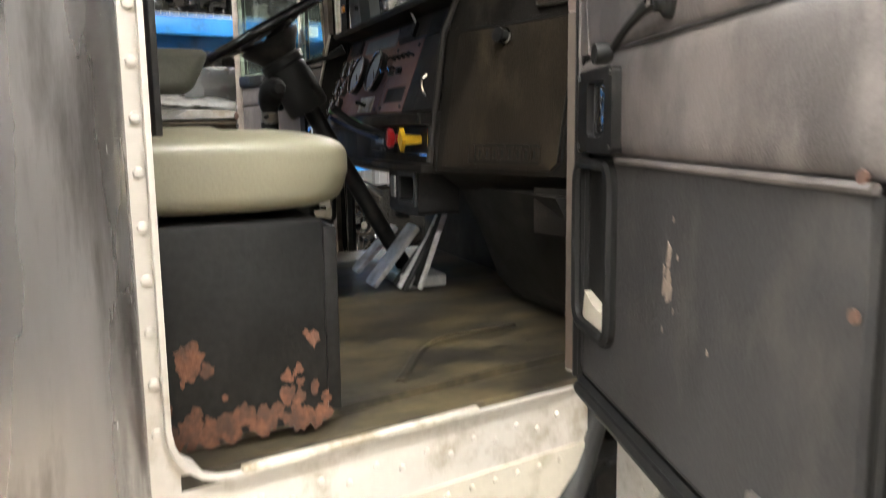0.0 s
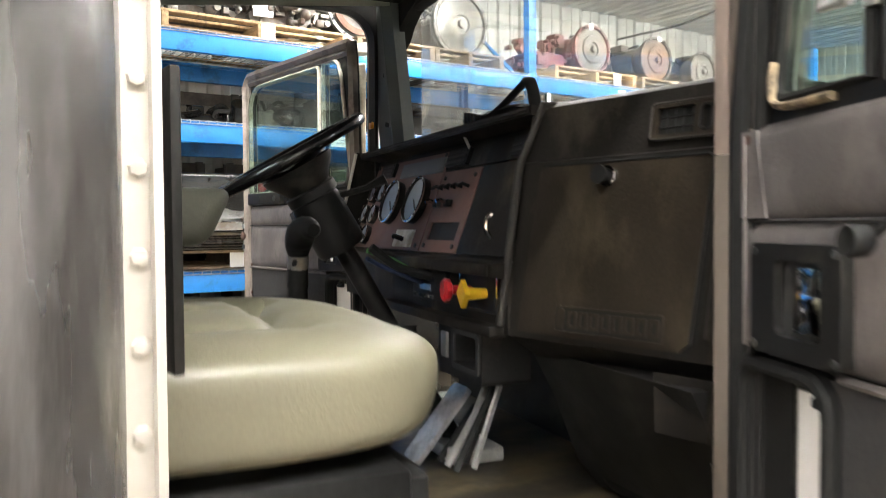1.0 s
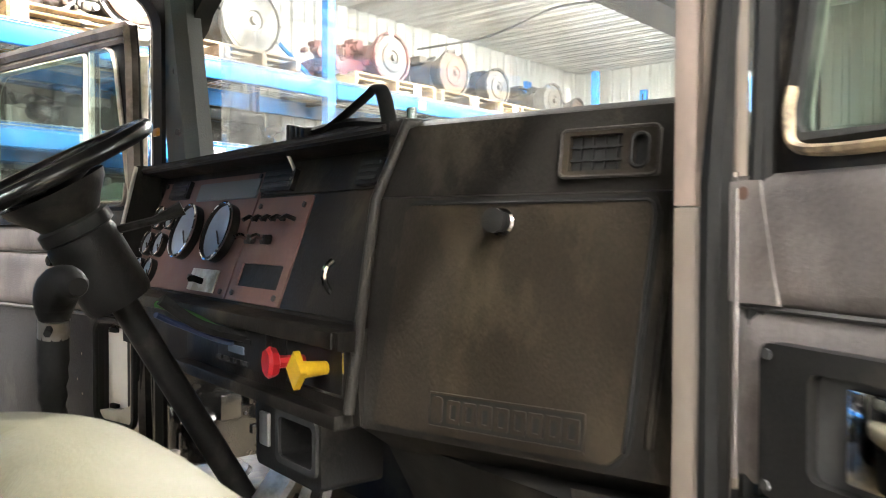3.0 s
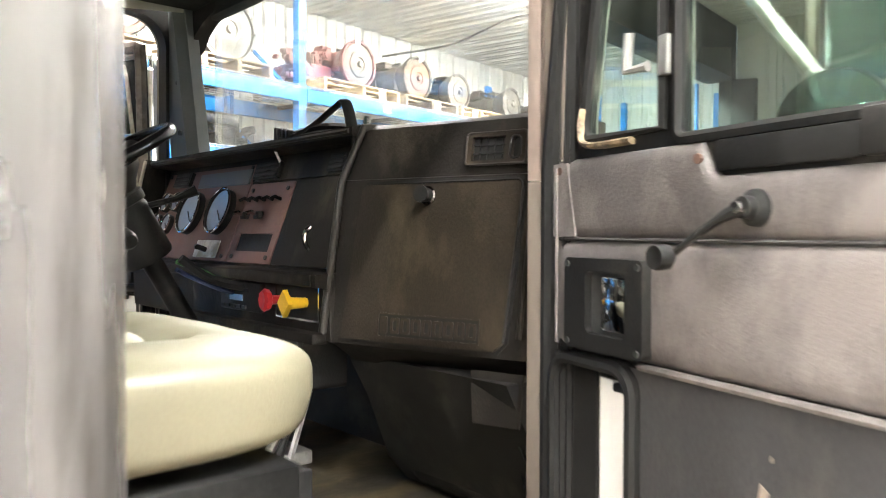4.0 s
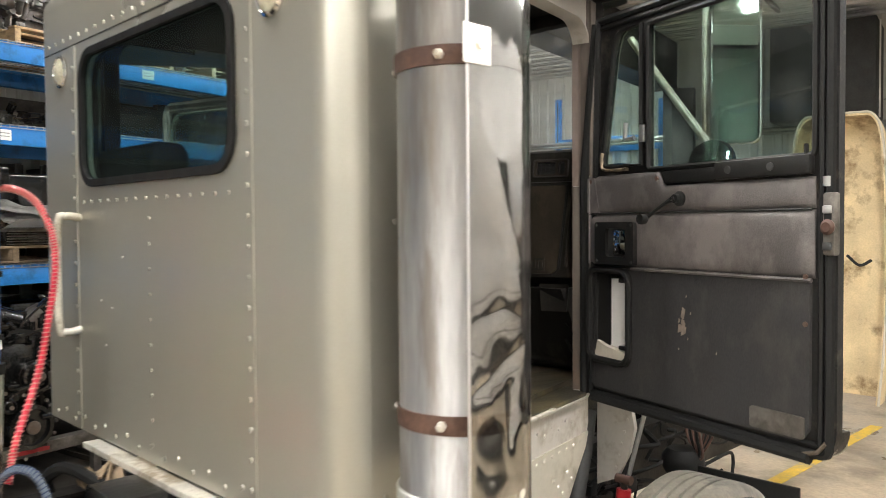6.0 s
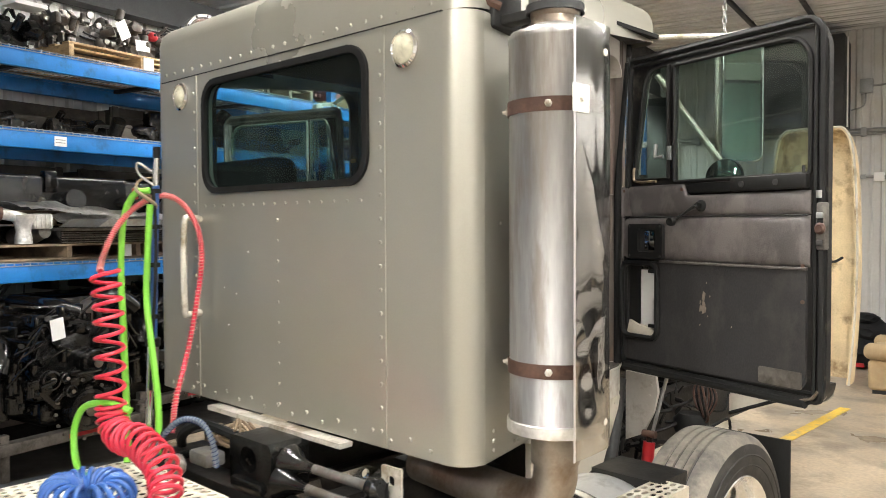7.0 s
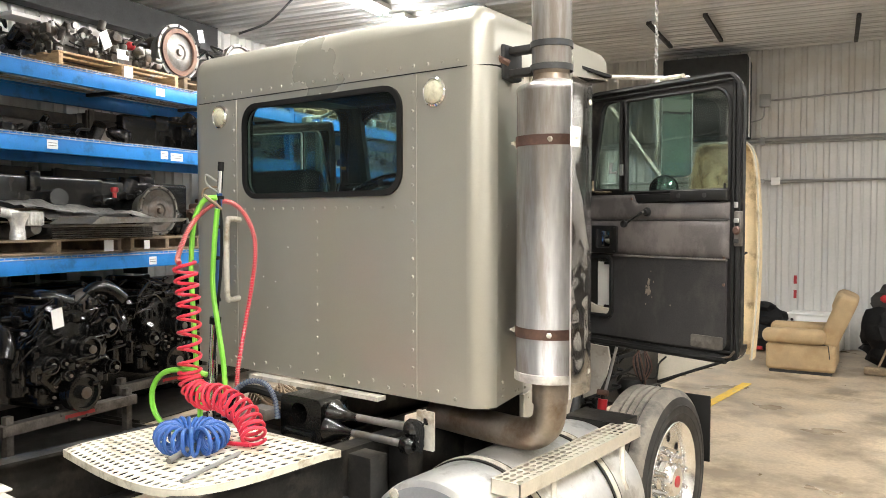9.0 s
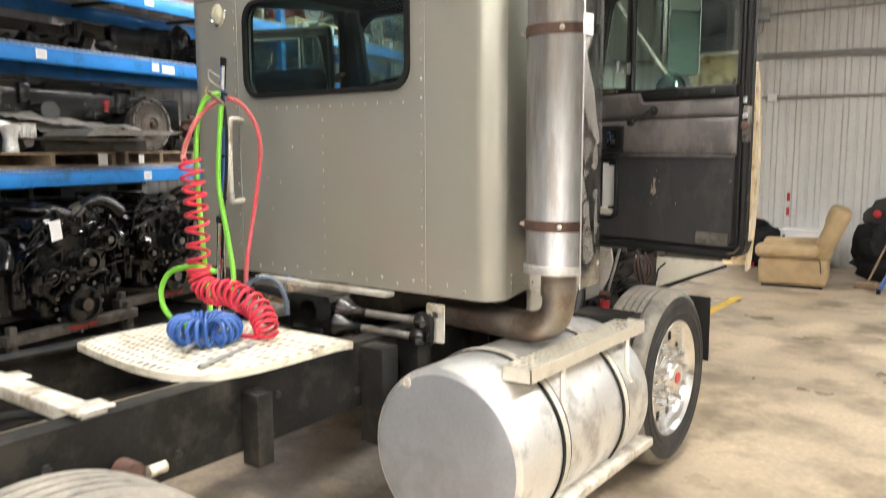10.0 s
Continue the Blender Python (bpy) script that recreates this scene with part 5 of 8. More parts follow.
# ---- steering ----
SC = Vector((-2.45, 0.49, 2.0))
SN = Vector((0, -0.5, 0.866))         # the column's way, up towards the driver
sx, sy = Vector((1, 0, 0)), Vector((0, 0.866, 0.5))
ring = [SC + (sx * math.cos(2 * math.pi * i / 40) + sy * math.sin(2 * math.pi * i / 40)) * 0.192 for i in range(40)]
sw = part("steering_wheel", tube(B(), ring, 0.015, 12, closed=True), RIMGLOSS, truck, "glossy black steering wheel")
for k in (0.15, 2.2, 4.1):
    part("spoke", tube(B(), [SC - SN * 0.04, SC + (sx * math.cos(k) + sy * math.sin(k)) * 0.12 - SN * 0.015, SC + (sx * math.cos(k) + sy * math.sin(k)) * 0.19], 0.018, 8, flat=0.35), BLACKPL, sw)
part("horn_pad", lathe(B(), [(0.09, -0.02), (0.085, -0.01), (0.06, 0.0), (0, 0.004)], SC, SN, 28), BLACKPL, sw)
part("wheel_cone", lathe(B(), [(0.095, -0.03), (0.09, -0.045), (0.065, -0.075), (0.05, -0.10)], SC, SN, 24), BLACKPL, sw)
col = part("steering_column", cyl(B(), SC - SN * 0.08, SC - SN * 0.24, 0.056, 0.052, 20), BLACKPL, truck, "black steering column shroud")
part("column_tube", cyl(B(), SC - SN * 0.235, SC - SN * 0.86, 0.026, n=14), BLACKPL, col)
part("column_collar", lathe(B(), [(0.05, 0), (0.066, 0.008), (0.066, 0.03), (0.05, 0.036)], SC - SN * 0.125, SN, 24), BLACKPL, col)
part("column_shroud", lathe(B(), [(0.045, 0.075), (0.06, 0.07), (0.064, 0.055), (0.064, -0.065), (0.060, -0.075), (0.03, -0.078)], SC - SN * 0.185 + Vector((0, 0, -0.005)), SN, 28), BLACKPL, col, "round black column shroud")
part("column_hub", lathe(B(), [(0.04, -0.02), (0.05, -0.01), (0.05, 0.01), (0.035, 0.02)], SC - SN * 0.10, SN, 20), ENGGREY, col, "dusty metal hub under the wheel")
part("signal_lever", tube(B(), [SC - SN * 0.13, SC - SN * 0.115 + Vector((0.05, 0.12, 0.02)), SC - SN * 0.105 + Vector((0.07, 0.17, 0.035))], [0.008, 0.008, 0.014], 8), BLACKPL, col)
bm = tube(B(), smooth_path([SC - SN * 0.26 + Vector((0.05, 0.05, -0.01)), (-2.42, 0.74, 1.74), (-2.40, 0.82, 1.70), (-2.40, 0.95, 1.70)], 5), 0.007, 6)
part("green_wire", bm, WIREGREEN, col, "green wire")
bm = tube(B(), smooth_path([SC - SN * 0.27 + Vector((0.06, 0.04, -0.02)), (-2.41, 0.72, 1.72), (-2.38, 0.82, 1.68), (-2.38, 0.95, 1.68)], 5), 0.006, 6)
part("blue_wire", bm, WIREBLUE, col, "blue wire")
part("wire_loom", tube(B(), smooth_path([SC - SN * 0.25 + Vector((0.06, 0.06, -0.01)), (-2.38, 0.75, 1.72), (-2.3, 0.85, 1.69)], 5), 0.012, 6), RUBBER, col)
# gear lever
gl = part("gear_lever", tube(B(), smooth_path([(-2.25, 0.62, 1.2), (-2.275, 0.55, 1.35), (-2.293, 0.48, 1.55), (-2.293, 0.47, 1.62), (-2.292, 0.47, 1.68), (-2.29, 0.47, 1.735)], 4), [0.013] * 10 + [0.016, 0.021, 0.018, 0.023, 0.020, 0.024, 0.022, 0.025, 0.024, 0.024, 0.024], 10), RUBBER, truck, "taped black gear lever")
part("knob_collar", cyl(B(), (-2.29, 0.47, 1.732), (-2.284, 0.47, 1.760), 0.024, n=16), ENGALU, gl, "grey collar")
part("range_switch", tube(B(), [(-2.27, 0.46, 1.748), (-2.235, 0.45, 1.744)], 0.006, 6), RUBBER, gl)
kb = tube(B(), smooth_path([(-2.284, 0.47, 1.758), (-2.282, 0.47, 1.785), (-2.262, 0.472, 1.812), (-2.22, 0.476, 1.823), (-2.175, 0.48, 1.818)], 4), [0.022, 0.024, 0.027, 0.029, 0.031, 0.032, 0.033, 0.033, 0.033, 0.032, 0.030, 0.028, 0.026, 0.024, 0.022, 0.02, 0.014], 14)
part("shift_knob", kb, BLACKPL, gl, "black angled shift knob")
# pedals and brackets
ped = part("pedal_bracket", span(B(), (-2.56, 0.86, 1.222), (-2.3, 1.0, 1.26), None, 0.008), BRIGHTALU, truck, "bare metal pedal bracket")
part("pedal", plate(B(), rrect(-0.045, 0, 0.045, 0.23, 0.012), [], 0.014, axes((-2.38, 0.78, 1.225), (1, 0, 0), (0.05, 0.63, 0.76))), BRIGHTALU, ped, "silver treadle pedal")
part("pedal", plate(B(), rrect(-0.035, 0, 0.035, 0.20, 0.012), [], 0.012, axes((-2.56, 0.78, 1.24), (1, 0, 0), (0.02, 0.7, 0.7))), BRIGHTALU, ped)
for i in range(6):
    x, y = -2.35 + 0.05 * (i % 3), 0.84 + 0.05 * (i // 3)
    part("pedal_rod", tube(B(), [(x, y, 1.23), (x - 0.04, y + 0.12, 1.35 + 0.03 * i)], 0.009, 6), BRIGHTALU if i % 2 else DARKSTEEL, ped)

# ---- seats ----
bm = B()
t = bmesh.new()
bmesh.ops.create_cube(t, size=1)
bmesh.ops.subdivide_edges(t, edges=t.edges[:], cuts=27, use_grid_fill=True)
for v in t.verts:
    x, y, z = v.co * 2
    r = ((abs(x) ** 4.5 + abs(y) ** 4.5) ** (6 / 4.5) + abs(z) ** 6) ** (-1 / 6) if max(abs(x), abs(y), abs(z)) > 0 else 1
    k = max(abs(x), abs(y), abs(z)) * r
    x, y, z = x * k, y * k, z * k
    if z > 0:
        z += 0.15 * (1 - abs(x) ** 4) * (1 - 0.6 * max(0, y) ** 2) - 0.42 * math.exp(-((abs(x) - 0.55 + 0.12 * y) / 0.07) ** 2) * (1 if y < 0.5 else 0) - 0.42 * math.exp(-((y - 0.5) / 0.07) ** 2) * (1 if abs(x) < 0.5 else 0) - 0.32 * math.exp(-((x + 0.05 + 0.1 * y) / 0.08) ** 2) * (1 if y < 0.5 else 0) + 0.05 * noise.noise(Vector((x * 2.2, y * 2.2, 4.0)))
        z -= 0.35 * max(0, y - 0.45) ** 1.5
    v.co = Vector((-1.627 + 0.334 * x, 0.105 + 0.355 * y - 0.02 * max(0, -z), 1.638 + 0.067 * z))
merge(bm, t)
seat = part("seat_cushion", bm, SEATM, truck, "worn olive vinyl seat cushion")

sb = part("seat_box", span(B(), (-1.82, -0.22, 1.222), (-1.30, 0.375, 1.565), None, 0.008), SEATBOX, truck, "black steel seat box with rust at its foot")
bm = B()
rr_ = random.Random(4)
for k in range(120):
    y = rr_.uniform(-0.05, 0.37)
    z = 1.224 + abs(rr_.gauss(0, 0.022)) * (1 + 2.2 * max(0, (y - 0.27) / 0.1))
    if k < 12:
        y, z = rr_.gauss(0.155, 0.014), rr_.gauss(1.345, 0.013)
    w = rr_.uniform(0.003, 0.016) * (1 if k < 12 or z < 1.26 else 0.6)
    off = rr_.uniform(0, 50)
    plate(bm, [(y + w * math.cos(a) * (1 + 0.9 * noise.noise(Vector((math.cos(a) * 1.7, math.sin(a) * 1.7, off)))), min(z, 1.55) + w * math.sin(a) * (1.3 + 1.1 * noise.noise(Vector((math.cos(a) * 1.7, math.sin(a) * 1.7, off + 9))))) for a in [i * math.pi / 8 for i in range(16)]],
          [], 0.0004 + 0.00001 * k, axes((-1.2997, 0, 0), (0, 1, 0), (0, 0, 1)))
part("rust_patch", bm, material("rust patches", (0.095, 0.04, 0.022), 0.85, 0.0, 0.45, 35, 0.4, 120, (0.045, 0.022, 0.014), 0.5, 25.0), sb, kind="stuff")
part("box_flange", span(B(), (-1.82, 0.375, 1.235), (-1.315, 0.40, 1.55), None, 0.004), SEATBOX, sb)
dseat = part("driver_seat", span(B(), (-2.78, -0.16, 1.50), (-2.22, 0.34, 1.64), None, 0.05, 4), BAG, truck, "black cloth driver's seat")
part("driver_backrest", span(B(), (-2.76, -0.27, 1.6), (-2.24, -0.12, 2.08), pose(0, 0, 0), 0.05, 4), BAG, dseat)
part("driver_seat_base", span(B(), (-2.72, -0.12, 1.222), (-2.28, 0.26, 1.5), None, 0.01), SEATBOX, dseat)
bm = B()
t = bmesh.new()
bmesh.ops.create_cube(t, size=1)
bmesh.ops.transform(t, matrix=Matrix.Translation((-2.02, 0.1, 1.845)) @ Matrix.Diagonal((0.1, 0.38, 0.105, 1)), verts=t.verts)
for v in t.verts:
    if v.co.y > 0.2 and v.co.z < 1.84:
        v.co.y -= 0.05
bmesh.ops.bevel(t, geom=t.edges[:], offset=0.03, segments=4, profile=0.5, affect="EDGES")
merge(bm, t)
part("armrest", bm, material("grey-olive armrest", (0.16, 0.16, 0.13), 0.6, 0, 0.12, 6, 0.2, 150), dseat, "grey-olive padded armrest")

# ---- exhaust ----
MX, MY, MR = -0.95, -0.158, 0.135
muffler = part("muffler", lathe(B(), [(0.06, 1.215), (MR - 0.01, 1.20), (MR + 0.004, 1.205), (MR + 0.004, 1.235), (MR, 1.24), (MR, 2.325), (MR + 0.003, 2.33), (MR + 0.003, 2.345), (MR * 0.96, 2.355), (0.078, 2.375), (0.07, 2.38)], (MX, MY, 0), n=48), BRUSHED, truck, "streaked aluminised muffler")
part("muffler_neck", lathe(B(), [(0.085, 2.352), (0.075, 2.37), (0.07, 2.40), (0.073, 2.405), (0.073, 2.45)], (MX, MY, 0), n=28), HOTPIPE, muffler, "rust-browned muffler neck")
part("exhaust_pipe", lathe(B(), [(0.074, 2.42), (0.078, 2.425), (0.078, 3.9), (0.07, 3.9)], (MX, MY, 0), n=32), BRUSHED, truck, "tall bright exhaust stack")
for z in (2.425, 2.515):
    bd = part("stack_clamp", lathe(B(), [(0.079, z - 0.012), (0.085, z - 0.012), (0.085, z + 0.012), (0.079, z + 0.012)], (MX, MY, 0), n=28), DARKSTEEL, truck, "black stack clamp")
    part("clamp_arm", span(B(), (MX - 0.21, MY - 0.03, z - 0.014), (MX - 0.07, MY + 0.03, z + 0.014), None, 0.004), DARKSTEEL, bd)
part("stack_bracket", span(B(), (-1.2, -0.22, 2.40), (-1.13, -0.08, 2.54), None, 0.012), DARKSTEEL, truck)
part("bracket_arm", tube(B(), smooth_path([(-1.24, -0.26, 2.47), (-1.18, -0.25, 2.49), (-1.12, -0.2, 2.46)], 4), 0.014, 6), RUSTBAND, truck)
for z in (2.137, 1.39):
    bd = part("muffler_band", lathe(B(), [(MR, z - 0.02), (MR + 0.005, z - 0.02), (MR + 0.005, z + 0.02), (MR, z + 0.02)], (MX, MY, 0), n=48), RUSTBAND, muffler, "rusty brown steel band")
    for ang in (-62, -158, 20):
        n_ = Vector((math.cos(radians(ang)), math.sin(radians(ang)), 0))
        p_ = Vector((MX, MY, z)) + n_ * (MR + 0.005)
        part("band_bolt", lathe(B(), [(0.011, 0), (0.011, 0.008), (0.006, 0.012), (0.006, 0.02), (0, 0.021)], p_, n_, 6), CAST, bd)
part("band_tab", span(B(), (-0.777, -0.325, 2.10), (-0.772, -0.25, 2.175), None, 0.002), WHITEP, truck, "white bolted tab")
part("tab_bolt", cyl(B(), (-0.772, -0.288, 2.137), (-0.762, -0.288, 2.137), 0.01, n=6), CAST, truck)
# elbow: collar, bend and run under the cab
part("pipe_collar", lathe(B(), [(0.068, 1.10), (0.072, 1.10), (0.072, 1.20), (0.068, 1.21)], (MX, MY, 0), n=28), HOTPIPE, truck, "heat-browned pipe collar")
part("muffler_ring", lathe(B(), [(MR + 0.002, 1.198), (MR + 0.008, 1.20), (MR + 0.008, 1.232), (MR + 0.002, 1.236)], (MX, MY, 0), n=48), ALU, muffler, "pale end ring")
bm = tube(B(), smooth_path([(MX, MY, 1.14), (MX, MY, 1.06), (MX - 0.02, MY, 1.005), (MX - 0.075, MY + 0.003, 0.965), (MX - 0.15, MY + 0.01, 0.952), (MX - 0.32, MY + 0.02, 0.955), (MX - 0.62, MY + 0.05, 0.96)], 6), 0.066, 24)
part("elbow_pipe", bm, HOTPIPE, truck, "heat-browned exhaust elbow")
# heat shield: a polished sheet, dented low down
prof = smooth_path([(-0.778, -0.31, 0), (-0.782, -0.2, 0), (-0.797, -0.108, 0), (-0.855, -0.05, 0), (-0.93, 0.022, 0), (-0.99, 0.062, 0), (-1.04, 0.08, 0), (-1.1, 0.085, 0)], 18)
CREASES = (((0.02, 2.02), (0.08, 1.90), 0.006, 0.022), ((0.08, 1.90), (0.15, 1.72), 0.009, 0.022), ((0.06, 1.895), (0.16, 1.905), -0.002, 0.02), ((0.0, 1.60), (0.10, 1.625), -0.010, 0.03),
           ((0.10, 1.625), (0.19, 1.60), -0.008, 0.025), ((0.01, 1.56), (0.06, 1.49), 0.009, 0.025), ((0.02, 1.475), (0.17, 1.545), -0.010, 0.022), ((0.06, 1.45), (0.11, 1.28), 0.011, 0.024),
           ((0.13, 1.47), (0.12, 1.36), -0.011, 0.02), ((0.12, 1.36), (0.18, 1.25), 0.009, 0.02), ((0.0, 1.36), (0.06, 1.30), -0.008, 0.025), ((0.10, 1.75), (0.18, 1.68), -0.006, 0.02))
DENTS = ((0.115, 2.06, 0.07, -0.003), (0.07, 1.78, 0.06, -0.008), (0.10, 1.54, 0.045, -0.010), (0.05, 1.40, 0.05, -0.010), (0.16, 1.38, 0.035, 0.006), (0.15, 1.66, 0.04, 0.006), (0.09, 1.25, 0.05, 0.007))


def dent(s_, z_):
    """How far the sheet is pushed in or out at s_ along its width and height z_."""
    q, d_ = Vector((s_, z_)), 0.0008 * noise.noise(Vector((s_ * 12, z_ * 9, 1.7)))
    for a_, b_, h_, w_ in CREASES:
        a_, b_ = Vector(a_), Vector(b_)
        k_ = max(0, min(1, (q - a_).dot(b_ - a_) / (b_ - a_).length_squared))
        r_ = (q - a_.lerp(b_, k_)).length
        d_ += h_ * math.exp(-(math.sqrt(r_ * r_ + 1e-5) - 0.00316) / w_)
    for x_, y_, w_, h_ in DENTS:
        d_ += h_ * math.exp(-((s_ - x_) ** 2 + (z_ - y_) ** 2) / (w_ * w_))
    return d_ * (0.55 - 0.17 * max(0, min(1, (1.75 - z_) / 0.25))) * min(1, 0.25 + s_ / 0.03) * max(0, min(1, (0.27 - s_) / 0.07))


bm = B()
rows = []
NZ = 180
run = [0.0]
for p, q in zip(prof, prof[1:]):
    run.append(run[-1] + (q - p).length)
for j in range(NZ + 1):
    z = 1.165 + 1.19 * j / NZ
    row = []
    for p, s_ in zip(prof, run):
        d = dent(s_, z)
        row.append(bm.verts.new((p.x + d, p.y + d * 0.3, z)))
    rows.append(row)
NF = 39
flange = B()
back = [[flange.verts.new(v.co) for v in row[NF:]] for row in rows]
for a, b in zip(rows, rows[1:]):
    for i in range(NF):
        bm.faces.new((a[i], a[i + 1], b[i + 1], b[i]))
for row in rows:
    for v in row[NF + 1:]:
        bm.verts.remove(v)
for a, b in zip(back, back[1:]):
    for i in range(len(back[0]) - 1):
        flange.faces.new((a[i], a[i + 1], b[i + 1], b[i]))
bmesh.ops.solidify(bm, geom=bm.faces[:], thickness=0.003)
bmesh.ops.solidify(flange, geom=flange.faces[:], thickness=0.003)
shield = part("heat_shield", bm, STAINLESS, truck, "dented mirror-polished stainless shield")
part("shield_flange", flange, HAZED, shield, "hazed steel flange beside the door")
part("shield_edge", tube(B(), [(-0.778, -0.311, 1.165 + 0.02 * i) for i in range(60)], 0.003, 6), HAZED, shield)
for z in (1.245, 2.28):
    part("shield_bolt", lathe(B(), [(0.011, 0), (0.011, 0.006), (0, 0.009)], (-0.79, -0.15, z), (1, 0, 0), 8), CAST, shield)

# ---- tank, step, wheels ----
TX, TY, TZ, TR = -1.135, -0.69, 0.54, 0.345
tank = part("fuel_tank", lathe(B(), [(0, -0.004), (TR * 0.80, -0.004), (TR * 0.93, 0.0), (TR * 0.985, 0.012), (TR, 0.035), (TR, 1.11), (TR * 0.97, 1.135), (TR * 0.8, 1.14), (0, 1.14)], (TX, TY, TZ), (0, 1, 0), 64), ALU, truck, "brushed aluminium fuel tank")
part("tank_end", lathe(B(), [(0, -0.0075), (TR * 0.80, -0.0075), (TR * 0.925, -0.003), (TR * 0.92, -0.001), (0, -0.005)], (TX, TY, TZ), (0, 1, 0), 64), TANKEND, tank, "blue-grey brushed end cap")
part("end_plug", lathe(B(), [(0.022, 0), (0.022, 0.008), (0.012, 0.01), (0.01, 0.004), (0, 0.004)], (TX - 0.17, TY - 0.006, TZ + 0.265), (0, -1, 0), 12), CAST, tank)
for y in (-0.37, 0.17):
    st = part("tank_strap", lathe(B(), [(TR + 0.001, -0.03), (TR + 0.007, -0.03), (TR + 0.009, 0), (TR + 0.007, 0.03), (TR + 0.001, 0.03)], (TX, y, TZ), (0, 1, 0), 64), BLACKFRAME, tank, "black rubber-lined tank strap")
    part("strap_steel", lathe(B(), [(TR + 0.008, -0.016), (TR + 0.011, -0.016), (TR + 0.011, 0.016), (TR + 0.008, 0.016)], (TX, y, TZ), (0, 1, 0), 64), CAST, st)
    part("strap_bracket", span(B(), (-1.58, y - 0.05, 0.36), (-1.47, y + 0.05, 0.9), None, 0.006), BLACKFRAME, st)
SX0, SX1, SY0, SY1 = -0.962, -0.838, -0.56, 0.47
step = part("step", span(B(), (SX1 - 0.004, SY0, 0.845), (SX1, SY1, 0.898)), STEPM, truck, "perforated aluminium step")
part("step_back", span(B(), (SX0, SY0, 0.845), (SX0 + 0.004, SY1, 0.898)), STEPM, step)
for y in (SY0, SY1 - 0.004):
    part("step_end", span(B(), (SX0, y, 0.845), (SX1, y + 0.004, 0.898)), STEPM, step)


def perforated(bm, x0, y0, nx, ny, cell, hole, z, thick, long=1.0, stagger=False):
    """A punched sheet made cell by cell: each cell is a square with an eight-sided hole."""
    for i in range(nx):
        for j in range(ny):
            cx, cy = x0 + (i + 0.5) * cell[0], y0 + (j + 0.5) * cell[1]
            outer, inner, deep = [], [], []
            for k in range(8):
                a = math.pi / 4 * k
                c, s = math.cos(a), math.sin(a)
                q = max(abs(c), abs(s))
                outer.append(bm.verts.new((cx + c / q * cell[0] / 2, cy + s / q * cell[1] / 2, z)))
                inner.append(bm.verts.new((cx + c * hole, cy + s * hole * long, z)))
                deep.append(bm.verts.new((cx + c * hole, cy + s * hole * long, z - thick)))
            for k in range(8):
                m_ = (k + 1) % 8
                bm.faces.new((outer[k], outer[m_], inner[m_], inner[k]))
                bm.faces.new((inner[k], inner[m_], deep[m_], deep[k]))
    return bm


bm = perforated(B(), SX0 + 0.004, SY0 + 0.004, 4, 22, (0.029, 0.0465), 0.0105, 0.898, 0.003, 1.75)
part("step_bottom", span(B(), (SX0 + 0.004, SY0 + 0.004, 0.846), (SX1 - 0.004, SY1 - 0.004, 0.85)), STEPM, step)
part("step_tread", bm, STEPM, step, "slotted worn step tread")
for y in (-0.3, 0.3):
    part("step_leg", tube(B(), [(-0.85, y, 0.85), (-0.83, y - 0.03, 0.7), (-0.81, y - 0.03, 0.66)], 0.012, 6), CAST, step)
low_step = part("lower_step", span(B(), (-0.92, -0.5, 0.30), (-0.79, 0.5, 0.335), None, 0.004), CAST, truck, "lower aluminium step")

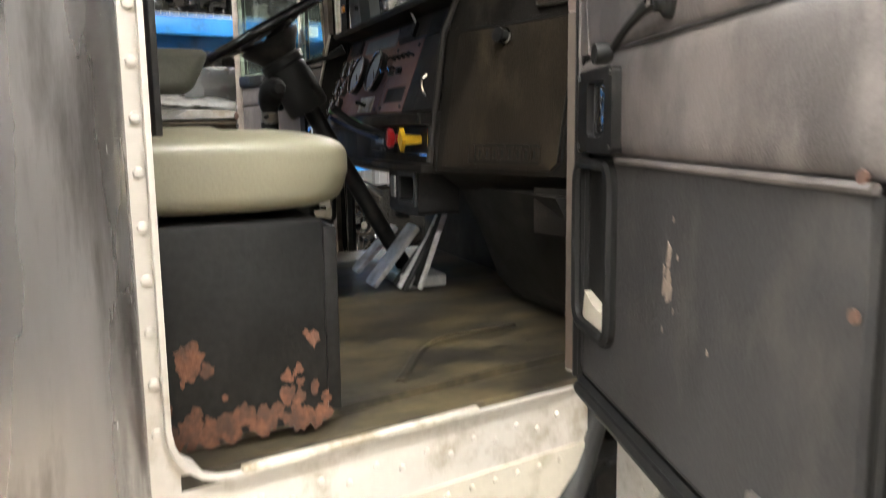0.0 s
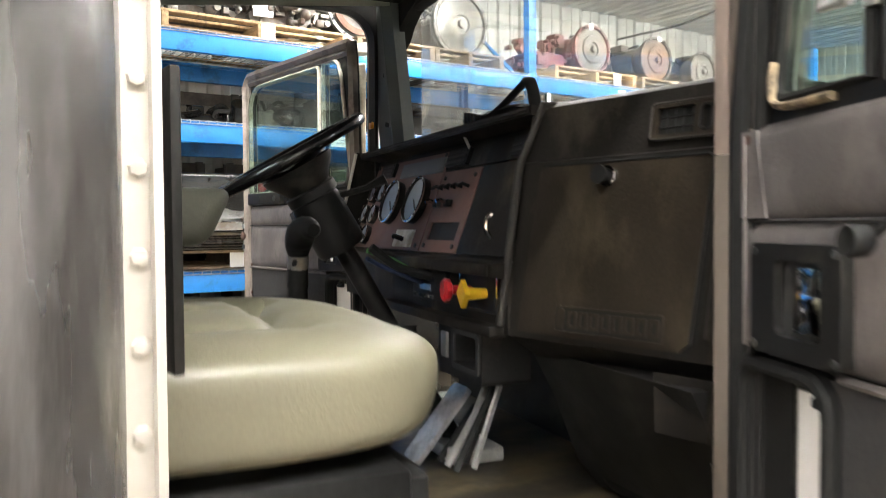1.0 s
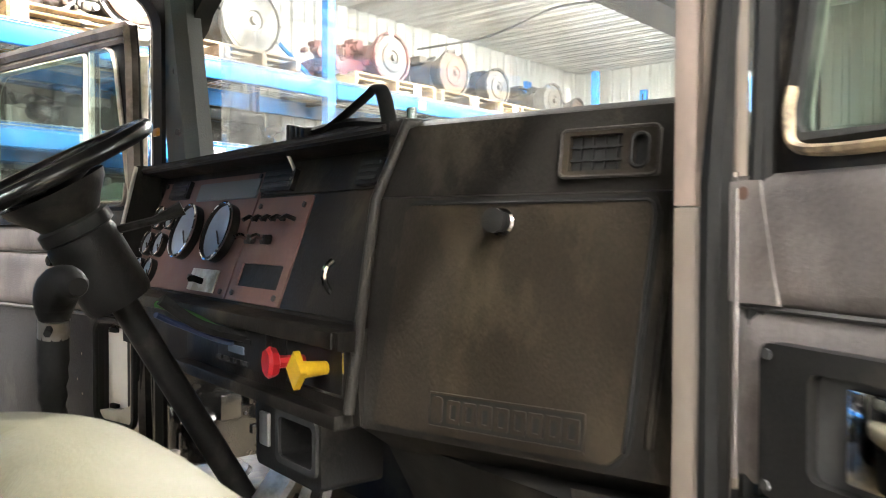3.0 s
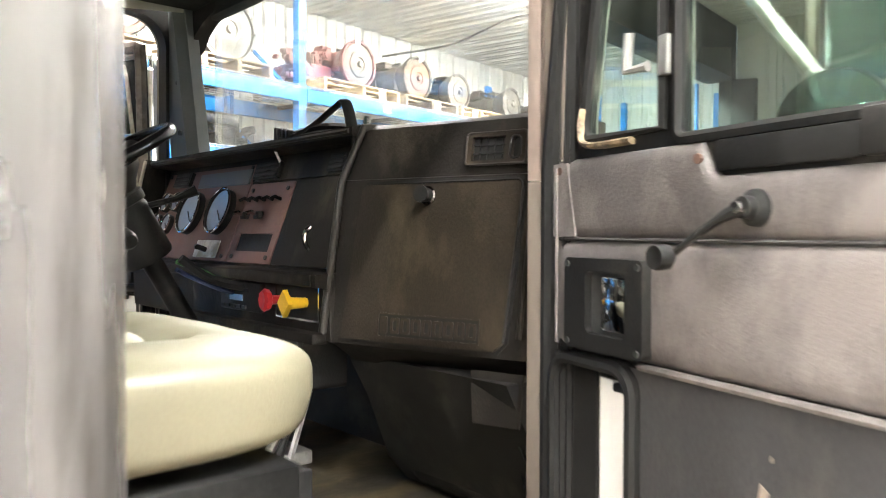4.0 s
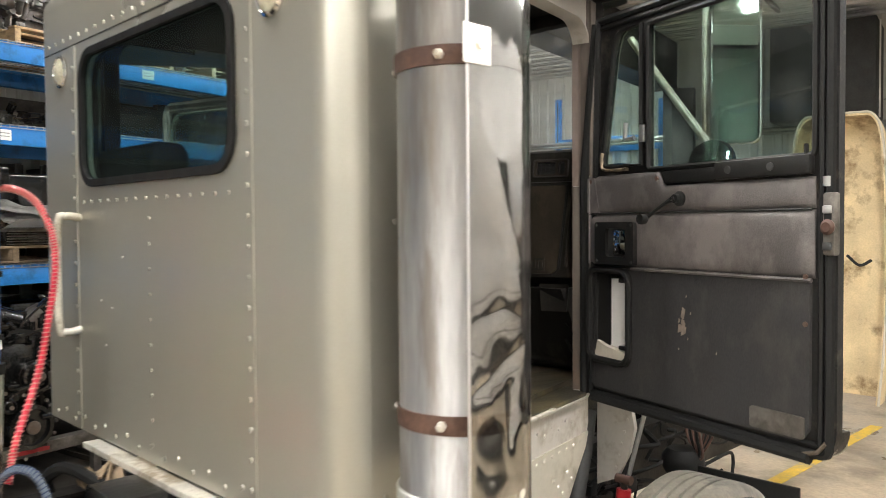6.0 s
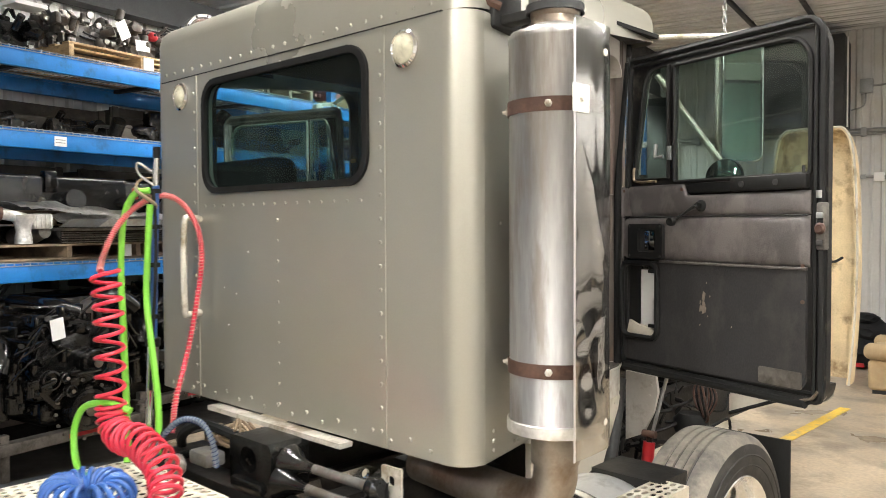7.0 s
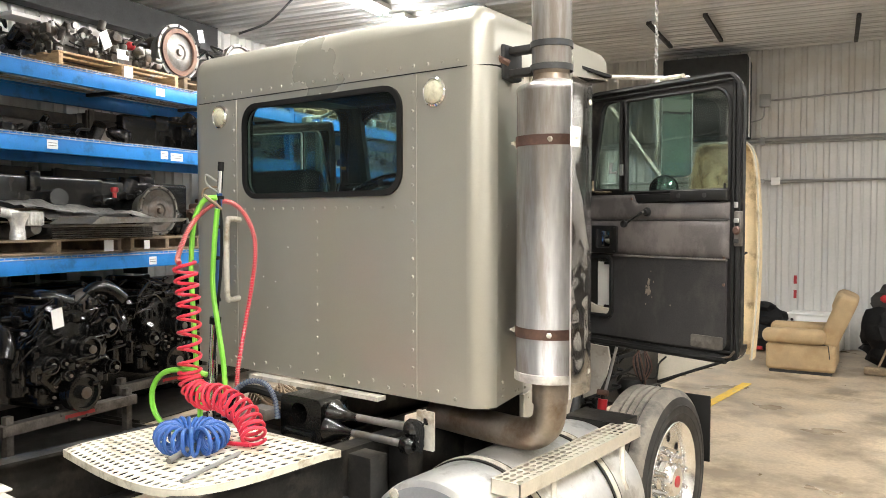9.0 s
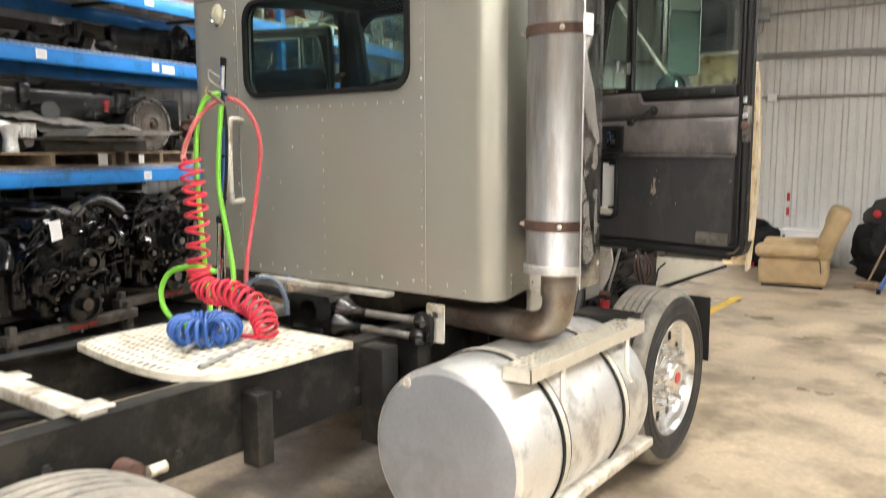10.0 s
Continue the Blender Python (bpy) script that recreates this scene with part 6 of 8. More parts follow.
for x, s in ((-0.865, 1), (-3.31, -1)):
    c = Vector((x - 0.28 * s, 0.985, 0.497))
    ax_ = (s, 0, 0)
    tread = [(0.455, 0.008), (0.482, 0.022), (0.496, 0.035), (0.5, 0.05)]
    for g in range(4):
        y = 0.05 + 0.036 * (g + 1)
        tread += [(0.501, y - 0.005), (0.488, y - 0.003), (0.488, y + 0.003), (0.501, y + 0.005)]
    tread += [(0.5, 0.23), (0.496, 0.245), (0.482, 0.258), (0.455, 0.272)]
    tread = [(0.287 + (r - 0.287) * 0.83, h) for r, h in tread]
    wheel = part("wheel", lathe(B(), [(0.287, 0.03), (0.305, 0.008), (0.345, -0.002), (0.399, 0.0), (0.4265, 0.008)], c, ax_, 64), TYREM, truck, "truck steer wheel")
    part("tyre_wall", lathe(B(), [(0.4265, 0.272), (0.399, 0.28), (0.345, 0.282), (0.325, 0.276), (0.305, 0.272), (0.287, 0.25)], c, ax_, 64), TYREM, wheel, "black tyre wall")
    for r in (0.345, 0.385):
        part("wall_ring", lathe(B(), [(r - 0.004, 0.2805), (r, 0.2845), (r + 0.004, 0.2805)], c, ax_, 64), TYREM, wheel)
    part("tread", lathe(B(), tread, c, ax_, 72), TREADM, wheel, "dusty ribbed tread")
    for g in range(4):
        y = 0.05 + 0.036 * (g + 1)
        part("tread_groove", lathe(B(), [(0.4555, y - 0.0035), (0.4555, y + 0.0035)], c, ax_, 72), TYREM, wheel)
    # disc with hand holes
    disc = plate(B(), [(0.262 * math.cos(a), 0.262 * math.sin(a)) for a in [2 * math.pi * i / 60 for i in range(60)]],
                 [[(0.213 * math.cos(h) + 0.029 * math.cos(a), 0.213 * math.sin(h) + 0.029 * math.sin(a)) for a in [2 * math.pi * i / 12 for i in range(12)]] for h in [2 * math.pi * i / 10 for i in range(10)]],
                 0.02, axes(c + Vector((0.19 * s, 0, 0)), (0, s, 0), (0, 0, 1)))
    part("disc", disc, RIMM, wheel, "polished aluminium wheel disc with hand holes")
    part("rim", lathe(B(), [(0.255, 0.05), (0.258, 0.2), (0.268, 0.235), (0.285, 0.262), (0.297, 0.272), (0.303, 0.268), (0.29, 0.25)], c, ax_, 60), RIMM, wheel, "polished rim lip")
    hub = part("hub", lathe(B(), [(0.115, 0.2), (0.115, 0.222), (0.09, 0.235), (0.085, 0.27), (0.07, 0.285), (0, 0.287)], c, ax_, 32), RIMM, wheel)
    for i in range(10):
        a = 2 * math.pi * (i + 0.3) / 10
        p_ = c + Vector((0.21 * s, 0.143 * math.cos(a), 0.143 * math.sin(a)))
        part("nut_cap", lathe(B(), [(0.02, 0), (0.021, 0.012), (0.017, 0.018), (0.0165, 0.055), (0.012, 0.075), (0, 0.082)], p_, ax_, 12), CHROME, wheel, "chrome nut cap")
    part("hub_badge", cyl(B(), c + Vector((0.286 * s, 0, 0)), c + Vector((0.29 * s, 0, 0)), 0.03, n=12), RED, hub)
part("mud_flap", span(B(), (-1.25, 1.46, 0.48), (-0.86, 1.475, 0.85), None, 0.003), RUBBER, truck, "black rubber flap ahead of the wheel")
part("fender_bracket", plate(B(), [(0.42, 0.80), (0.60, 0.80), (0.62, 0.90), (0.42, 0.90)], [], 0.28, axes((-1.2, 0, 0), (0, 1, 0), (0, 0, 1))), BLACKFRAME, truck)
part("spring_hanger", span(B(), (-1.45, 1.0, 0.5), (-1.25, 1.5, 0.6), None, 0.02), BLACKFRAME, truck)
part("front_axle", span(B(), (-3.1, 0.88, 0.42), (-1.1, 1.01, 0.52), None, 0.02), BLACKFRAME, truck)
sh = part("shock_absorber", cyl(B(), (-1.29, 0.98, 0.72), (-1.285, 1.0, 0.86), 0.026, n=16), RED, truck, "red shock absorber")
part("shock_eye", cyl(B(), (-1.315, 1.0, 0.895), (-1.255, 1.0, 0.895), 0.016, n=12), RUSTBAND, sh)
part("shock_rod", cyl(B(), (-1.285, 1.0, 0.855), (-1.284, 1.0, 0.89), 0.013, n=10), BLACKFRAME, sh)
bm = B()
for k in range(44):
    x, y, z = random.uniform(-1.66, -1.44), random.uniform(0.95, 1.9), random.uniform(0.70, 0.92)
    if k % 5:
        q = [Vector((x, y, z))]
        for i in range(4):
            q.append(q[-1] + Vector((random.uniform(-0.05, 0.06), random.uniform(-0.04, 0.14), random.uniform(-0.08, 0.08))))
        tube(bm, smooth_path(q, 5), random.choice((0.005, 0.006, 0.008, 0.011)), 6)
    else:
        box(bm, (x, y, z), (random.uniform(0.03, 0.07), random.uniform(0.04, 0.12), random.uniform(0.03, 0.09)), None, 0.012)
part("hose_tangle", bm, RUBBER, truck, "tangle of black hoses and brackets", kind="stuff")
cw = part("cowl_corner", plate(B(), [(-1.42, 1.15), (-1.275, 1.14), (-1.262, 1.07), (-1.285, 0.98), (-1.335, 0.88), (-1.42, 0.84)], [], 0.018, axes((0, 1.05, 0), (1, 0, 0), (0, 0, 1))), JAMBM, truck, "cream riveted cowl corner under the door")
rivets(cw, [Vector((-1.29 - 0.012 * k, 1.031, 1.10 - 0.045 * k)) for k in range(5)], Vector((0, -1, 0)), 0.005, JAMBM)
part("cowl_brace", tube(B(), [(-1.235, 1.06, 1.14), (-1.285, 1.03, 0.90)], 0.008, 6), GREYSTEEL, cw)
part("air_spring", lathe(B(), [(0, 0.10), (0.06, 0.098), (0.085, 0.07), (0.09, 0.035), (0.075, 0.0), (0, 0)], (-1.40, 1.62, 0.76), (0, 0, 1), 24), RUBBER, truck, "black rubber air spring")
for k in range(5):
    part("cable_loop", tube(B(), smooth_path([(-1.36 - 0.02 * k, 1.66 + 0.03 * k, 1.04), (-1.385 + 0.012 * k, 1.62, 0.98), (-1.36 + 0.015 * k, 1.60, 0.90 - 0.012 * k), (-1.325, 1.62, 0.875 - 0.01 * k), (-1.315 + 0.01 * k, 1.64, 0.94), (-1.335, 1.66, 1.05)], 5), 0.0055, 6), RUBBER if k % 2 else RUSTBAND, truck)
part("reservoir_cap", lump(B(), (-1.5, 1.55, 1.06), (0.09, 0.09, 0.05), 1, 0.05), BLACKPL, truck)
part("engine_block", span(B(), (-2.45, 1.35, 0.75), (-1.75, 2.9, 1.55), None, 0.05, 3), ENGBLACK, truck, "black engine under the lifted hood")
for i in range(4):
    part("cable_end", tube(B(), smooth_path([(-1.52 + 0.04 * i, 1.9 + 0.25 * i, 1.05), (-1.5 + 0.03 * i, 2.0 + 0.25 * i, 1.16 + 0.03 * i), (-1.45 + 0.05 * i, 2.1 + 0.2 * i, 1.08), (-1.48, 2.2 + 0.2 * i, 0.95)], 4), 0.012, 6), RUSTBAND, truck)

# ---- behind the cab ----
DX0, DX1, DY0, DY1, DZ = -2.41, -1.545, -1.39, -0.735, 0.945


def deck_shape(p):
    """Bows the rear edge of the deck and rounds its outer rear corner."""
    a, b = (p.x - DX0) / (DX1 - DX0), (DY1 - p.y) / (DY1 - DY0)
    k = 0.085 * max(0, a * b) ** 5
    return Vector((p.x - k, p.y - 0.065 * b * math.sin(math.pi * 0.6 * a) + k, p.z - 0.008 * max(0, 2 * abs(b - 0.5) - 0.8) / 0.2))


rim = [(DX0 + (DX1 - DX0) * i / 20, DY0) for i in range(20)] + [(DX1, DY0 + (DY1 - DY0) * i / 16) for i in range(16)]
rim += [(DX1 - (DX1 - DX0) * i / 20, DY1) for i in range(20)] + [(DX0, DY1 - (DY1 - DY0) * i / 16) for i in range(16)]
bm = B()
hi_ = [bm.verts.new(deck_shape(Vector((x, y, DZ)))) for x, y in rim]
lo_ = [bm.verts.new(v.co + Vector((0, 0, -0.028))) for v in hi_]
for i in range(len(rim)):
    k = (i + 1) % len(rim)
    bm.faces.new((hi_[i], hi_[k], lo_[k], lo_[i]))
deck = part("deck_plate", bm, DECKM, truck, "cream perforated tread plate with a rolled edge on the rails")
bm = perforated(B(), DX0, DY0, 12, 17, (0.0375, 0.038529), 0.0118, DZ, 0.003)
for v in bm.verts:
    v.co = deck_shape(v.co)
part("round_tread", bm, DECKM, deck, "tread half with round holes")
bm = perforated(B(), DX0 + 12 * 0.0375, DY0, 10, 12, (0.0415, 0.0545833), 0.0115, DZ, 0.003, 1.6)
for v in bm.verts:
    v.co = deck_shape(v.co)
part("slotted_tread", bm, DECKM, deck, "tread half with long slots")
for x in (DX0 + 0.06, DX1 - 0.12):
    part("deck_foot", span(B(), (x - 0.03, DY0 + 0.05, 0.905), (x + 0.03, DY1 - 0.05, 0.93)), BLACKFRAME, deck)
# cab mount and air horns
mt = part("cab_mount", plate(B(), rrect(-2.12, 0.845, -1.86, 1.05, 0.03), [rrect(-2.05, 0.93, -1.95, 1.02, 0.04)], 0.16, axes((0, -0.38, 0), (1, 0, 0), (0, 0, 1))), ENGBLACK, truck, "black cast cab mount")
part("mount_foot", span(B(), (-2.1, -0.56, 0.86), (-1.9, -0.5, 0.91), None, 0.02), ENGBLACK, mt)
for z, y in ((0.985, -0.47), (0.925, -0.5)):
    hn = part("air_horn", lathe(B(), [(0.06, 0), (0.058, 0.01), (0.03, 0.05), (0.018, 0.1), (0.015, 0.14), (0, 0.14)], (-1.845, y, z), (1, 0.03, 0), 20), ENGBLACK, truck, "black air horn bell with a steel neck")
    part("horn_neck", cyl(B(), (-1.72, y + 0.004, z), (-1.43, y + 0.012, z), 0.016, n=12), ENGALU, hn)
    part("horn_driver", lathe(B(), [(0.03, 0), (0.038, 0.01), (0.038, 0.04), (0.02, 0.06), (0, 0.062)], (-1.44, y + 0.012, z), (1, 0, 0), 16), ENGBLACK, hn)
part("horn_bracket", plate(B(), rrect(-1.41, 0.90, -1.32, 1.06, 0.008), [rrect(-1.38, 1.0, -1.35, 1.03, 0.01)], 0.008, axes((0, -0.43, 0), (1, 0, 0), (0, 0, 1))), CAST, truck, "pale bracket plate")
bm = B()
for k in range(14):
    c0 = Vector((-1.385, -0.46, 0.98)) + Vector((random.gauss(0, 0.012), random.gauss(0, 0.012), 0))
    tube(bm, [c0 + Vector((0.03 * math.cos(a + k), -0.01, 0.06 * math.sin(a) - 0.02)) for a in [i * 2 * math.pi / 12 for i in range(12)]], 0.0035, 5, closed=True)
part("wire_coil", bm, RUBBER, truck, "coiled black wire", kind="stuff")
bm = B()
for k in range(9):
    tube(bm, smooth_path([(-2.5 + 0.02 * k, -0.42, 0.93), (-2.42 + 0.03 * k, -0.46, 1.0 + 0.01 * (k % 4)), (-2.3, -0.46 + 0.01 * k, 0.96 + 0.012 * k), (-2.12, -0.42, 0.93 + 0.012 * k)], 4), 0.006, 5)
part("cable_loom", bm, WOODD, truck, "tan and black cable loom", kind="stuff")
part("loom_sleeve", tube(B(), smooth_path([(-2.55, -0.5, 0.9), (-2.48, -0.53, 0.98), (-2.38, -0.5, 1.03), (-2.2, -0.45, 1.0)], 5), 0.02, 8), RUBBER, truck)
part("valve_block", span(B(), (-2.2, -0.66, 0.95), (-2.08, -0.58, 1.0), None, 0.01), ENGALU, truck)

# tilted hood
HX = -1.67
prof = smooth_path([(-1.47, 0.62, 0), (-1.40, 1.0, 0), (-1.355, 1.5, 0), (-1.38, 2.0, 0), (-1.45, 2.35, 0), (-1.58, 2.48, 0), (-1.8, 2.5, 0), (-2.4, 2.5, 0), (-2.62, 2.48, 0), (-2.75, 2.35, 0), (-2.82, 2.0, 0), (-2.84, 1.5, 0), (-2.8, 1.0, 0), (-2.72, 0.62, 0)], 4)
outer = [(-1.355 + (p.x + 1.355) * 0.42, p.y) for p in prof]
bm = B()
rings = []
for k in range(9):
    f = k / 8
    sc = 1 - 0.05 * f - 0.30 * f * f
    rings.append([bm.verts.new((HX + (x - HX) * sc, 4.1 + 0.30 * math.sin(f * math.pi / 2), 0.62 + (z - 0.62) * (1 - 0.25 * f * f))) for x, z in outer])
for a_, b_ in zip(rings, rings[1:]):
    for i in range(len(outer) - 1):
        bm.faces.new((a_[i], a_[i + 1], b_[i + 1], b_[i]))
for i in range(len(rings[-1]) // 2 - 1):
    bm.faces.new((rings[-1][i], rings[-1][i + 1], rings[-1][-2 - i], rings[-1][-1 - i]))
bmesh.ops.recalc_face_normals(bm, faces=bm.faces[:])
bmesh.ops.solidify(bm, geom=bm.faces[:], thickness=0.02)
hood = part("hood", bm, FIBRE, truck, "tilted hood with tan fibreglass inside")
part("hood_lip", tube(B(), [(x, 4.09, z) for x, z in outer], 0.008, 6), CREAM, hood, "pale hood lip")
part("hood_cord", tube(B(), smooth_path([(-1.45, 4.08, 1.55), (-1.5, 4.02, 1.52), (-1.58, 4.04, 1.58)], 4), 0.01, 6), RUBBER, hood)

# ---- hoses on a spring pole ----
pole = thing("hose_pole", "chrome and blue hose support pole behind the cab", "hose pole", at=(-2.37, -0.70, 0.93))
part("lower_tube", cyl(B(), (-2.42, -0.70, 0.90), (-2.375, -0.70, 1.38), 0.021, n=16), CHROME, pole, "chrome lower tube")
part("upper_rod", cyl(B(), (-2.375, -0.70, 1.37), (-2.335, -0.70, 1.95), 0.013, n=12), HOSEBLUE, pole, "blue upper rod")
part("rod_tip", cyl(B(), (-2.335, -0.70, 1.95), (-2.325, -0.70, 2.05), 0.012, n=12), CHROME, pole)
part("rod_cap", cyl(B(), (-2.325, -0.70, 2.05), (-2.322, -0.70, 2.09), 0.014, n=12), RUBBER, pole)
part("pole_base", span(B(), (-2.47, -0.735, 0.885), (-2.38, -0.66, 0.92), None, 0.006), BLACKFRAME, pole)
part("pole_collar", cyl(B(), (-2.377, -0.70, 1.36), (-2.374, -0.70, 1.39), 0.026, n=12), RUBBER, pole)
bm = tube(B(), smooth_path([(-2.34, -0.70, 1.90), (-2.36, -0.76, 1.94), (-2.30, -0.78, 1.92), (-2.30, -0.72, 1.88), (-2.36, -0.70, 1.86)], 4), 0.007, 6)
tube(bm, smooth_path([(-2.34, -0.70, 1.98), (-2.40, -0.73, 1.97), (-2.40, -0.74, 1.93), (-2.34, -0.71, 1.90)], 4), 0.005, 6)
part("tie_chain", bm, WOODD, pole, "tied cord round the pole")
for z in (1.93, 1.80, 1.66, 1.47):
    part("hose_clip", lathe(B(), [(0.014, -0.008), (0.021, -0.008), (0.021, 0.008), (0.014, 0.008)], (-2.375 + 0.04 * (z - 1.37) / 0.58, -0.70, z), n=12), RUBBER, pole)
part("air_line", tube(B(), smooth_path([(-2.315, -0.72, 1.93), (-2.29, -0.725, 1.8), (-2.30, -0.725, 1.6), (-2.335, -0.72, 1.42), (-2.36, -0.72, 1.2)], 5), 0.007, 6), RUBBER, pole)
part("air_line", tube(B(), smooth_path([(-2.32, -0.715, 1.95), (-2.36, -0.75, 1.99), (-2.35, -0.76, 2.03), (-2.325, -0.72, 2.0)], 5), 0.005, 6), GREYSTEEL, pole)



def coil(path, r, turns, per=14):
    """A helix of radius r round a path."""
    p = smooth_path(path, 8)
    n = turns * per
    out, up = [], None
    for i in range(n + 1):
        f = i / n * (len(p) - 1)
        k = min(int(f), len(p) - 2)
        q = p[k].lerp(p[k + 1], f - k)
        d = (p[min(k + 2, len(p) - 1)] - p[max(k - 1, 0)]).normalized()
        if up is None:
            up = frame_of(d)[0]
        up = (up - d * up.dot(d)).normalized()
        v = d.cross(up)
        a = 2 * math.pi * i / per
        rr = r(i / n) if callable(r) else r
        out.append(q + (up * math.cos(a) + v * math.sin(a)) * rr)
    return out


red = thing("red_air_hose", "coiled red air hose hanging and lying on the deck", "air hose", at=(-2.28, -0.9, 0.95))
part("coil", tube(B(), coil([(-2.315, -0.9, 1.65), (-2.287, -0.9, 1.45), (-2.285, -0.9, 1.19)], lambda f: 0.046, 8), 0.0075, 7), HOSERED, red, "stretched red coil")
part("coil", tube(B(), coil([(-2.285, -0.9, 1.19), (-2.28, -0.9, 1.15), (-2.25, -0.9, 1.105), (-2.17, -0.9, 1.09), (-2.09, -0.9, 1.10), (-2.0, -0.905, 1.085), (-1.91, -0.91, 1.06), (-1.84, -0.93, 1.02), (-1.80, -0.95, 0.985)], lambda f: 0.047 if f < 0.3 else 0.051 - 0.02 * max(0, f - 0.7), 17), 0.0075, 7), HOSERED, red, "bunched red coil")
lead = smooth_path([(-2.36, -0.895, 1.645), (-2.385, -0.885, 1.66), (-2.38, -0.87, 1.715), (-2.37, -0.83, 1.80), (-2.36, -0.76, 1.875), (-2.345, -0.67, 1.915), (-2.32, -0.60, 1.882), (-2.28, -0.565, 1.79), (-2.264, -0.56, 1.676), (-2.27, -0.58, 1.52), (-2.272, -0.615, 1.351), (-2.228, -0.69, 1.179), (-2.20, -0.72, 1.07)], 6)
part("lead", tube(B(), lead, 0.009, 8), HOSERED, red, "red hose lead")
part("spring_guard", tube(B(), coil(lead, 0.011, 150, 7), 0.0022, 5), material("pink spring", (0.55, 0.22, 0.20), 0.4, 0.3, 0.1), red, "spring guard")
part("tail", tube(B(), smooth_path([(-1.80, -0.97, 0.965), (-1.9, -0.99, 0.96), (-2.0, -1.0, 0.958)], 5), 0.0085, 7), HOSERED, red)
blue = thing("blue_air_hose", "coiled blue air hose heaped on the deck plate", "air hose", at=(-1.98, -1.12, 0.95))
part("coil", tube(B(), coil([(-1.975 + 0.10 * math.cos(a), -1.11 + 0.082 * math.sin(a), 1.002) for a in [-0.3 + 6.1 * i / 12 for i in range(13)]], lambda f: 0.047 + 0.003 * math.sin(f * 40), 22), 0.008, 7), HOSEBLUE, blue, "ring of blue coils")
part("end_fitting", cyl(B(), (-1.93, -1.16, 0.97), (-1.9, -1.26, 0.955), 0.012, n=8), ENGALU, blue)
part("stick", tube(B(), [(-1.75, -1.06, 0.965), (-1.66, -1.37, 0.96)], 0.008, 6), GREYSTEEL, blue)
green = thing("green_cable", "bright green electric cable hanging from the pole", "cable", at=(-2.3, -0.85, 0.95))
part("cable", tube(B(), smooth_path([(-2.30, -0.74, 1.93), (-2.34, -0.78, 1.915), (-2.385, -0.8, 1.82), (-2.41, -0.8, 1.624), (-2.40, -0.8, 1.434), (-2.36, -0.81, 1.128), (-2.33, -0.82, 1.04), (-2.3, -0.84, 0.97)], 6), 0.012, 8), HOSEGREEN, green)
part("cable", tube(B(), smooth_path([(-2.30, -0.74, 1.88), (-2.326, -0.74, 1.696), (-2.337, -0.74, 1.529), (-2.298, -0.74, 1.341), (-2.261, -0.74, 1.156), (-2.25, -0.75, 0.98)], 6), 0.012, 8), HOSEGREEN, green)
part("cable", tube(B(), smooth_path([(-2.22, -0.86, 1.17), (-2.3, -0.9, 1.19), (-2.45, -0.92, 1.16), (-2.52, -0.93, 1.08), (-2.48, -0.95, 1.0), (-2.36, -0.98, 0.962), (-2.2, -1.0, 0.96)], 6), 0.012, 8), HOSEGREEN, green)
grey = thing("grey_air_hose", "short grey braided hose beside the cab mount", "air hose", at=(-2.1, -0.68, 0.95))
gp = smooth_path([(-2.22, -0.78, 0.97), (-2.2, -0.76, 1.06), (-2.12, -0.73, 1.13), (-2.04, -0.70, 1.13), (-2.0, -0.68, 1.07), (-1.99, -0.67, 0.98)], 6)
part("hose", tube(B(), gp, 0.010, 8), HOSEGREY, grey)
part("braid", tube(B(), coil(gp, 0.0115, 34, 8), 0.0018, 5), WIREBLUE, grey)
part("gladhand", lump(B(), (-2.1, -0.76, 0.985), (0.05, 0.03, 0.04), 4, 0.15), ENGALU, grey)

fd = part("fender_sheet", plate(B(), [(-1.75, 0.70), (-1.58, 0.68), (-1.10, 0.885), (-1.12, 0.91), (-1.75, 0.91)], [], 0.015, axes((0, 2.5, 0), (1, 0, 0), (0, 0, 1))), CREAM, truck, "pale fibreglass fender edge")
part("fender_rim", tube(B(), [(-1.75, 2.485, 0.698), (-1.58, 2.485, 0.678), (-1.09, 2.485, 0.883)], 0.012, 6), RUBBER, fd)
# ---- loads on the rack ----


def pallet(u, v, z, w=1.2, d=1.0, mat=WOOD):
    p = thing("pallet", "rough wooden pallet on a wire deck", "pallet", "pallets", at(u, v, z))
    for k in (-0.5, 0, 0.5):
        part("stringer", span(B(), (u - d / 2, v + k * (w - 0.05) - 0.022, z + 0.02), (u + d / 2, v + k * (w - 0.05) + 0.022, z + 0.11), BUILD, 0.003), mat, p)
    for i in range(6):
        a = u - d / 2 + i * (d - 0.09) / 5
        part("board", span(B(), (a, v - w / 2, z + 0.11), (a + 0.09, v + w / 2, z + 0.128), BUILD, 0.002), mat, p)
        if i % 2 == 0 or i == 5:
            part("board", span(B(), (a, v - w / 2, z + 0.004), (a + 0.09, v + w / 2, z + 0.02), BUILD, 0.002), mat, p)
    return p


def tag_on(parent, u, v, z, w=0.1, h=0.13, tilt=15):
    part("paper_tag", span(B(), (-0.001, -w / 2, -h / 2), (0.001, w / 2, h / 2), BUILD @ pose(u, v, z, tilt, 0, 10)), PAPER, parent, "white paper tag")


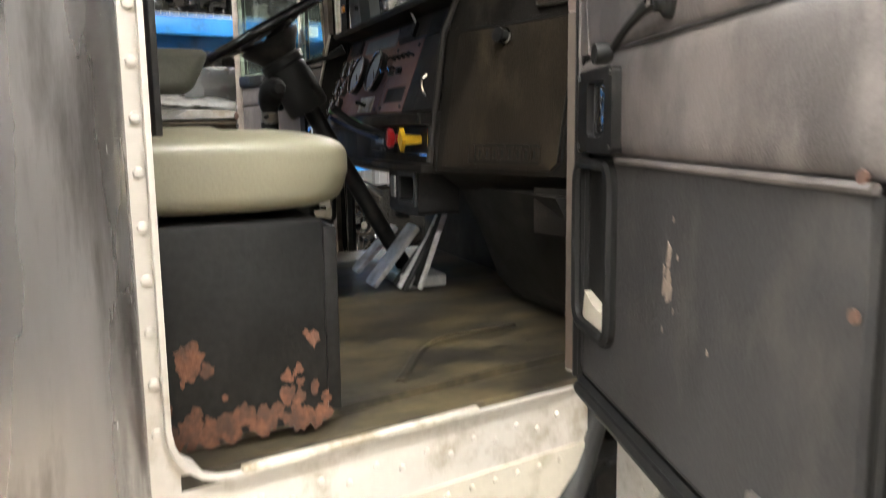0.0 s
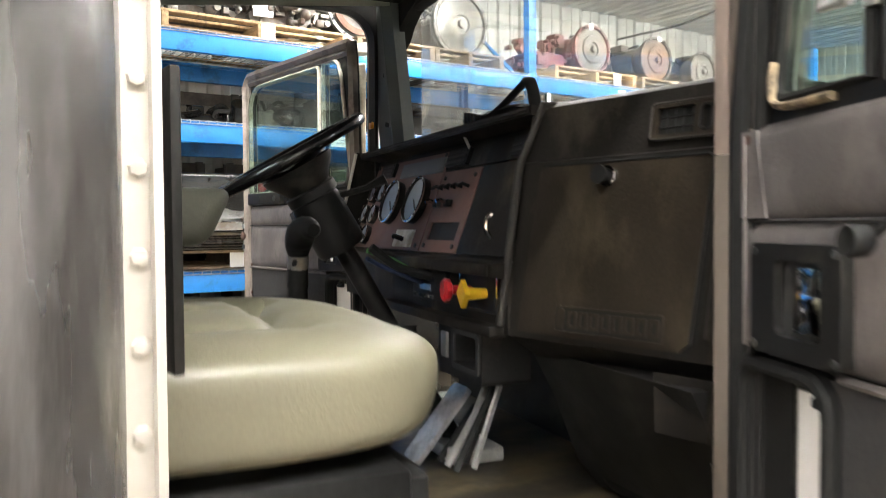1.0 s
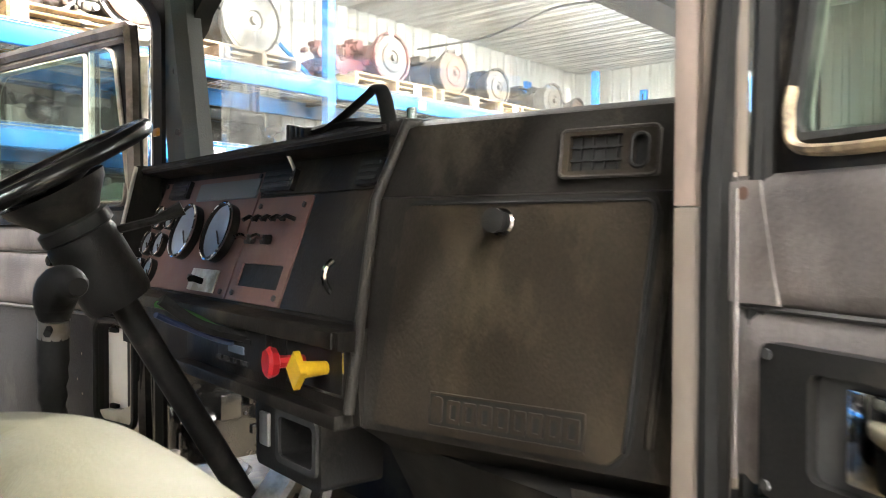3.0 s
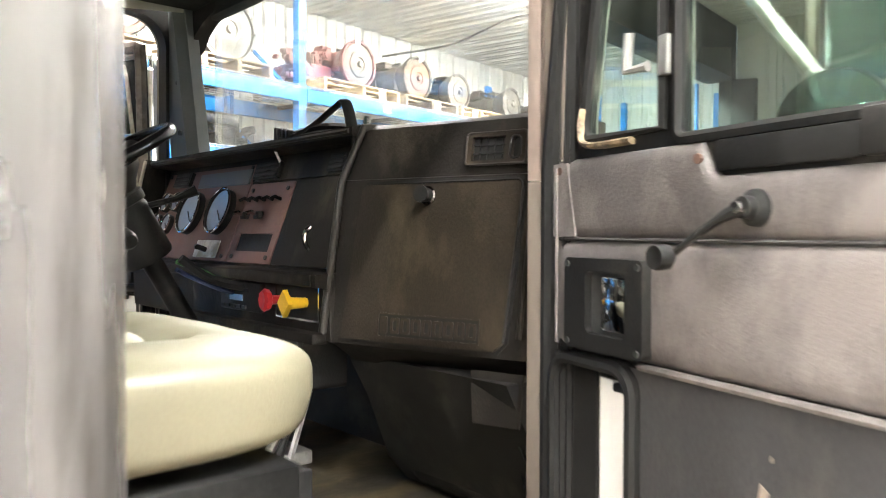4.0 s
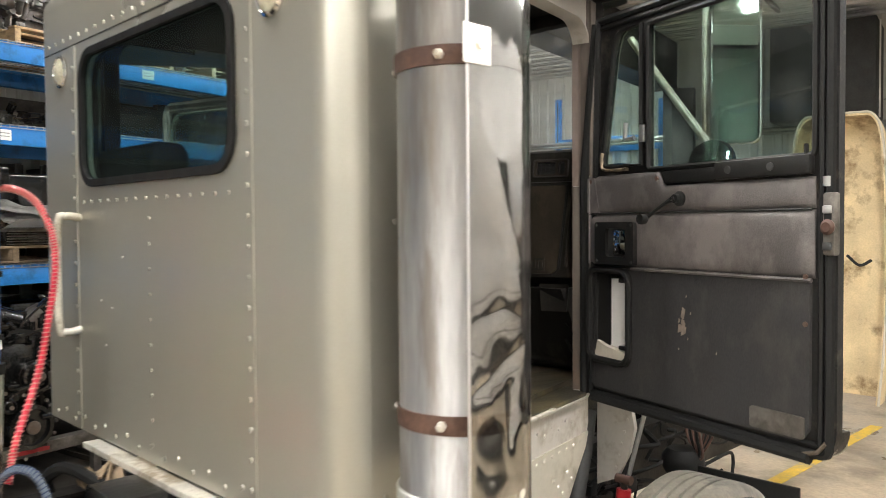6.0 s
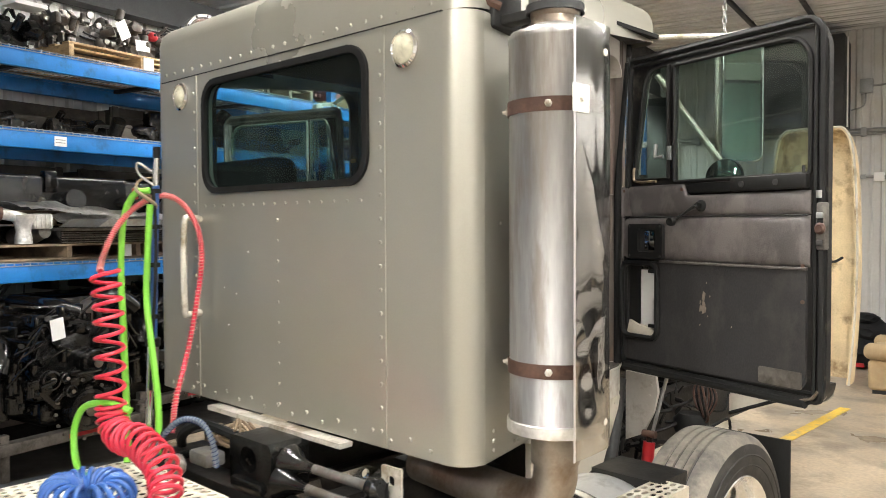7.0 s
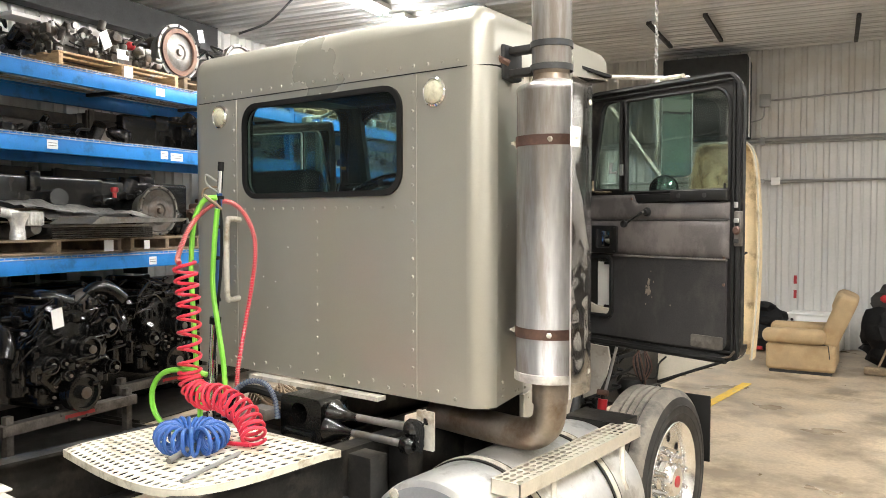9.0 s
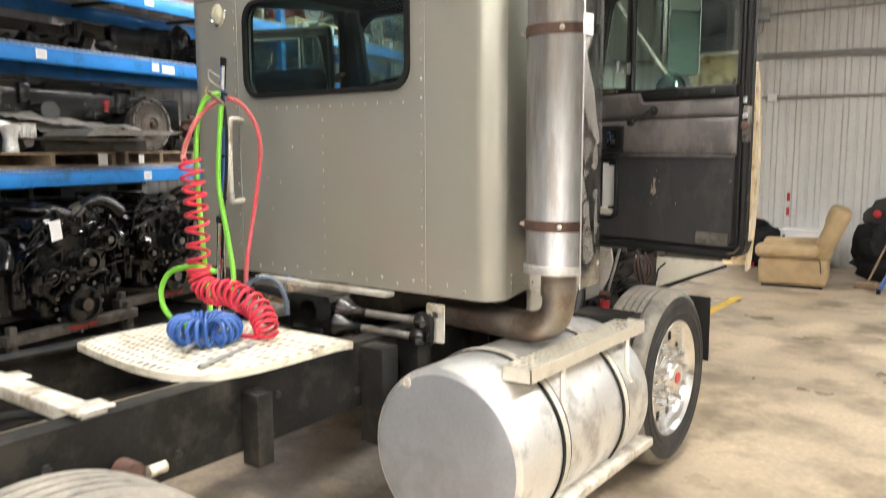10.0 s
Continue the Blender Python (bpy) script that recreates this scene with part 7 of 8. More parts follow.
def gearbox(u, v, z, r=0.22, body=ENGGREY, plate_mat=ENGRUST, ring=ENGALU, length=0.65, label="greasy cast gearbox with a round bell housing", seed=0):
    """A gearbox lying on its pallet with the bell housing towards the aisle."""
    rng = random.Random(seed)
    c = at(u, v, z + r + 0.02)
    ax_ = BUILD.to_3x3() @ Vector((1, 0, 0))
    g = thing("gearbox", label, "gearbox", "gearboxes on the rack", at(u, v, z))
    part("bell_housing", lathe(B(), [(r * 0.55, -0.22), (r * 0.7, -0.2), (r * 0.93, -0.06), (r, -0.04), (r * 1.04, -0.035), (r * 1.04, 0.0), (r * 0.94, 0.0), (r * 0.92, -0.03)], c, ax_, 36), ring, g, "bell housing ring")
    part("clutch_plate", lathe(B(), [(r * 0.93, -0.04), (r * 0.88, -0.012), (r * 0.6, -0.006), (r * 0.55, 0.006), (r * 0.3, 0.012), (r * 0.26, -0.002), (r * 0.14, 0.0), (r * 0.12, 0.03), (0, 0.035)], c, ax_, 36), plate_mat, g, "round clutch cover")
    for i in range(12):
        a = 2 * math.pi * i / 12
        p = c + BUILD.to_3x3() @ Vector((0, math.cos(a) * r * 0.985, math.sin(a) * r * 0.985))
        part("bolt", cyl(B(), p, p + ax_ * 0.012, 0.011, n=6), DARKSTEEL, g)
    bm = B()
    lathe(bm, [(0, -length - 0.2), (r * 0.42, -length - 0.2), (r * 0.5, -length), (r * 0.62, -length + 0.1), (r * 0.6, -0.4), (r * 0.72, -0.3), (r * 0.6, -0.2)], c, ax_, 12)
    for i in range(9):
        x = -rng.uniform(0.2, length)
        part("cover", box(B(), (u + x, v + rng.uniform(-0.14, 0.14), z + r + rng.uniform(-0.12, 0.2)), (rng.uniform(0.06, 0.2), rng.uniform(0.06, 0.16), rng.uniform(0.05, 0.12)), BUILD, 0.012), body, g)
    part("case", bm, body, g, "ribbed gearbox case")
    bm = B()
    for i in range(6):
        x, y, zz = u - rng.uniform(0.15, length), v + rng.uniform(-0.16, 0.16), z + r * rng.uniform(1.2, 1.9)
        tube(bm, smooth_path([at(x, y, zz), at(x + rng.uniform(-0.1, 0.1), y + rng.uniform(-0.1, 0.1), zz + 0.08), at(x + rng.uniform(-0.2, 0.2), y + rng.uniform(-0.1, 0.1), zz)], 4), 0.012, 6)
    part("pipework", bm, DARKSTEEL, g, kind="stuff")
    return g


TOPZ = 3.11 + 0.128
for v, w, mat in ((2.25, 1.35, WOOD), (3.35, 0.7, WOODD), (4.05, 0.7, WOODD), (5.5, 1.05, WOOD), (6.55, 0.9, WOODD), (7.45, 0.8, WOOD), (8.0 + 0.9, 0.8, WOODD)):
    pallet(-6.27, v, 3.118, w, 1.0, mat)
g = gearbox(-5.95, 3.12, TOPZ, 0.27, ENGGREY, ENGALU, ENGALU, seed=1, label="grey gearbox with a rust-ringed flywheel")
tag_on(g, -5.9, 3.38, TOPZ + 0.5)
part("rust_ring", lathe(B(), [(0.235, -0.0), (0.235, 0.02), (0.19, 0.024), (0.185, 0.0)], at(-5.95, 3.12, TOPZ + 0.29), BUILD.to_3x3() @ Vector((1, 0, 0)), 36), ENGRUST, g, "rusty ring")
gearbox(-6.0, 4.12, TOPZ, 0.27, ENGALU, ENGALU, ENGALU, seed=2, label="pale aluminium gearbox housing")
g = gearbox(-5.95, 5.62, TOPZ, 0.225, ENGRED, ENGGREY, ENGRED, seed=3, length=0.8, label="faded red gearbox with a grey clutch cover")
tag_on(g, -5.9, 5.55, TOPZ + 0.44, 0.07, 0.06)
bm, r = span(B(), (-6.45, 5.0, TOPZ), (-6.1, 5.4, TOPZ + 0.2), BUILD, 0.03), random.Random(78)
for k in range(70):
    c = (-6.08 - r.uniform(0, 0.3), r.uniform(4.9, 5.45), TOPZ + r.uniform(0.02, 0.33))
    if k % 3:
        box(bm, c, [r.uniform(0.02, 0.1) for _ in range(3)], BUILD, 0.006)
    else:
        cyl(bm, at(*c), at(c[0] + r.uniform(0.03, 0.08), c[1], c[2]), r.uniform(0.015, 0.05), n=12)
part("side_case", bm, ENGRED, g, "faded red ribbed side case")
g = gearbox(-5.95, 6.52, TOPZ, 0.225, ENGGREY, ENGRUST, ENGGREY, seed=4, label="grey gearbox with a rusty clutch plate")
tag_on(g, -5.9, 6.5, TOPZ + 0.44, 0.08, 0.06)
gearbox(-5.95, 7.25, TOPZ - 0.02, 0.2, ENGBLACK, ENGGREY, ENGGREY, seed=5, label="dark gearbox with a dull clutch cover")
g = gearbox(-5.95, 8.35, TOPZ - 0.02, 0.2, ENGGREY, ENGGREY, ENGALU, seed=6, label="grey gearbox with cast ribs")
tag_on(g, -5.9, 8.6, TOPZ + 0.3)
gearbox(-6.0, 9.0, TOPZ - 0.05, 0.17, ENGGREY, ENGRUST, ENGGREY, seed=7, label="small grey gearbox with a brown plate")
for (u, v, sd, lab), body in zip(((-5.25, 0.25, 61, "dark gearbox on the end rack"), (-4.72, 0.25, 62, "rusty gearbox with a tan end plate")), (ENGBLACK, ENGGREY)):
    g = gearbox(-0.25, 0.0, 3.118, 0.19, body, ENGRUST, ENGGREY, seed=sd, length=0.5, label=lab)
    g.matrix_world = BUILD @ pose(u, EV + v, 0, 0, 0, -90) @ BUILD.inverted() @ g.matrix_world
for v, z in ((2.3, 3.18), (5.75, 3.18), (6.62, 3.175), (7.3, 3.17), (2.05, 1.6)):
    t = thing("pallet_tag", "white paper tag hung on a pallet edge", "label", "pallet tags", at(-5.76, v, z))
    part("paper", span(B(), (-5.763, v - 0.05, z - 0.05), (-5.76, v + 0.05, z + 0.05), BUILD), PAPER, t)

# long gearbox lump on the top pallet
rng = random.Random(11)


def heap(name, label, cat, lo, hi, mat, n, seed, lines=6, size=0.22, fill=0.7):
    """A machine part made of many bolted lumps, ribs, bosses and pipes."""
    r = random.Random(seed)
    h = thing(name, label, cat, "", at((lo[0] + hi[0]) / 2, (lo[1] + hi[1]) / 2, lo[2]))
    bm = B()
    mid = [(a + b) / 2 for a, b in zip(lo, hi)]
    span(bm, [m - (m - a) * fill for m, a in zip(mid, lo)][:2] + [lo[2]], [m + (b - m) * fill for m, b in zip(mid, hi)][:2] + [lo[2] + (hi[2] - lo[2]) * (0.6 if fill < 0.8 else 0.88)], BUILD, 0.03, 3)
    part("case", bm, mat, h)
    bm = B()
    for i in range(n):
        c = [r.uniform(a, b) for a, b in zip(lo, hi)]
        k = r.random()
        c[2] = lo[2] + (hi[2] - lo[2]) * (0.2 + 0.7 * r.random() * (1 - abs(c[1] - mid[1]) / (hi[1] - lo[1])))
        if k < 0.45:
            box(bm, c, [r.uniform(0.25, 1) * size for _ in range(3)], BUILD @ pose(0, 0, 0), 0.012)
        elif k < 0.8:
            d = Vector((r.choice((1, 0.2, 0)), r.choice((1, 0.3, 0)), r.choice((0, 0, 1)) + 0.1))
            cyl(bm, at(*c), at(*c) + d.normalized() * r.uniform(0.04, 0.16), r.uniform(0.02, 0.09) * size / 0.2, n=14)
        else:
            lump(bm, at(*c), [r.uniform(0.3, 0.6) * size for _ in range(3)], i, 0.3, 2.0, 2)
    part("casting", bm, mat, h, kind="stuff")
    bm = B()
    for i in range(lines):
        p = [Vector([r.uniform(a, b) for a, b in zip(lo, hi)]) for _ in range(4)]
        tube(bm, smooth_path([BUILD @ p[0]] + [BUILD @ p[0].lerp(q, 0.35) for q in p[1:]], 5), r.uniform(0.006, 0.016), 6)
    part("pipework", bm, DARKSTEEL, h, kind="stuff")
    return h


h = heap("gearbox", "long dusty gearbox lying on a wooden pallet", "gearbox", (-6.5, 1.5, TOPZ), (-5.85, 2.75, TOPZ + 0.34), ENGGREY, 150, 12, 10, 0.11)
bm, r = B(), random.Random(77)
for k in range(170):
    v = r.uniform(1.5, 2.85)
    c = (-5.88 - r.uniform(0, 0.35), v, TOPZ + r.uniform(0.02, 0.30 - 0.12 * abs(v - 1.9)))
    if k % 3:
        box(bm, c, [r.uniform(0.015, 0.08) for _ in range(3)], BUILD, 0.004)
    else:
        cyl(bm, at(*c), at(c[0] + r.uniform(0.02, 0.06), c[1], c[2]), r.uniform(0.012, 0.05), n=12)
part("alloy_casting", bm, ENGALU, h, "bright alloy bosses and ribs", kind="stuff")
tag_on(h, -5.82, 2.1, TOPZ + 0.2, 0.12, 0.15, 30)
tag_on(h, -5.81, 2.28, TOPZ + 0.1, 0.16, 0.09, 5)
part("red_cap", lump(B(), at(-5.9, 2.45, TOPZ + 0.22), (0.04, 0.05, 0.04), 3, 0.2), RED, h, "red cap")
h = heap("axle_housing", "dark machine housing on the top rack deck", "machine part", (-6.5, 0.95, 3.12), (-5.85, 1.45, 3.5), ENGBLACK, 20, 13, 3, 0.18)
part("paper_tag", span(B(), (-5.95, 1.15, 3.44), (-5.75, 1.4, 3.47), BUILD), PAPER, h)
# second level: dark parts, pale cartons and bags
for i, (v, w, d, hh, mat, lab) in enumerate(((1.25, 0.5, 0.5, 0.16, ENGBLACK, "dark oily part on the middle deck"), (1.9, 0.6, 0.4, 0.17, ENGBLACK, "black machine part on the middle deck"), (3.9, 0.9, 0.7, 0.34, ENGBLACK, "dark machine part on the middle deck"),
                                        (5.6, 1.0, 0.7, 0.3, ENGBLACK, "dark machine part on the middle deck"), (-0.6, 0.9, 0.6, 0.35, ENGGREY, "grey machine part on the middle deck"), (7.2, 1.2, 0.7, 0.3, ENGGREY, "grey machine part on the middle deck"))):
    heap("machine_part", lab, "machine part", (-6.27 - d / 2, v - w / 2, 2.535), (-6.27 + d / 2, v + w / 2, 2.535 + hh), mat, 18, 30 + i, 3, 0.15)
CARD = material("dusty pale carton", (0.30, 0.27, 0.23), 0.85, 0, 0.15, 8, 0.2, 60, (0.26, 0.22, 0.18), 0.4, 5)
for i, (v, z, s) in enumerate(((2.55, 2.53, 0.2), (2.76, 2.53, 0.17), (2.3, 2.53, 0.16), (3.0, 2.53, 0.15))):
    bm = B()
    box(bm, (-6.5, v, z + s / 2), (s * 1.1, s, s * 0.9), BUILD @ pose(0, 0, 0), 0.02)
    lump(bm, at(-6.45, v + 0.02, z + s * 0.9), (s * 0.4, s * 0.4, s * 0.15), i, 0.3, 2, 2)
    single("carton", bm, CARD, "dusty pale carton stuffed on the rack", "carton", "cartons on the rack")
# lower level: radiators, pallets, a flywheel
for v, w, mat in ((1.55, 1.3, WOODD), (2.75, 0.9, WOODD), (4.05, 1.0, WOOD), (5.5, 1.2, WOODD), (6.9, 1.2, WOOD), (-0.4, 1.3, WOODD)):
    pallet(-6.27, v, 1.538, w, 1.0, mat)
Z2 = 1.538 + 0.128
for v0, v1, seed in ((1.48, 2.58, 1), (3.6, 4.5, 2), (-1.0, 0.3, 3), (5.0, 6.0, 4)):
    ic = thing("intercooler", "flat aluminium charge cooler lying on a pallet", "charge cooler", "coolers on the rack", at(-6.2, (v0 + v1) / 2, Z2))
    part("core", span(B(), (-6.6, v0, Z2), (-5.78, v1, Z2 + 0.10), BUILD, 0.006), ENGBLACK, ic, "dark finned core")
    for i in range(5):
        part("bar", span(B(), (-5.779, v0 + 0.01, Z2 + 0.008 + i * 0.019), (-5.768, v1 - 0.01, Z2 + 0.015 + i * 0.019), BUILD), ENGGREY, ic)
    for i in range(8):
        part("web", span(B(), (-5.779, v0 + 0.02 + i * (v1 - v0) / 8, Z2 + 0.004), (-5.772, v0 + 0.026 + i * (v1 - v0) / 8, Z2 + 0.096), BUILD), ENGBLACK, ic)
    part("top_plate", span(B(), (-6.6, v0 + 0.02, Z2 + 0.10), (-5.77, v1 - 0.05, Z2 + 0.125), BUILD @ pose(0, 0, 0), 0.004), ENGALU, ic, "bent aluminium cover")
    part("cover_sheet", plate(B(), [(0, 0), (v1 - v0 - 0.1, 0.02), (v1 - v0 - 0.02, 0.05), (0.1, 0.06)], [], 0.5, BUILD @ axes((-5.8, v0, Z2 + 0.13), (0, 1, 0), (0.0, 0, 1))), ENGALU, ic)
    part("end_tank", lathe(B(), [(0.03, -0.3), (0.07, -0.28), (0.075, 0.0), (0.06, 0.08), (0.045, 0.14), (0.05, 0.15), (0, 0.15)], at(-6.0, v0 - 0.08, Z2 + 0.08), BUILD.to_3x3() @ Vector((1, 0, 0.1)), 16), ENGALU, ic, "cast end tank")
def crumpled(parent, v0, v1, z0, z1, seed):
    """A thin bent aluminium sheet, rising and falling along the rack."""
    bm = B()
    grid = []
    for i in range(25):
        f = i / 24
        grid.append([bm.verts.new(at(-5.765 - 0.42 * k / 6, v0 + (v1 - v0) * f, z0 + (z1 - z0) * f + 0.05 * noise.noise(Vector((f * 5, k * 0.5, seed * 3.1))) + 0.012 * noise.noise(Vector((f * 19, k * 1.7, seed))) + 0.012 * k)) for k in range(7)])
    for a, b in zip(grid, grid[1:]):
        for k in range(6):
            bm.faces.new((a[k], b[k], b[k + 1], a[k + 1]))
    bmesh.ops.solidify(bm, geom=bm.faces[:], thickness=0.004)
    part("crumpled_sheet", bm, BRIGHTALU, parent, "crumpled bright aluminium sheet")


hx = thing("air_outlet", "bright cast aluminium air outlet beside the charge cooler", "casting", at=at(-5.9, 1.2, Z2))
part("flared_pipe", lathe(B(), [(0, 0.0), (0.062, 0.0), (0.06, 0.05), (0.052, 0.09), (0.058, 0.14), (0.085, 0.19), (0.09, 0.215), (0.07, 0.22), (0, 0.2)], at(-5.83, 1.22, Z2 + 0.005), (0, 0, 1), 20), BRIGHTALU, hx)
part("side_pipe", tube(B(), smooth_path([at(-5.83, 1.24, 1.86), at(-5.83, 1.12, 1.885), at(-5.84, 1.04, 1.90), at(-5.88, 0.97, 1.905)], 5), 0.042, 12), BRIGHTALU, hx)
part("pipe_collar", lathe(B(), [(0.043, -0.012), (0.052, -0.01), (0.052, 0.01), (0.043, 0.012)], at(-5.84, 1.05, 1.897), BUILD.to_3x3() @ Vector((0.2, 1, -0.1)), 16), ENGRUST, hx)
part("flange_block", span(B(), (-5.95, 1.28, 1.78), (-5.79, 1.44, 1.90), BUILD, 0.02), BRIGHTALU, hx, "ribbed flange block")
for k in range(4):
    part("flange_rib", span(B(), (-5.788, 1.295 + k * 0.036, 1.79), (-5.778, 1.307 + k * 0.036, 1.89), BUILD, 0.003), BRIGHTALU, hx)
cs = thing("loose_sheets", "crumpled thin aluminium sheets lying on the charge cooler", "sheet metal", at=at(-6.0, 1.9, 1.83))
crumpled(cs, 1.25, 2.60, 1.93, 1.86, 1)
crumpled(cs, 1.50, 2.50, 1.85, 1.835, 2)
rc = thing("bottle_cap", "small red cap standing on the stacked parts", "cap", at=at(-6.0, 2.3, 2.08))
part("cap_shell", lathe(B(), [(0, 0.0), (0.018, 0.0), (0.018, 0.05), (0.034, 0.055), (0.036, 0.09), (0.03, 0.10), (0, 0.10)], at(-6.0, 2.33, 2.035), (0, 0, 1), 14), RED, rc)
g = gearbox(-5.95, 2.83, Z2 + 0.0, 0.235, ENGBLACK, ENGGREY, ENGALU, seed=21, label="dark gearbox with a bright bell housing rim")
heap("axle_shaft", "long dusty driveline laid across the rack", "machine part", (-6.75, 0.9, 1.9), (-6.35, 2.6, 2.1), ENGRUST, 22, 41, 3, 0.12)
pallet(-6.35, 1.6, 1.80, 1.3, 0.6, WOODD)
tag_on(g, -5.72, 2.45, 1.6, 0.08, 0.08, 0)
heap("machine_part", "brown rusty parts on the lower deck", "machine part", (-6.5, 3.55, 1.8), (-5.95, 4.5, 2.15), ENGRUST, 24, 43, 4, 0.15)
heap("machine_part", "dark rusty parts on the lower deck", "machine part", (-6.5, 6.4, 1.68), (-5.95, 7.5, 2.1), ENGBLACK, 24, 44, 4, 0.15)

# deep loads at the back of the decks, piled high to cover the pale wall
for i, (v0, v1, z, hh, mat, lab) in enumerate(((2.7, 4.5, 2.535, 0.4, ENGBLACK, "dark axle parts at the back of the deck"),
                                        (1.0, 2.5, 1.68, 0.62, ENGBLACK, "black castings stacked at the back of the deck"), (2.4, 3.6, 1.68, 0.6, ENGBLACK, "black castings stacked at the back of the deck"),
                                        (0.3, 1.7, 0.02, 1.36, ENGBLACK, "tall pile of black engine parts on the floor"), (1.75, 3.2, 0.02, 1.36, ENGBLACK, "tall pile of black engine parts on the floor"),
                                        (3.2, 4.5, 0.02, 1.34, ENGBLACK, "tall pile of black engine parts on the floor"), (4.7, 6.4, 1.68, 0.5, ENGGREY, "grey castings stacked at the back of the deck"))):
    heap("machine_part", lab, "machine part", (-6.78, v0, z), (-6.3, v1, z + hh), mat, 60, 70 + i, 6, 0.24, 0.97)

# ---- black engines on stands ----


def engine(u, v, seed, label):
    r = random.Random(seed)
    e = thing("engine", label, "engine", "engines on stands", at(u, v, 0))
    ax_ = BUILD.to_3x3() @ Vector((1, 0, 0))
    part("block", span(B(), (u - 1.0, v - 0.32, 0.55), (u - 0.05, v + 0.32, 1.0), BUILD, 0.04, 3), ENGBLACK, e, "black engine block")
    part("head", span(B(), (u - 1.0, v - 0.28, 1.0), (u - 0.08, v + 0.2, 1.17), BUILD, 0.03, 3), ENGBLACK, e)
    part("oil_pan", span(B(), (u - 0.9, v - 0.22, 0.34), (u - 0.12, v + 0.22, 0.55), BUILD, 0.05, 3), ENGBLACK, e)
    part("gear_cover", lathe(B(), [(0.34, -0.06), (0.34, -0.02), (0.3, 0.0), (0, 0.0)], at(u - 0.02, v, 0.78), ax_, 12), ENGBLACK, e)
    for dv, dz, rr, h in ((0.02, -0.28, 0.15, 0.1), (0.06, 0.06, 0.105, 0.13), (-0.27, -0.02, 0.07, 0.1), (0.3, -0.12, 0.06, 0.12), (-0.12, -0.12, 0.045, 0.1), (0.26, 0.22, 0.085, 0.12), (-0.16, -0.02, 0.04, 0.1)):
        c = at(u, v + dv, 0.74 + dz)
        pl = part("pulley", lathe(B(), [(rr * 0.8, -0.04), (rr, -0.03), (rr, h * 0.4), (rr * 0.86, h * 0.45), (rr, h * 0.5), (rr, h * 0.85), (rr * 0.82, h * 0.9), (rr * 0.78, h * 0.6), (rr * 0.35, h * 0.55), (rr * 0.3, h), (0, h * 1.02)], c, ax_, 28), ENGBLACK, e, "grooved black pulley")
        part("pulley_face", lathe(B(), [(rr * 0.32, h), (rr * 0.3, h * 1.1), (0, h * 1.1)], c, ax_, 12), ENGGREY, pl)
    part("turbo", lathe(B(), [(0.05, -0.1), (0.1, -0.06), (0.13, 0.0), (0.1, 0.06), (0.05, 0.1)], at(u - 0.15, v + 0.2, 1.14), BUILD.to_3x3() @ Vector((0.3, 1, 0)), 20), ENGGREY, e, "grey turbocharger scroll")
    part("turbo_outlet", tube(B(), smooth_path([at(u - 0.12, v + 0.2, 1.2), at(u - 0.05, v + 0.26, 1.27), at(u + 0.0, v + 0.36, 1.24), at(u + 0.02, v + 0.46, 1.16)], 5), 0.055, 14), ENGBLACK, e, "black turbo elbow")
    part("filter", cyl(B(), at(u - 0.12, v - 0.42, 0.5), at(u - 0.12, v - 0.42, 0.85), 0.065, n=18), ENGBLACK, e, "black filter canister")
    part("filter", cyl(B(), at(u - 0.2, v - 0.5, 0.45), at(u - 0.2, v - 0.5, 0.75), 0.07, n=18), ENGBLACK, e)
    part("intake_pipe", tube(B(), smooth_path([at(u - 0.5, v - 0.45, 0.95), at(u - 0.2, v - 0.5, 1.0), at(u - 0.05, v - 0.55, 0.9), at(u + 0.0, v - 0.6, 0.8)], 5), 0.065, 14), ENGBLACK, e)
    part("cam_cover", tube(B(), smooth_path([at(u - 0.7, v - 0.1, 1.22), at(u - 0.2, v - 0.12, 1.22), at(u - 0.1, v + 0.05, 1.15)], 5), 0.06, 12), ENGBLACK, e)
    bm = B()
    for i in range(260):
        c = (u + r.uniform(-0.5, 0.08), v + r.gauss(0, 0.26), r.uniform(0.5, 1.2))
        k = r.random()
        if k < 0.5:
            box(bm, c, [r.uniform(0.02, 0.09) for _ in range(3)], BUILD, 0.005)
        else:
            d = Vector((r.choice((1, 0)), r.choice((1, 0)), r.choice((1, 0.1)))).normalized()
            cyl(bm, at(*c), at(*c) + d * r.uniform(0.03, 0.09), r.uniform(0.012, 0.035), n=10)
    part("casting_detail", bm, ENGBLACK, e, "black brackets, bosses and bolts", kind="stuff")
    bm = B()
    for i in range(46):
        a = (u + r.uniform(-0.4, 0.1), v + r.uniform(-0.45, 0.4), r.uniform(0.6, 1.25))
        tube(bm, smooth_path([at(*a), at(a[0] + 0.05, a[1] + r.uniform(-0.15, 0.15), a[2] + r.uniform(0, 0.12)), at(a[0] + r.uniform(-0.1, 0.1), a[1] + r.uniform(-0.3, 0.3), a[2] + r.uniform(-0.15, 0.05))], 5), r.uniform(0.006, 0.013), 6)
    part("pipework", bm, ENGBLACK, e, kind="stuff")
    bm = B()
    for i in range(16):
        a = 2 * math.pi * i / 16
        p = at(u + 0.02, v + math.cos(a) * 0.215, 0.46 + math.sin(a) * 0.215)
        cyl(bm, p, p + ax_ * 0.02, 0.012, n=6)
    part("cover_bolt", bm, ENGGREY, e, kind="stuff")
    # stand
    s = thing("engine_stand", "bare steel angle stand under an engine", "engine stand", "engine stands", at(u, v, 0))
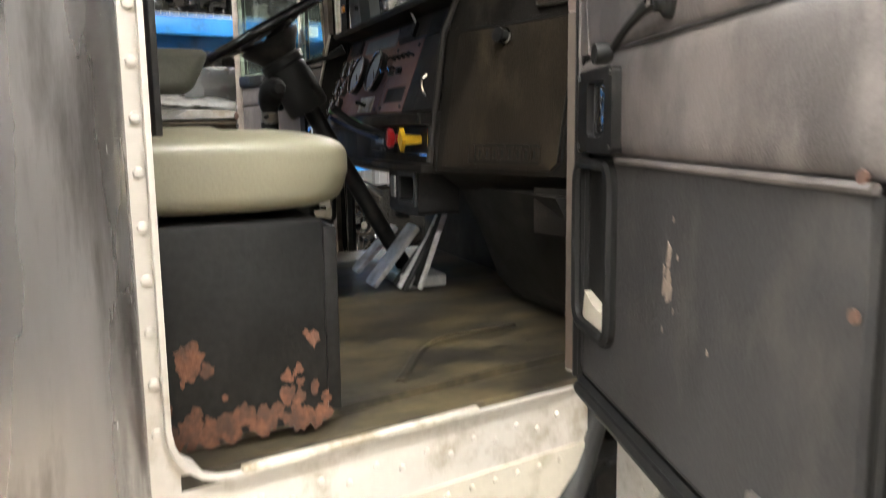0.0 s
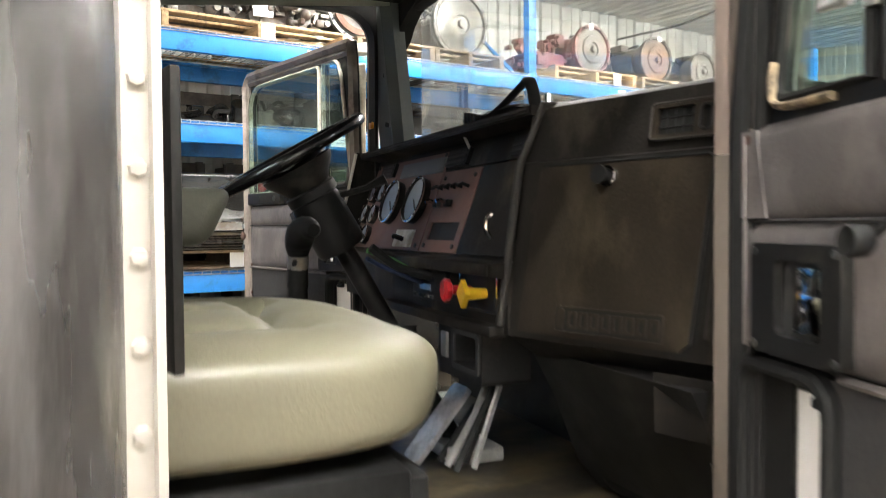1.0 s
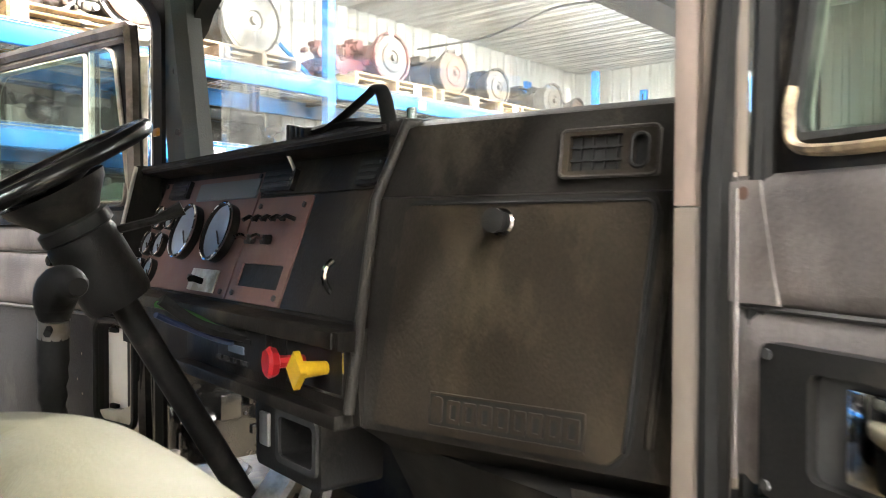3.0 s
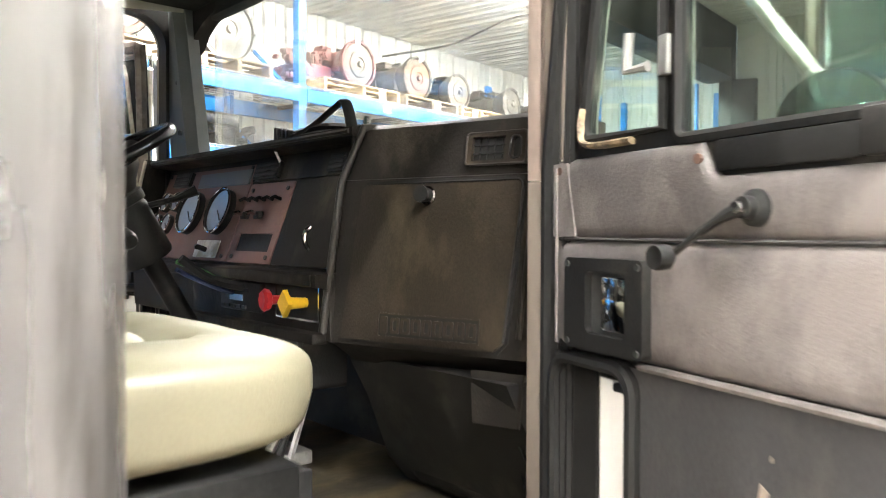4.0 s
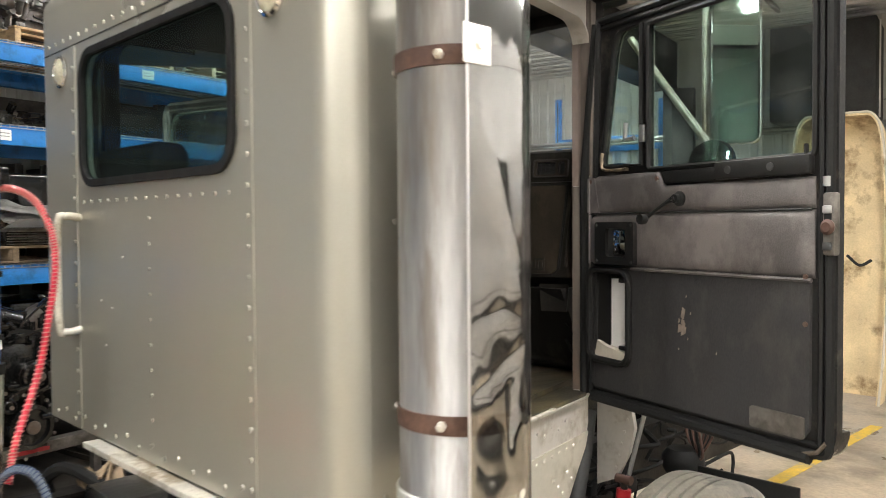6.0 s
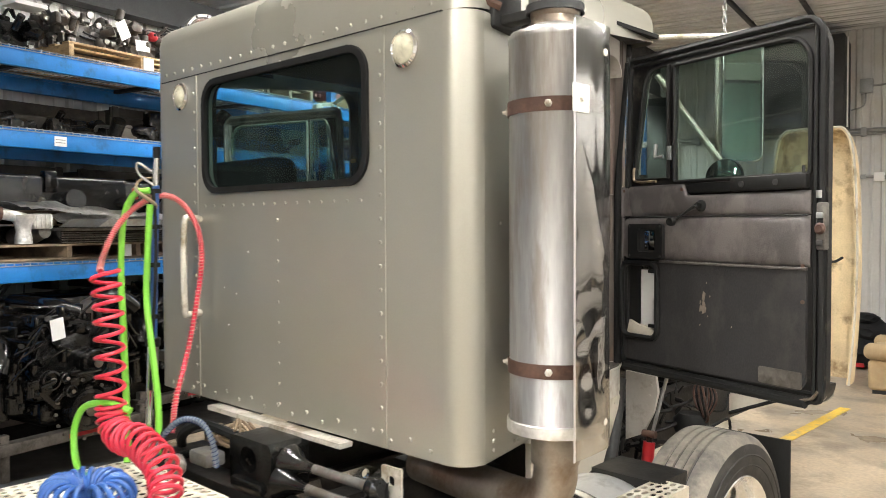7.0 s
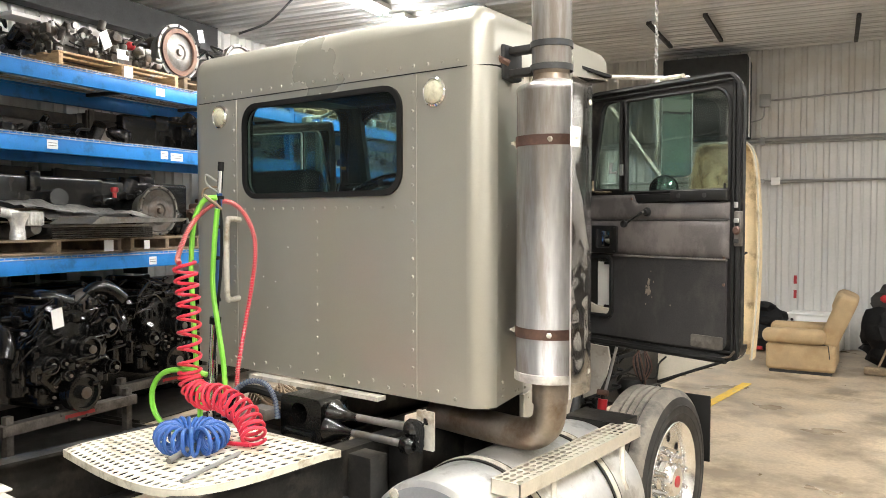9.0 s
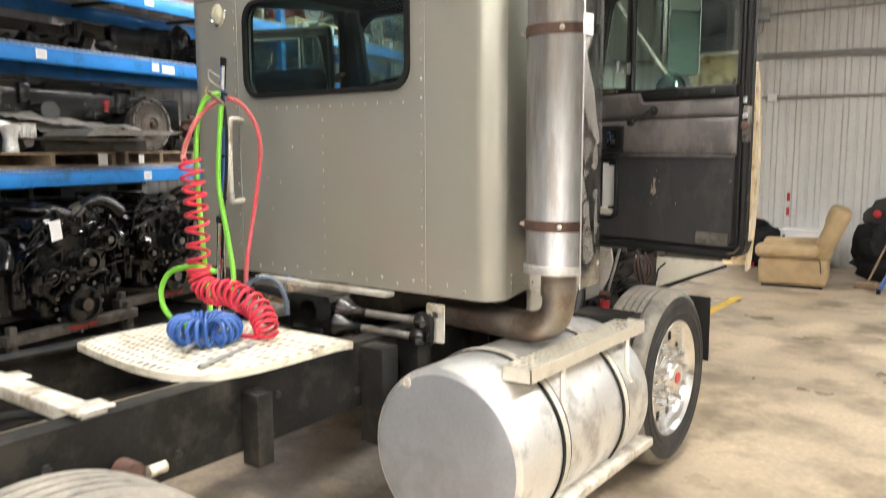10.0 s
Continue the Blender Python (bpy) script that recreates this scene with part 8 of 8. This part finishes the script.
    for du in (-0.05, -0.85):
        part("bearer", span(B(), (u + du - 0.05, v - 0.62, 0.24), (u + du + 0.05, v + 0.62, 0.32), BUILD, 0.006), STANDM, s)
        for k in (-0.55, 0.55):
            part("leg", span(B(), (u + du - 0.03, v + k - 0.03, 0), (u + du + 0.03, v + k + 0.03, 0.38), BUILD, 0.004), STANDM, s)
    # added tray: darkens the floor where the engine's shade falls
    tray = part("shade_tray", span(B(), (u - 1.0, v - 0.66, 0.004), (u + 0.28, v + 0.66, 0.012), BUILD), SHADEFILL, s, "added near-black tray standing in for shade on the floor")
    for k in (-0.66, 0.645):
        part("tray_rim", span(B(), (u - 1.0, v + k, 0.012), (u + 0.28, v + k + 0.015, 0.05), BUILD), SHADEFILL, tray)
    part("red_mark", span(B(), (u + 0.001, v - 0.1, 0.262), (u + 0.002, v + 0.18, 0.292), BUILD), RED, s)
    return e


e = engine(-5.35, 1.35, 5, "oily black diesel engine on a steel stand")
part("paper_tag", span(B(), (-0.001, -0.055, -0.075), (0.001, 0.055, 0.075), BUILD @ pose(-5.25, 1.12, 1.08, 8, 0, 8)), PAPER, e, "white hanging tag")
engine(-5.75, 2.75, 8, "black engine with many pipes on a stand")
engine(-5.6, -0.3, 9, "black oily engine on a steel stand")
heap("machine_part", "dark engine parts on the floor under the rack", "machine part", (-6.6, 3.6, 0.1), (-5.8, 4.4, 0.9), ENGBLACK, 40, 51, 10, 0.2)
heap("machine_part", "pale castings on the floor under the rack", "machine part", (-6.5, 4.8, 0.05), (-5.7, 6.0, 0.8), ENGALU, 36, 52, 8, 0.2)
heap("machine_part", "grey castings on the floor under the rack", "machine part", (-6.5, 6.2, 0.05), (-5.7, 7.6, 0.8), ENGGREY, 36, 53, 8, 0.2)

def crate(u, v, z, w, d, h):
    """A dark slatted crate added for the rack's shade; w runs along the rack."""
    c = thing("filler_crate", "added dark slatted crate standing in for shade behind the rack", "crate", "parts crates", at(u, v, z))
    part("core", span(B(), (u - d / 2 + 0.02, v - w / 2 + 0.02, z + 0.08), (u + d / 2 - 0.02, v + w / 2 - 0.02, z + h - 0.03), BUILD), SHADEFILL, c, "near-black filler block")
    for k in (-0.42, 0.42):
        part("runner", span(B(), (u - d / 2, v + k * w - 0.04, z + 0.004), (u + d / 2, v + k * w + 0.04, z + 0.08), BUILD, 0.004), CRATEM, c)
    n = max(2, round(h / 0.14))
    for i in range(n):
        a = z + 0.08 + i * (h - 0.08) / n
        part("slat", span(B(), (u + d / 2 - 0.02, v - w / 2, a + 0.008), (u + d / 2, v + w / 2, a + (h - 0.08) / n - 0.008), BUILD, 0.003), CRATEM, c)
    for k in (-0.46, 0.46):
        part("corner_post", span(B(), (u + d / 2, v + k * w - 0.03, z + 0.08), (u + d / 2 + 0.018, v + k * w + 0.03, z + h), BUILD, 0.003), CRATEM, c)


# added crates hide the pale wall, so the rack's back reads as shaded
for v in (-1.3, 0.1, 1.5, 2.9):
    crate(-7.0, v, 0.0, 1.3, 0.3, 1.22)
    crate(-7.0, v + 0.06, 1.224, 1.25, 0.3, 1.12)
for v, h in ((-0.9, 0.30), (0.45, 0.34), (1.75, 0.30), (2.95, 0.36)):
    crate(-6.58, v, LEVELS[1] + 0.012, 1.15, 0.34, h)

# ---- the far end of the workshop ----
ch = thing("armchair", "tan microfibre recliner armchair on the concrete floor", "armchair", at=(-1.7, 7.75, 0))
CM = pose(-1.75, 7.5, 0, 0, 0, 8)


def soft(lo, hi, bev, m):
    bm = span(B(), lo, hi, None, bev, 5)
    for v in bm.verts:
        v.co += Vector((1, 1, 1)) * 0.012 * noise.noise(v.co * 6)
    bmesh.ops.transform(bm, matrix=m, verts=bm.verts)
    return bm


part("base", soft((-0.40, -0.44, 0.03), (0.36, 0.44, 0.36), 0.05, CM), SUEDE, ch, "tan upholstered base")
part("seat", soft((-0.42, -0.26, 0.33), (0.2, 0.26, 0.47), 0.06, CM), SUEDE, ch)
for y in (-0.37, 0.37):
    part("armrest", soft((-0.44, y - 0.11, 0.36), (0.26, y + 0.11, 0.53), 0.07, CM), SUEDE, ch, "padded rolled armrest")
part("backrest", soft((-0.1, -0.36, 0.0), (0.12, 0.36, 0.66), 0.07, CM @ pose(0.24, 0, 0.34, 0, 22, 0)), SUEDE, ch, "tilted padded backrest")
part("head_cushion", soft((-0.13, -0.33, 0.40), (0.06, 0.33, 0.66), 0.07, CM @ pose(0.24, 0, 0.34, 0, 22, 0)), SUEDE, ch)
part("seam_line", tube(B(), [CM @ Vector((0.1, -0.443, 0.38)), CM @ Vector((0.28, -0.443, 0.36)), CM @ Vector((0.3, -0.443, 0.2))], 0.006, 5), DARKSTEEL, ch)
part("skirt", span(B(), (-0.36, -0.4, 0.0), (0.32, 0.4, 0.035), CM), DARKSTEEL, ch)
bg = thing("black_bag", "black bags piled on the floor by the wall", "bag", at=(-2.55, 8.6, 0))
for i, (x, y, z, s) in enumerate(((-2.6, 8.6, 0.2, (0.26, 0.22, 0.2)), (-2.5, 8.65, 0.46, (0.24, 0.2, 0.16)), (-2.55, 8.6, 0.62, (0.15, 0.14, 0.07)))):
    part("bag_body", lump(B(), (x, y, z), s, i + 3, 0.25, 2.2), BAG, bg)
part("red_label", span(B(), (-2.62, 8.37, 0.04), (-2.5, 8.38, 0.09)), RED, bg)
wb = thing("white_cabinet", "low white metal cabinet by the far wall", "cabinet", at=(-1.9, 9.1, 0))
part("cabinet_body", span(B(), (-2.3, 8.9, 0.02), (-1.65, 9.3, 0.5), None, 0.01), WHITEP, wb)
part("cabinet_top", span(B(), (-2.32, 8.88, 0.5), (-1.63, 9.32, 0.525), None, 0.005), WHITEP, wb)
for x in (-2.25, -1.7):
    part("corner_bolt", cyl(B(), (x, 8.9, 0.43), (x, 8.888, 0.43), 0.02, n=10), DARKSTEEL, wb)
hp_ = thing("cloth_heap", "dark jackets heaped over a frame by the wall", "clothes heap", at=(-0.8, 8.3, 0))
for i, (x, y, z, s) in enumerate(((-0.75, 8.4, 0.75, (0.42, 0.3, 0.32)), (-1.0, 8.2, 0.45, (0.25, 0.25, 0.3)), (-0.5, 8.4, 0.4, (0.35, 0.3, 0.4)), (-0.85, 8.25, 0.2, (0.4, 0.25, 0.22)))):
    part("garment", lump(B(), (x, y, z), s, i + 9, 0.3, 2.4), material("dark cloth", (0.03, 0.028, 0.026), 0.9, 0, 0.3, 10, 0.4, 60) if i == 0 else BAG, hp_)
part("red_patch", lump(B(), (-0.98, 8.08, 0.86), (0.05, 0.02, 0.05), 2, 0.2), RED, hp_)
br = thing("broom", "worn wooden broom leaning on the heap", "broom", at=(-0.95, 7.6, 0))
part("handle", cyl(B(), (-0.96, 7.55, 0.08), (-0.62, 8.05, 1.1), 0.013, n=8), WOODD, br)
part("head", box(B(), (-0.97, 7.53, 0.05), (0.26, 0.08, 0.09), None, 0.015), WOODD, br)
bl = thing("floor_jack", "blue steel frame on small castors", "floor jack", at=(-0.75, 7.3, 0))
part("leg", tube(B(), [(-0.78, 7.2, 0.06), (-0.62, 7.35, 0.5), (-0.45, 7.4, 0.62)], 0.022, 8), HOSEBLUE, bl)
part("leg", tube(B(), [(-0.62, 7.5, 0.06), (-0.55, 7.45, 0.5), (-0.4, 7.4, 0.62)], 0.022, 8), HOSEBLUE, bl)
for x, y in ((-0.79, 7.19), (-0.62, 7.52)):
    part("castor", cyl(B(), (x - 0.02, y, 0.035), (x + 0.02, y, 0.035), 0.035, n=14), RUBBER, bl)
part("jack_arm", tube(B(), [(-0.6, 7.3, 0.45), (-0.35, 7.25, 0.5)], 0.018, 8), CHROME, bl)


def on_wall(u, z, d=0.03):
    return at(u, V1 - d, z)


for z, r in ((2.985, 0.03), (2.94, 0.018), (2.39, 0.018)):
    c = thing("wall_conduit", "grey steel conduit along the ribbed wall", "conduit", "wall conduits", on_wall(0, z))
    part("pipe", cyl(B(), on_wall(-6.5, z, 0.06), on_wall(7.0, z, 0.06), r, n=8), GREYSTEEL, c)
    for u in (-3.0, -0.9, 1.2, 3.3):
        part("clip", span(B(), (u - 0.03, V1 - 0.1, z - r - 0.01), (u + 0.03, V1 - 0.02, z + r + 0.01), BUILD), GREYSTEEL, c)
c = thing("wall_conduit", "thin conduit with a junction box on the wall", "conduit", "wall conduits", on_wall(-0.9, 3.55))
part("pipe", tube(B(), [on_wall(-0.85, 3.55, 0.05), on_wall(0.9, 3.62, 0.05), on_wall(0.98, 3.7, 0.05), on_wall(0.98, 4.28, 0.05)], 0.014, 6), GREYSTEEL, c)
part("junction_box", span(B(), (-0.95, V1 - 0.12, 3.46), (-0.8, V1 - 0.02, 3.64), BUILD, 0.008), GREYSTEEL, c)
part("whip", tube(B(), smooth_path([on_wall(-0.88, 3.46, 0.08), on_wall(-0.9, 3.3, 0.1), on_wall(-1.05, 3.25, 0.08)], 4), 0.01, 6), GREYSTEEL, c)
c = thing("wall_conduit", "thin vertical conduit on the wall", "conduit", "wall conduits", on_wall(1.1, 3.2))
part("pipe", tube(B(), [on_wall(-0.75, 2.36, 0.05), on_wall(1.05, 2.4, 0.05), on_wall(1.1, 2.46, 0.05), on_wall(1.1, 4.28, 0.05)], 0.014, 6), GREYSTEEL, c)
part("socket_box", span(B(), (-0.78, V1 - 0.1, 2.33), (-0.66, V1 - 0.02, 2.44), BUILD, 0.008), WHITEP, c)
for z in (0.97, 0.76):
    m = tagged(new("wall_marking", mesh_of(span(B(), (-0.46, V1 - 0.032, z - 0.06), (-0.42, V1 - 0.028, z + 0.06), BUILD), "wall_marking", RED)), "red tape mark on the ribbed wall", "wall marking", kind="structure")
hu = thing("heater_unit", "dark grey box unit high on the far wall", "heater", at=on_wall(-1.35, 3.5))
part("cabinet", span(B(), (-2.2, V1 - 0.75, 3.0), (-1.06, V1 - 0.03, 4.12), BUILD, 0.02), DARKSTEEL, hu)
part("bright_edge", span(B(), (-1.06, V1 - 0.5, 3.0), (-1.045, V1 - 0.46, 4.12), BUILD), WHITEP, hu)
# ceiling fittings
for u, v, lab in ((-2.02, 7.6, 0), (-1.345, 7.5, 0), (0.27, 8.3, 0)):
    bmx = thing("ceiling_bar", "dark steel bar under the ceiling", "ceiling bar", "ceiling bars", at(u, v, 4.2))
    part("bar", span(B(), (u - 0.025, v - 0.75, 4.2), (u + 0.025, v + 0.75, 4.24), BUILD, 0.005), DARKSTEEL, bmx)
    for k in (-0.6, 0.6):
        part("hanger", span(B(), (u - 0.01, v + k - 0.01, 4.24), (u + 0.01, v + k + 0.01, 4.275), BUILD), DARKSTEEL, bmx)
cn = thing("chain", "thin steel chain hanging from the ceiling", "chain", at=(-1.5, 2.2, 4.25))
cx_ = Vector((-1.5, 2.2, 0))
for i in range(48):
    z = 4.25 - i * 0.036
    d = Vector((1, 0, 0)) if i % 2 else Vector((0, 1, 0))
    part("link", tube(B(), [cx_ + d * 0.011 * math.cos(a) + Vector((0, 0, z + 0.022 * math.sin(a))) for a in [2 * math.pi * k / 8 for k in range(8)]], 0.0035, 4, closed=True), GREYSTEEL, cn)
bb = thing("box_beam", "dark painted box beam hung under the ceiling", "ceiling beam", at=at(-3.7, 7.4, 3.65))
part("beam_side", span(B(), (-3.87, 5.4, 3.65), (-3.55, V1 - 0.03, HIGH - 0.03), BUILD, 0.01), DARKSTEEL, bb)
part("beam_column", span(B(), (-3.72, V1 - 0.14, 0), (-3.30, V1 - 0.03, 3.625), BUILD, 0.008), DARKSTEEL, bb, "dark column carrying the beam")
part("beam_flange", span(B(), (-3.90, 5.4, 3.63), (-3.52, V1 - 0.03, 3.648), BUILD), DARKSTEEL, bb)
gd = thing("steel_girder", "dark steel girder under the ceiling over the rack", "girder", at=at(-7.06, 0, 4.0))
part("flange", span(B(), (-7.16, V0 + 0.1, 3.93), (-6.96, 4.9, 3.965), BUILD), DARKSTEEL, gd)
part("web", span(B(), (-7.08, V0 + 0.1, 3.965), (-7.04, 4.9, 4.27), BUILD), DARKSTEEL, gd)
for a, b in (((-5.9, 5.9, 3.6), (-5.0, 7.6, 4.26)), ((-5.5, 3.5, 3.75), (-4.9, 4.0, 4.26))):
    w = thing("hanging_wire", "black cable drooping from the ceiling", "cable", "ceiling cables", at(*b))
    a, b = Vector(a), Vector(b)
    part("wire", tube(B(), smooth_path([BUILD @ a, BUILD @ (a.lerp(b, 0.4) + Vector((0, 0, -0.06))), BUILD @ (a.lerp(b, 0.75) + Vector((0, 0, 0.04))), BUILD @ b], 6), 0.012, 6), RUBBER, w)

# ---- a white box body parked alongside, seen only in the polished steel ----
vb = thing("box_body", "plain white box truck body standing alongside", "truck body", at=(2.2, 1.0, 0))
part("side_panel", span(B(), (2.2, -2.6, 0.48), (2.26, 7.8, 3.3), None, 0.01), WHITEP, vb, "white side panel")
part("side_skirt", span(B(), (2.22, -2.6, 0.2), (2.25, 7.8, 0.475), None, 0.006), BLACKPL, vb, "black lower skirt")
for k, (y, w) in enumerate(((0.55, 0.34), (0.50, 0.22))):
    for i in range(5):
        part("lettering_bar", span(B(), (2.195, y + i * w / 5, 0.86 - 0.12 * k), (2.199, y + (i + 0.75) * w / 5, 0.91 - 0.12 * k)), GREYSTEEL, vb)
part("far_panel", span(B(), (4.4, -2.6, 0.95), (4.46, 7.8, 3.3), None, 0.01), WHITEP, vb)
part("box_roof", span(B(), (2.2, -2.6, 3.3), (4.46, 7.8, 3.34), None, 0.01), WHITEP, vb)
part("rear_panel", span(B(), (2.26, -2.6, 0.95), (4.4, -2.55, 3.3), None, 0.01), WHITEP, vb)
part("front_panel", span(B(), (2.26, 7.75, 0.95), (4.4, 7.8, 3.3), None, 0.01), WHITEP, vb)
part("box_floor", span(B(), (2.2, -2.6, 0.85), (4.46, 7.8, 0.95), None, 0.01), DARKSTEEL, vb)
for y in (-1.6, -0.4, 3.9):
    for x in (2.28, 4.13):
        part("wheel", lathe(B(), [(0.0, 0.02), (0.28, 0.03), (0.3, 0.0), (0.46, 0.01), (0.5, 0.05), (0.5, 0.2), (0.46, 0.25), (0, 0.25)], (x, y, 0.5), (1, 0, 0), 32), TYREM, vb)
part("frame_rail", span(B(), (2.7, -2.5, 0.6), (2.8, 7.7, 0.85)), BLACKFRAME, vb)
part("frame_rail", span(B(), (3.8, -2.5, 0.6), (3.9, 7.7, 0.85)), BLACKFRAME, vb)
part("axle", span(B(), (2.4, -1.65, 0.45), (4.25, -1.55, 0.55)), BLACKFRAME, vb)
part("axle", span(B(), (2.4, -0.45, 0.45), (4.25, -0.35, 0.55)), BLACKFRAME, vb)
part("axle", span(B(), (2.4, 3.85, 0.45), (4.25, 3.95, 0.55)), BLACKFRAME, vb)
